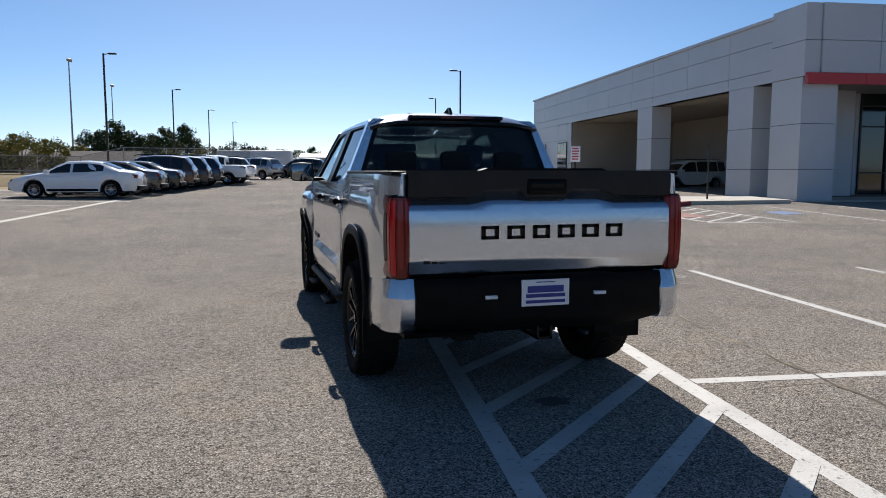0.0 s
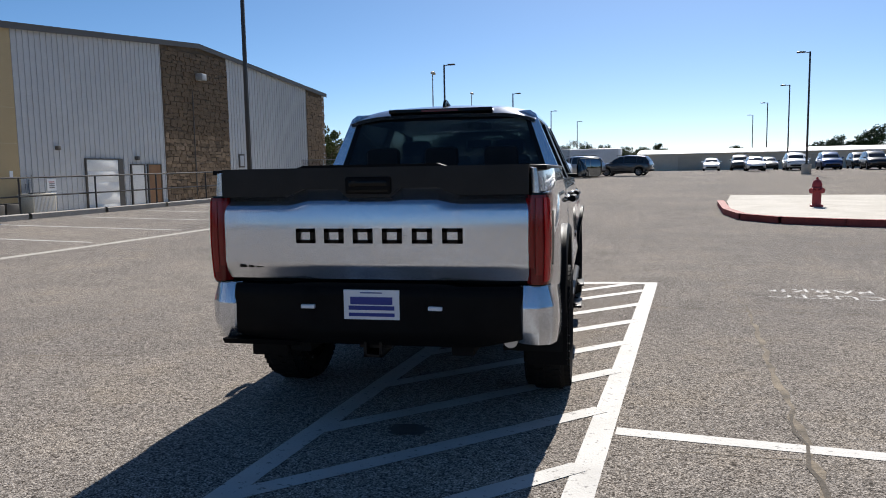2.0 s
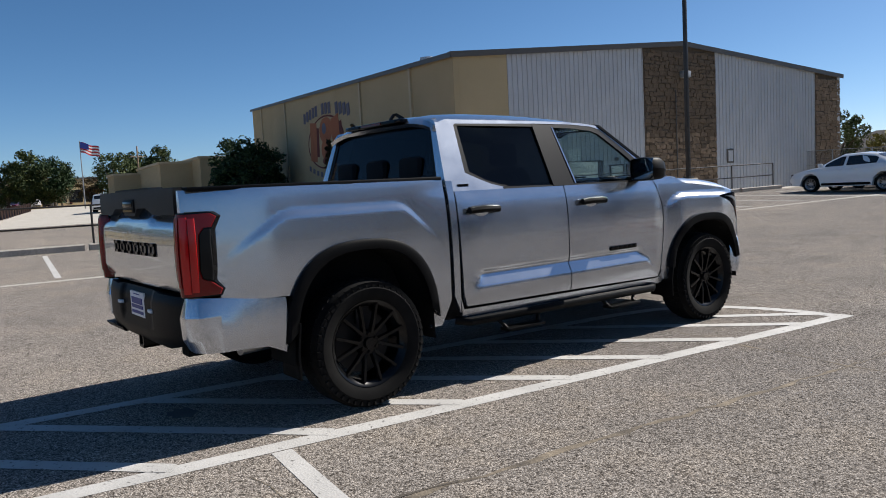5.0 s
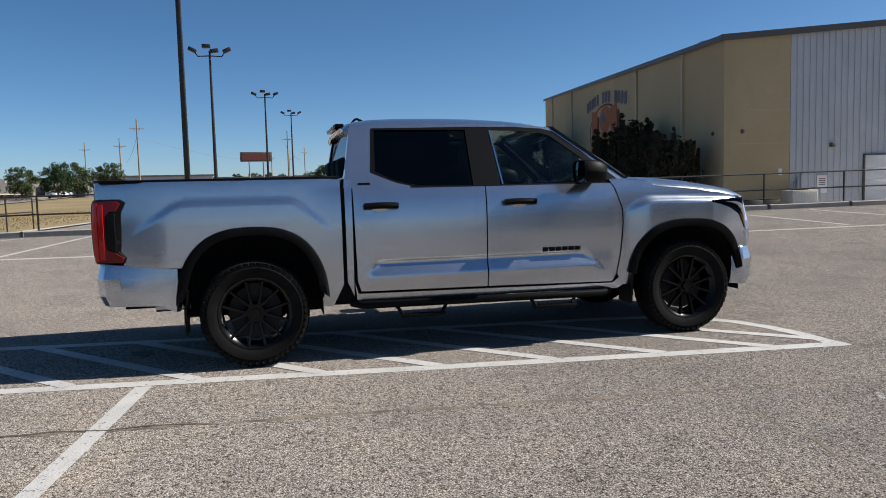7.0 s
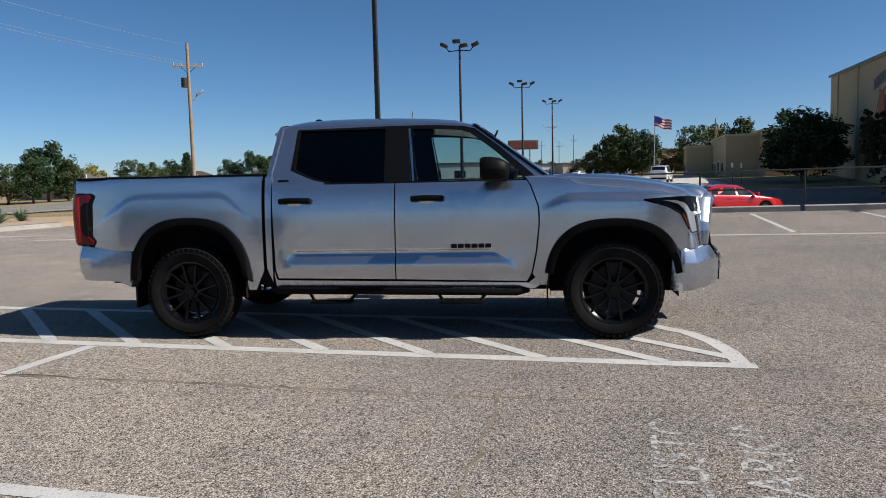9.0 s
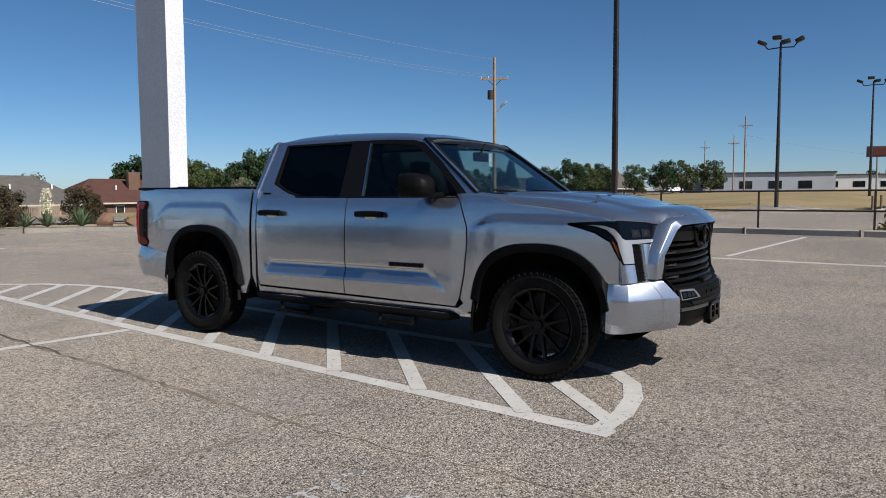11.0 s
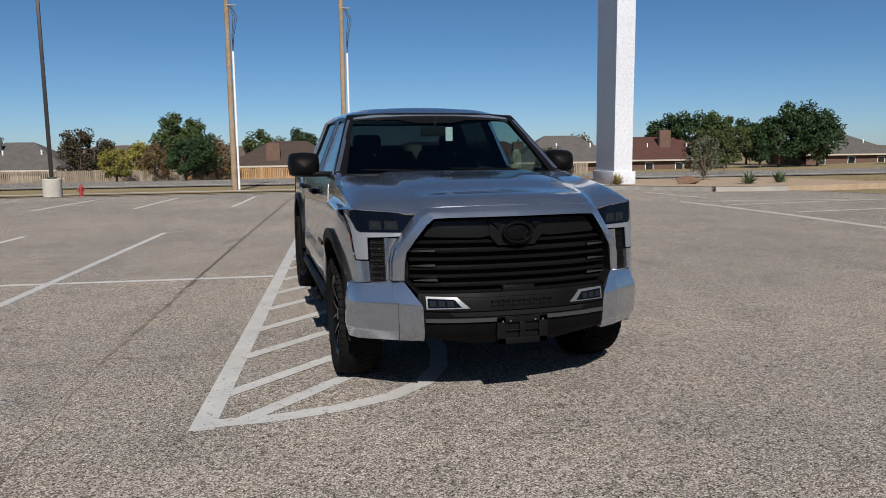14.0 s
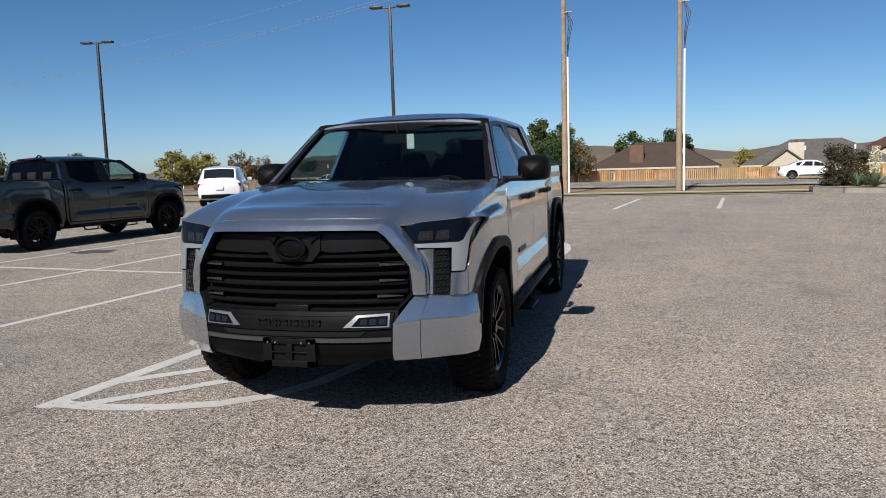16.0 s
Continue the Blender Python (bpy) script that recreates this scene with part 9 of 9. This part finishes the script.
def board_fence(u0, v0, u1, v1, material, label, singles):
    root = thing("board_fence", label, "fence", "board fences")
    L = math.hypot(u1 - u0, v1 - v0)
    n = int(L / 0.145)
    rnd = random.Random(int(u0 * 7))
    ang = math.atan2(v1 - v0, u1 - u0) - radians(7)
    rest = bmesh.new()
    for i in range(n):
        t = (i + 0.5) / n
        p = P(u0 + (u1 - u0) * t, v0 + (v1 - v0) * t)
        m = pose(p.x, p.y, ground(p.x, p.y) + rnd.uniform(-0.05, 0.03) - 0.45, 0, 0, math.degrees(ang))
        if i < singles:
            o = new("board", board[material.name])
            o.parent = root
            o.matrix_basis = m
        else:
            box(rest, -0.066, 0.066, -0.011, 0.011, 0, 1.45, m)
    if n > singles:
        tagged(part("boarding", rest, material, root, "", 0), "", "", "", "stuff")
    else:
        rest.free()
    for k in range(int(L / 2.4) + 1):
        t = min(1, k * 2.4 / L)
        p = P(u0 + (u1 - u0) * t, v0 + (v1 - v0) * t)
        bm = bmesh.new()
        z = ground(p.x, p.y)
        box(bm, p.x - 0.05, p.x + 0.05, p.y - 0.14, p.y - 0.04, z - 0.5, z + 0.96)
        part("fence_post", bm, material, root)


board_fence(-20.4, -54.7, -12.0, -54.7, GREYBOARD, "weathered brown board fence", 58)
board_fence(-11.8, -54.5, 2.0, -54.5, CEDAR, "bright cedar board fence", 95)
board_fence(2.2, -54.7, 13.0, -54.7, CEDAR, "reddish cedar board fence", 74)
board_fence(13.2, -54.6, 50.0, -54.6, GREYBOARD, "weathered grey board fence", 150)

# ---- chain-link fence and sheds to the north ----
cl = thing("chain_link_fence", "tall chain-link fence with grey posts", "fence")
for k in range(14):
    p = P(-46 + k * 3.0, 50.5)
    z = ground(p.x, p.y)
    bm = bmesh.new()
    cyl(bm, (p.x, p.y, z - 0.3), (p.x, p.y, z + 2.4), 0.035, 0.035, 6)
    part("post", bm, POLEGREY, cl)
for h in (2.38, 1.3, 0.15):
    bm = bmesh.new()
    pts = []
    for k in range(14):
        p = P(-46 + k * 3.0, 50.5)
        pts.append((p.x, p.y, ground(p.x, p.y) + h))
    tube(bm, pts, 0.025, 5)
    part("rail", bm, POLEGREY, cl)
MESHY = bpy.data.materials.new("chain-link mesh")
MESHY.use_nodes = True
_t = MESHY.node_tree
_t.nodes["Principled BSDF"].inputs["Base Color"].default_value = (0.12, 0.12, 0.11, 1)
_tr = _t.nodes.new("ShaderNodeBsdfTransparent")
_mx = _t.nodes.new("ShaderNodeMixShader")
_mx.inputs[0].default_value = 0.35
_t.links.new(_tr.outputs[0], _mx.inputs[1])
_t.links.new(_t.nodes["Principled BSDF"].outputs[0], _mx.inputs[2])
_t.links.new(_mx.outputs[0], _t.nodes["Material Output"].inputs[0])
bm = bmesh.new()
grid_faces(bm, [[(P(-46 + k * 3.0, 50.53).x, P(-46 + k * 3.0, 50.53).y, ground(*P(-46 + k * 3.0, 50.5)[:2]) + h) for k in range(14)] for h in (0.1, 2.35)])
part("mesh", bm, MESHY, cl, "", 0)

shed = thing("long_shed", "long low cream metal shed", "shed")
bm = bmesh.new()
uv_box(bm, -5.2, 62, 102, 114, 0.4, 3.35)
part("wall", bm, WHITEWALL, shed)
bm = bmesh.new()
rows = [[P(u, v, z) for v, z in ((101.6, 3.35), (108, 4.0), (114.4, 3.35))] for u in (-5.5, 62.3)]
grid_faces(bm, rows)
thicken(bm, 0.12)
part("roof", bm, WHITEDOOR, shed)
for k in range(8):
    bm = bmesh.new()
    uv_box(bm, 0 + k * 7.5, 3.2 + k * 7.5, 101.95, 102.05, 0.5, 2.9)
    part("door", bm, CREAM, shed)
tr = thing("trailer", "white box trailer with small windows", "trailer", "", at(-8.5, 70, 85))
bm = bmesh.new()
box(bm, -1.1, 1.1, -3.6, 3.6, 0.5, 2.5, None, 0.08)
part("box_body", bm, WHITEDOOR, tr)
for k in range(5):
    bm = bmesh.new()
    box(bm, 1.09, 1.12, -3.0 + k * 1.3, -2.1 + k * 1.3, 1.4, 2.0)
    part("window", bm, GLASS_FAR, tr)

# ---- west: roadside sign, flag, low buildings ----
bb = thing("roadside_sign", "dark roadside billboard on two posts", "sign", "", pose(-170, -2.5, ground(-170, -2.5), 0, 0, 8))
bm = bmesh.new()
box(bm, -0.15, 0.15, -3.6, 3.6, 6.6, 8.8, None, 0.05)
part("sign_board", bm, FASCIA, bb)
bm = bmesh.new()
box(bm, 0.15, 0.18, -3.2, 3.2, 6.9, 8.5)
part("sign_face", bm, MUR_R, bb)
for y in (-1.6, 1.6):
    bm = bmesh.new()
    cyl(bm, (0, y, 0), (0, y, 6.7), 0.18, 0.18, 8)
    part("post", bm, POLEGREY, bb)
x, y = polar(7.14, 1.25, 81.5, 105)
fl = thing("flag_pole", "steel flag pole with a striped flag", "flag", "", pose(x, y, ground(x, y), 0, 0, 0))
bm = bmesh.new()
cyl(bm, (0, 0, 0), (0, 0, 8.5), 0.08, 0.05, 8)
part("pole", bm, POLEGREY, fl)
for k in range(7):
    bm = bmesh.new()
    rows = []
    for i in range(9):
        yy = i * 0.28
        zz = 8.35 - yy * 0.28 + 0.08 * math.sin(i * 1.1)
        rows.append([(0.08 * math.sin(i * 0.9), yy, zz - k * 0.19), (0.08 * math.sin(i * 0.9), yy, zz - (k + 1) * 0.19)])
    grid_faces(bm, rows)
    part("stripe", bm, REDP if k % 2 == 0 else WHITE, fl, "", 0)
bm = bmesh.new()
grid_faces(bm, [[(0.10, i * 0.25, 8.36 - i * 0.07), (0.10, i * 0.25, 7.60 - i * 0.07)] for i in range(5)])
part("canton", bm, BLUE, fl, "", 0)
for x, y, w2, d2, h2, m_ in ((-200, -30, 18, 30, 4.5, PANELGREY), (-215, -50, 20, 24, 5, WHITEWALL), (-190, 28, 20, 16, 6, TAN), (-240, -8, 20, 30, 4, WHITEDOOR), (-150, 46, 16, 20, 5.5, BRICK), (-230, 18, 14, 22, 4, CREAM)):
    st = thing("distant_building", "low flat-roofed building beyond the field", "building", "distant buildings", pose(x, y, ground(x, y), 0, 0, 10))
    bm = bmesh.new()
    box(bm, -w2 / 2, w2 / 2, -d2 / 2, d2 / 2, -1, h2)
    part("wall", bm, m_, st)
    bm = bmesh.new()
    box(bm, -w2 / 2 - 0.3, w2 / 2 + 0.3, -d2 / 2 - 0.3, d2 / 2 + 0.3, h2, h2 + 0.4)
    part("roof", bm, FASCIA, st)
    for k in range(4):
        bm = bmesh.new()
        box(bm, w2 / 2 - 0.05, w2 / 2 + 0.06, -d2 / 2 + 2 + k * d2 / 4.5, -d2 / 2 + 5 + k * d2 / 4.5, 0.8, h2 * 0.6)
        part("window", bm, GLASS_FAR, st)
fg = thing("low_fence", "dark low fence along the annex drive", "fence")
for k in range(22):
    p = P(-60 - k * 2.0, -6.5 + k * 0.25)
    z = ground(p.x, p.y)
    bm = bmesh.new()
    box(bm, p.x - 0.9, p.x + 0.9, p.y - 0.05, p.y + 0.05, z - 0.1, z + 1.0)
    part("panel", bm, BRICK, fg)

# ---- kerbed planter with the sign pylon ----
def bed(u, v):
    return 0.4 + (u - 0.4) * 1.2, 6.5 + (v - 6.5) * 1.2


plant_poly = [bed(*k) for k in [(-5.3, -24.6), (-4.6, -23.8), (-4.6, -22.6), (-5.4, -21.2), (-6.8, -19.6), (-8.8, -17.2), (-10.8, -14.6), (-12.8, -14.0), (-17.5, -14.6), (-18.0, -25.0)]]
slab(plant_poly, 0.17, GRAVEL, "tan gravel bed inside the planter", "ground", lot)
kerb_run(plant_poly[:8], -0.22, 0.19, KERB, "pale concrete planter kerb", piece=2.4)
crack([bed(-7.5, -16.6), bed(-9.6, -13.9), (-9.6, -9.0)], 0.05, 21, "pale concrete gutter joint", LINE_PALE)
py = thing("sign_pylon", "tall white metal-clad sign pylon", "pylon", "", at(*bed(-9.33, -19.35), 0, 0.16, lot))
bm = bmesh.new()
rows = []
for k in range(25):
    z = 0.55 + k * 0.6
    w_, d_ = 0.40, 1.14 + 0.04 * sstep(2, 7, z)
    rows.append([(-w_, -d_, z), (w_, -d_, z), (w_, d_, z), (-w_, d_, z), (-w_, -d_, z)])
grid_faces(bm, rows)
part("shaft", bm, PYLON_W, py)
bm = bmesh.new()
box(bm, -0.50, 0.50, -1.30, 1.30, -0.2, 0.56, None, 0.02)
part("plinth", bm, PYLON_W, py)


def blades(u, v, n, L, w, leaf, label, name="yucca", cat="plant", stalk=False):
    rnd = random.Random(int(u * 31 + v * 7))
    p = P(*bed(u, v))
    root = thing(name, label, cat, "planter plants", pose(p.x, p.y, lot(p.x, p.y) + 0.16, 0, 0, 0))
    bm = bmesh.new()
    for i in range(n):
        a = rnd.uniform(0, 2 * math.pi)
        el = rnd.uniform(0.25, 1.45)
        l = L * rnd.uniform(0.75, 1.1)
        d = Vector((math.cos(a) * math.cos(el), math.sin(a) * math.cos(el), math.sin(el)))
        sd = Vector((-math.sin(a), math.cos(a), 0)) * w / 2
        mid = d * l * 0.5
        tip = d * l - Vector((0, 0, 0.06 * l * math.cos(el)))
        q = [bm.verts.new(k) for k in (-sd * 0.6, sd * 0.6, mid + sd, mid - sd, tip)]
        bm.faces.new((q[0], q[1], q[2], q[3]))
        bm.faces.new((q[3], q[2], q[4]))
    part("leaves", bm, leaf, root, "", 0)
    if stalk:
        bm = bmesh.new()
        cyl(bm, (0, 0, 0), (0.02, 0, 1.5), 0.025, 0.015, 6)
        part("stem", bm, YUCCA, root)
        bm = bmesh.new()
        for i in range(520):
            z = rnd.uniform(0.55, 1.6)
            r = 0.22 * math.sqrt(rnd.random()) * (1.2 - abs(z - 1.0) * 0.8)
            a = rnd.uniform(0, 6.28)
            leaf_quad(bm, Vector((r * math.cos(a), r * math.sin(a), z)), 0.075, rnd)
        part("blossom", bm, BLOSSOM, root, "cream flower spike", 0)


for u, v, n, L in ((-6.2, -21.6, 90, 0.8), (-6.9, -20.6, 100, 0.85), (-12.9, -16.3, 80, 0.62), (-14.4, -16.9, 80, 0.62), (-5.8, -22.4, 70, 0.7)):
    blades(u, v, n, L, 0.06, YUCCA, "spiky blue green yucca in gravel", stalk=(u == -6.2))
for u, v in ((-9.0, -18.1), (-8.2, -19.8), (-10.6, -22.5)):
    blades(u, v, 220, 0.55, 0.018, STRAW, "straw coloured grass tuft in gravel", "grass_tuft")


def boulder(u, v, s, seed, sq):
    p = P(*bed(u, v))
    bm = bmesh.new()
    rnd = random.Random(seed)
    for q in ball(bm, (0, 0, 0), s, 3, (1, 1, 1)):
        # broken planes: the ball is cut back to a few flat faces
        for n in range(9):
            d = Vector((math.cos(n * 2.4 + seed), math.sin(n * 2.4 + seed), math.cos(n * 1.7 + seed * 0.6))).normalized()
            over = q.co.dot(d) - s * (0.62 + 0.06 * (n % 3))
            if over > 0:
                q.co -= d * over
        q.co *= 1 + 0.10 * noise.noise(q.co * 4.5 / s + Vector((seed, 0, 0)))
        q.co = Vector((q.co.x * sq[0], q.co.y * sq[1], q.co.z * sq[2])) * 1.2
    for q in bm.verts:
        q.co += Vector((p.x, p.y, lot(p.x, p.y) + 0.16 + s * sq[2] * 0.55))
    solid("boulder", bm, ROCK, "brown sandstone boulder on gravel", "boulder", "boulders", "", None, 28)


boulder(-8.0, -18.9, 0.34, 3, (1.2, 0.9, 0.65))
boulder(-11.2, -17.3, 0.40, 5, (1.3, 0.8, 0.5))
boulder(-7.3, -19.6, 0.36, 7, (1.0, 0.8, 0.9))
for u, v, s in ((-5.3, -23.4, 0.34), (-6.0, -24.0, 0.30), (-8.0, -23.2, 0.33), (-8.7, -23.6, 0.28)):
    p = P(*bed(u, v))
    plant("maroon", p.x, p.y, s * 1.2, trnd.uniform(0, 360))
p = P(*bed(-14.0, -21.5))
plant("grey", p.x, p.y, 0.38)

# dry grass blades over the near field
rnd = random.Random(11)
bm = bmesh.new()
for i in range(6000):
    u, v = rnd.uniform(-58, -17), rnd.uniform(-33, -14.5)
    if u > -19 and v > -26:
        continue
    p = P(u, v)
    z = ground(p.x, p.y) + GROUND_DROP
    for j in range(2):
        a = rnd.uniform(0, 6.28)
        d = Vector((math.cos(a), math.sin(a), 0)) * rnd.uniform(0.012, 0.035)
        h = rnd.uniform(0.02, 0.05)
        c = Vector((p.x + rnd.uniform(-0.2, 0.2), p.y + rnd.uniform(-0.2, 0.2), z))
        bm.faces.new([bm.verts.new(c - d), bm.verts.new(c + d), bm.verts.new(c + Vector((d.y, -d.x, h * 1.6)))])
solid("grass", bm, GREEN_GRASS, "short dry straw coloured grass", "grass", "", "stuff", None, 0)
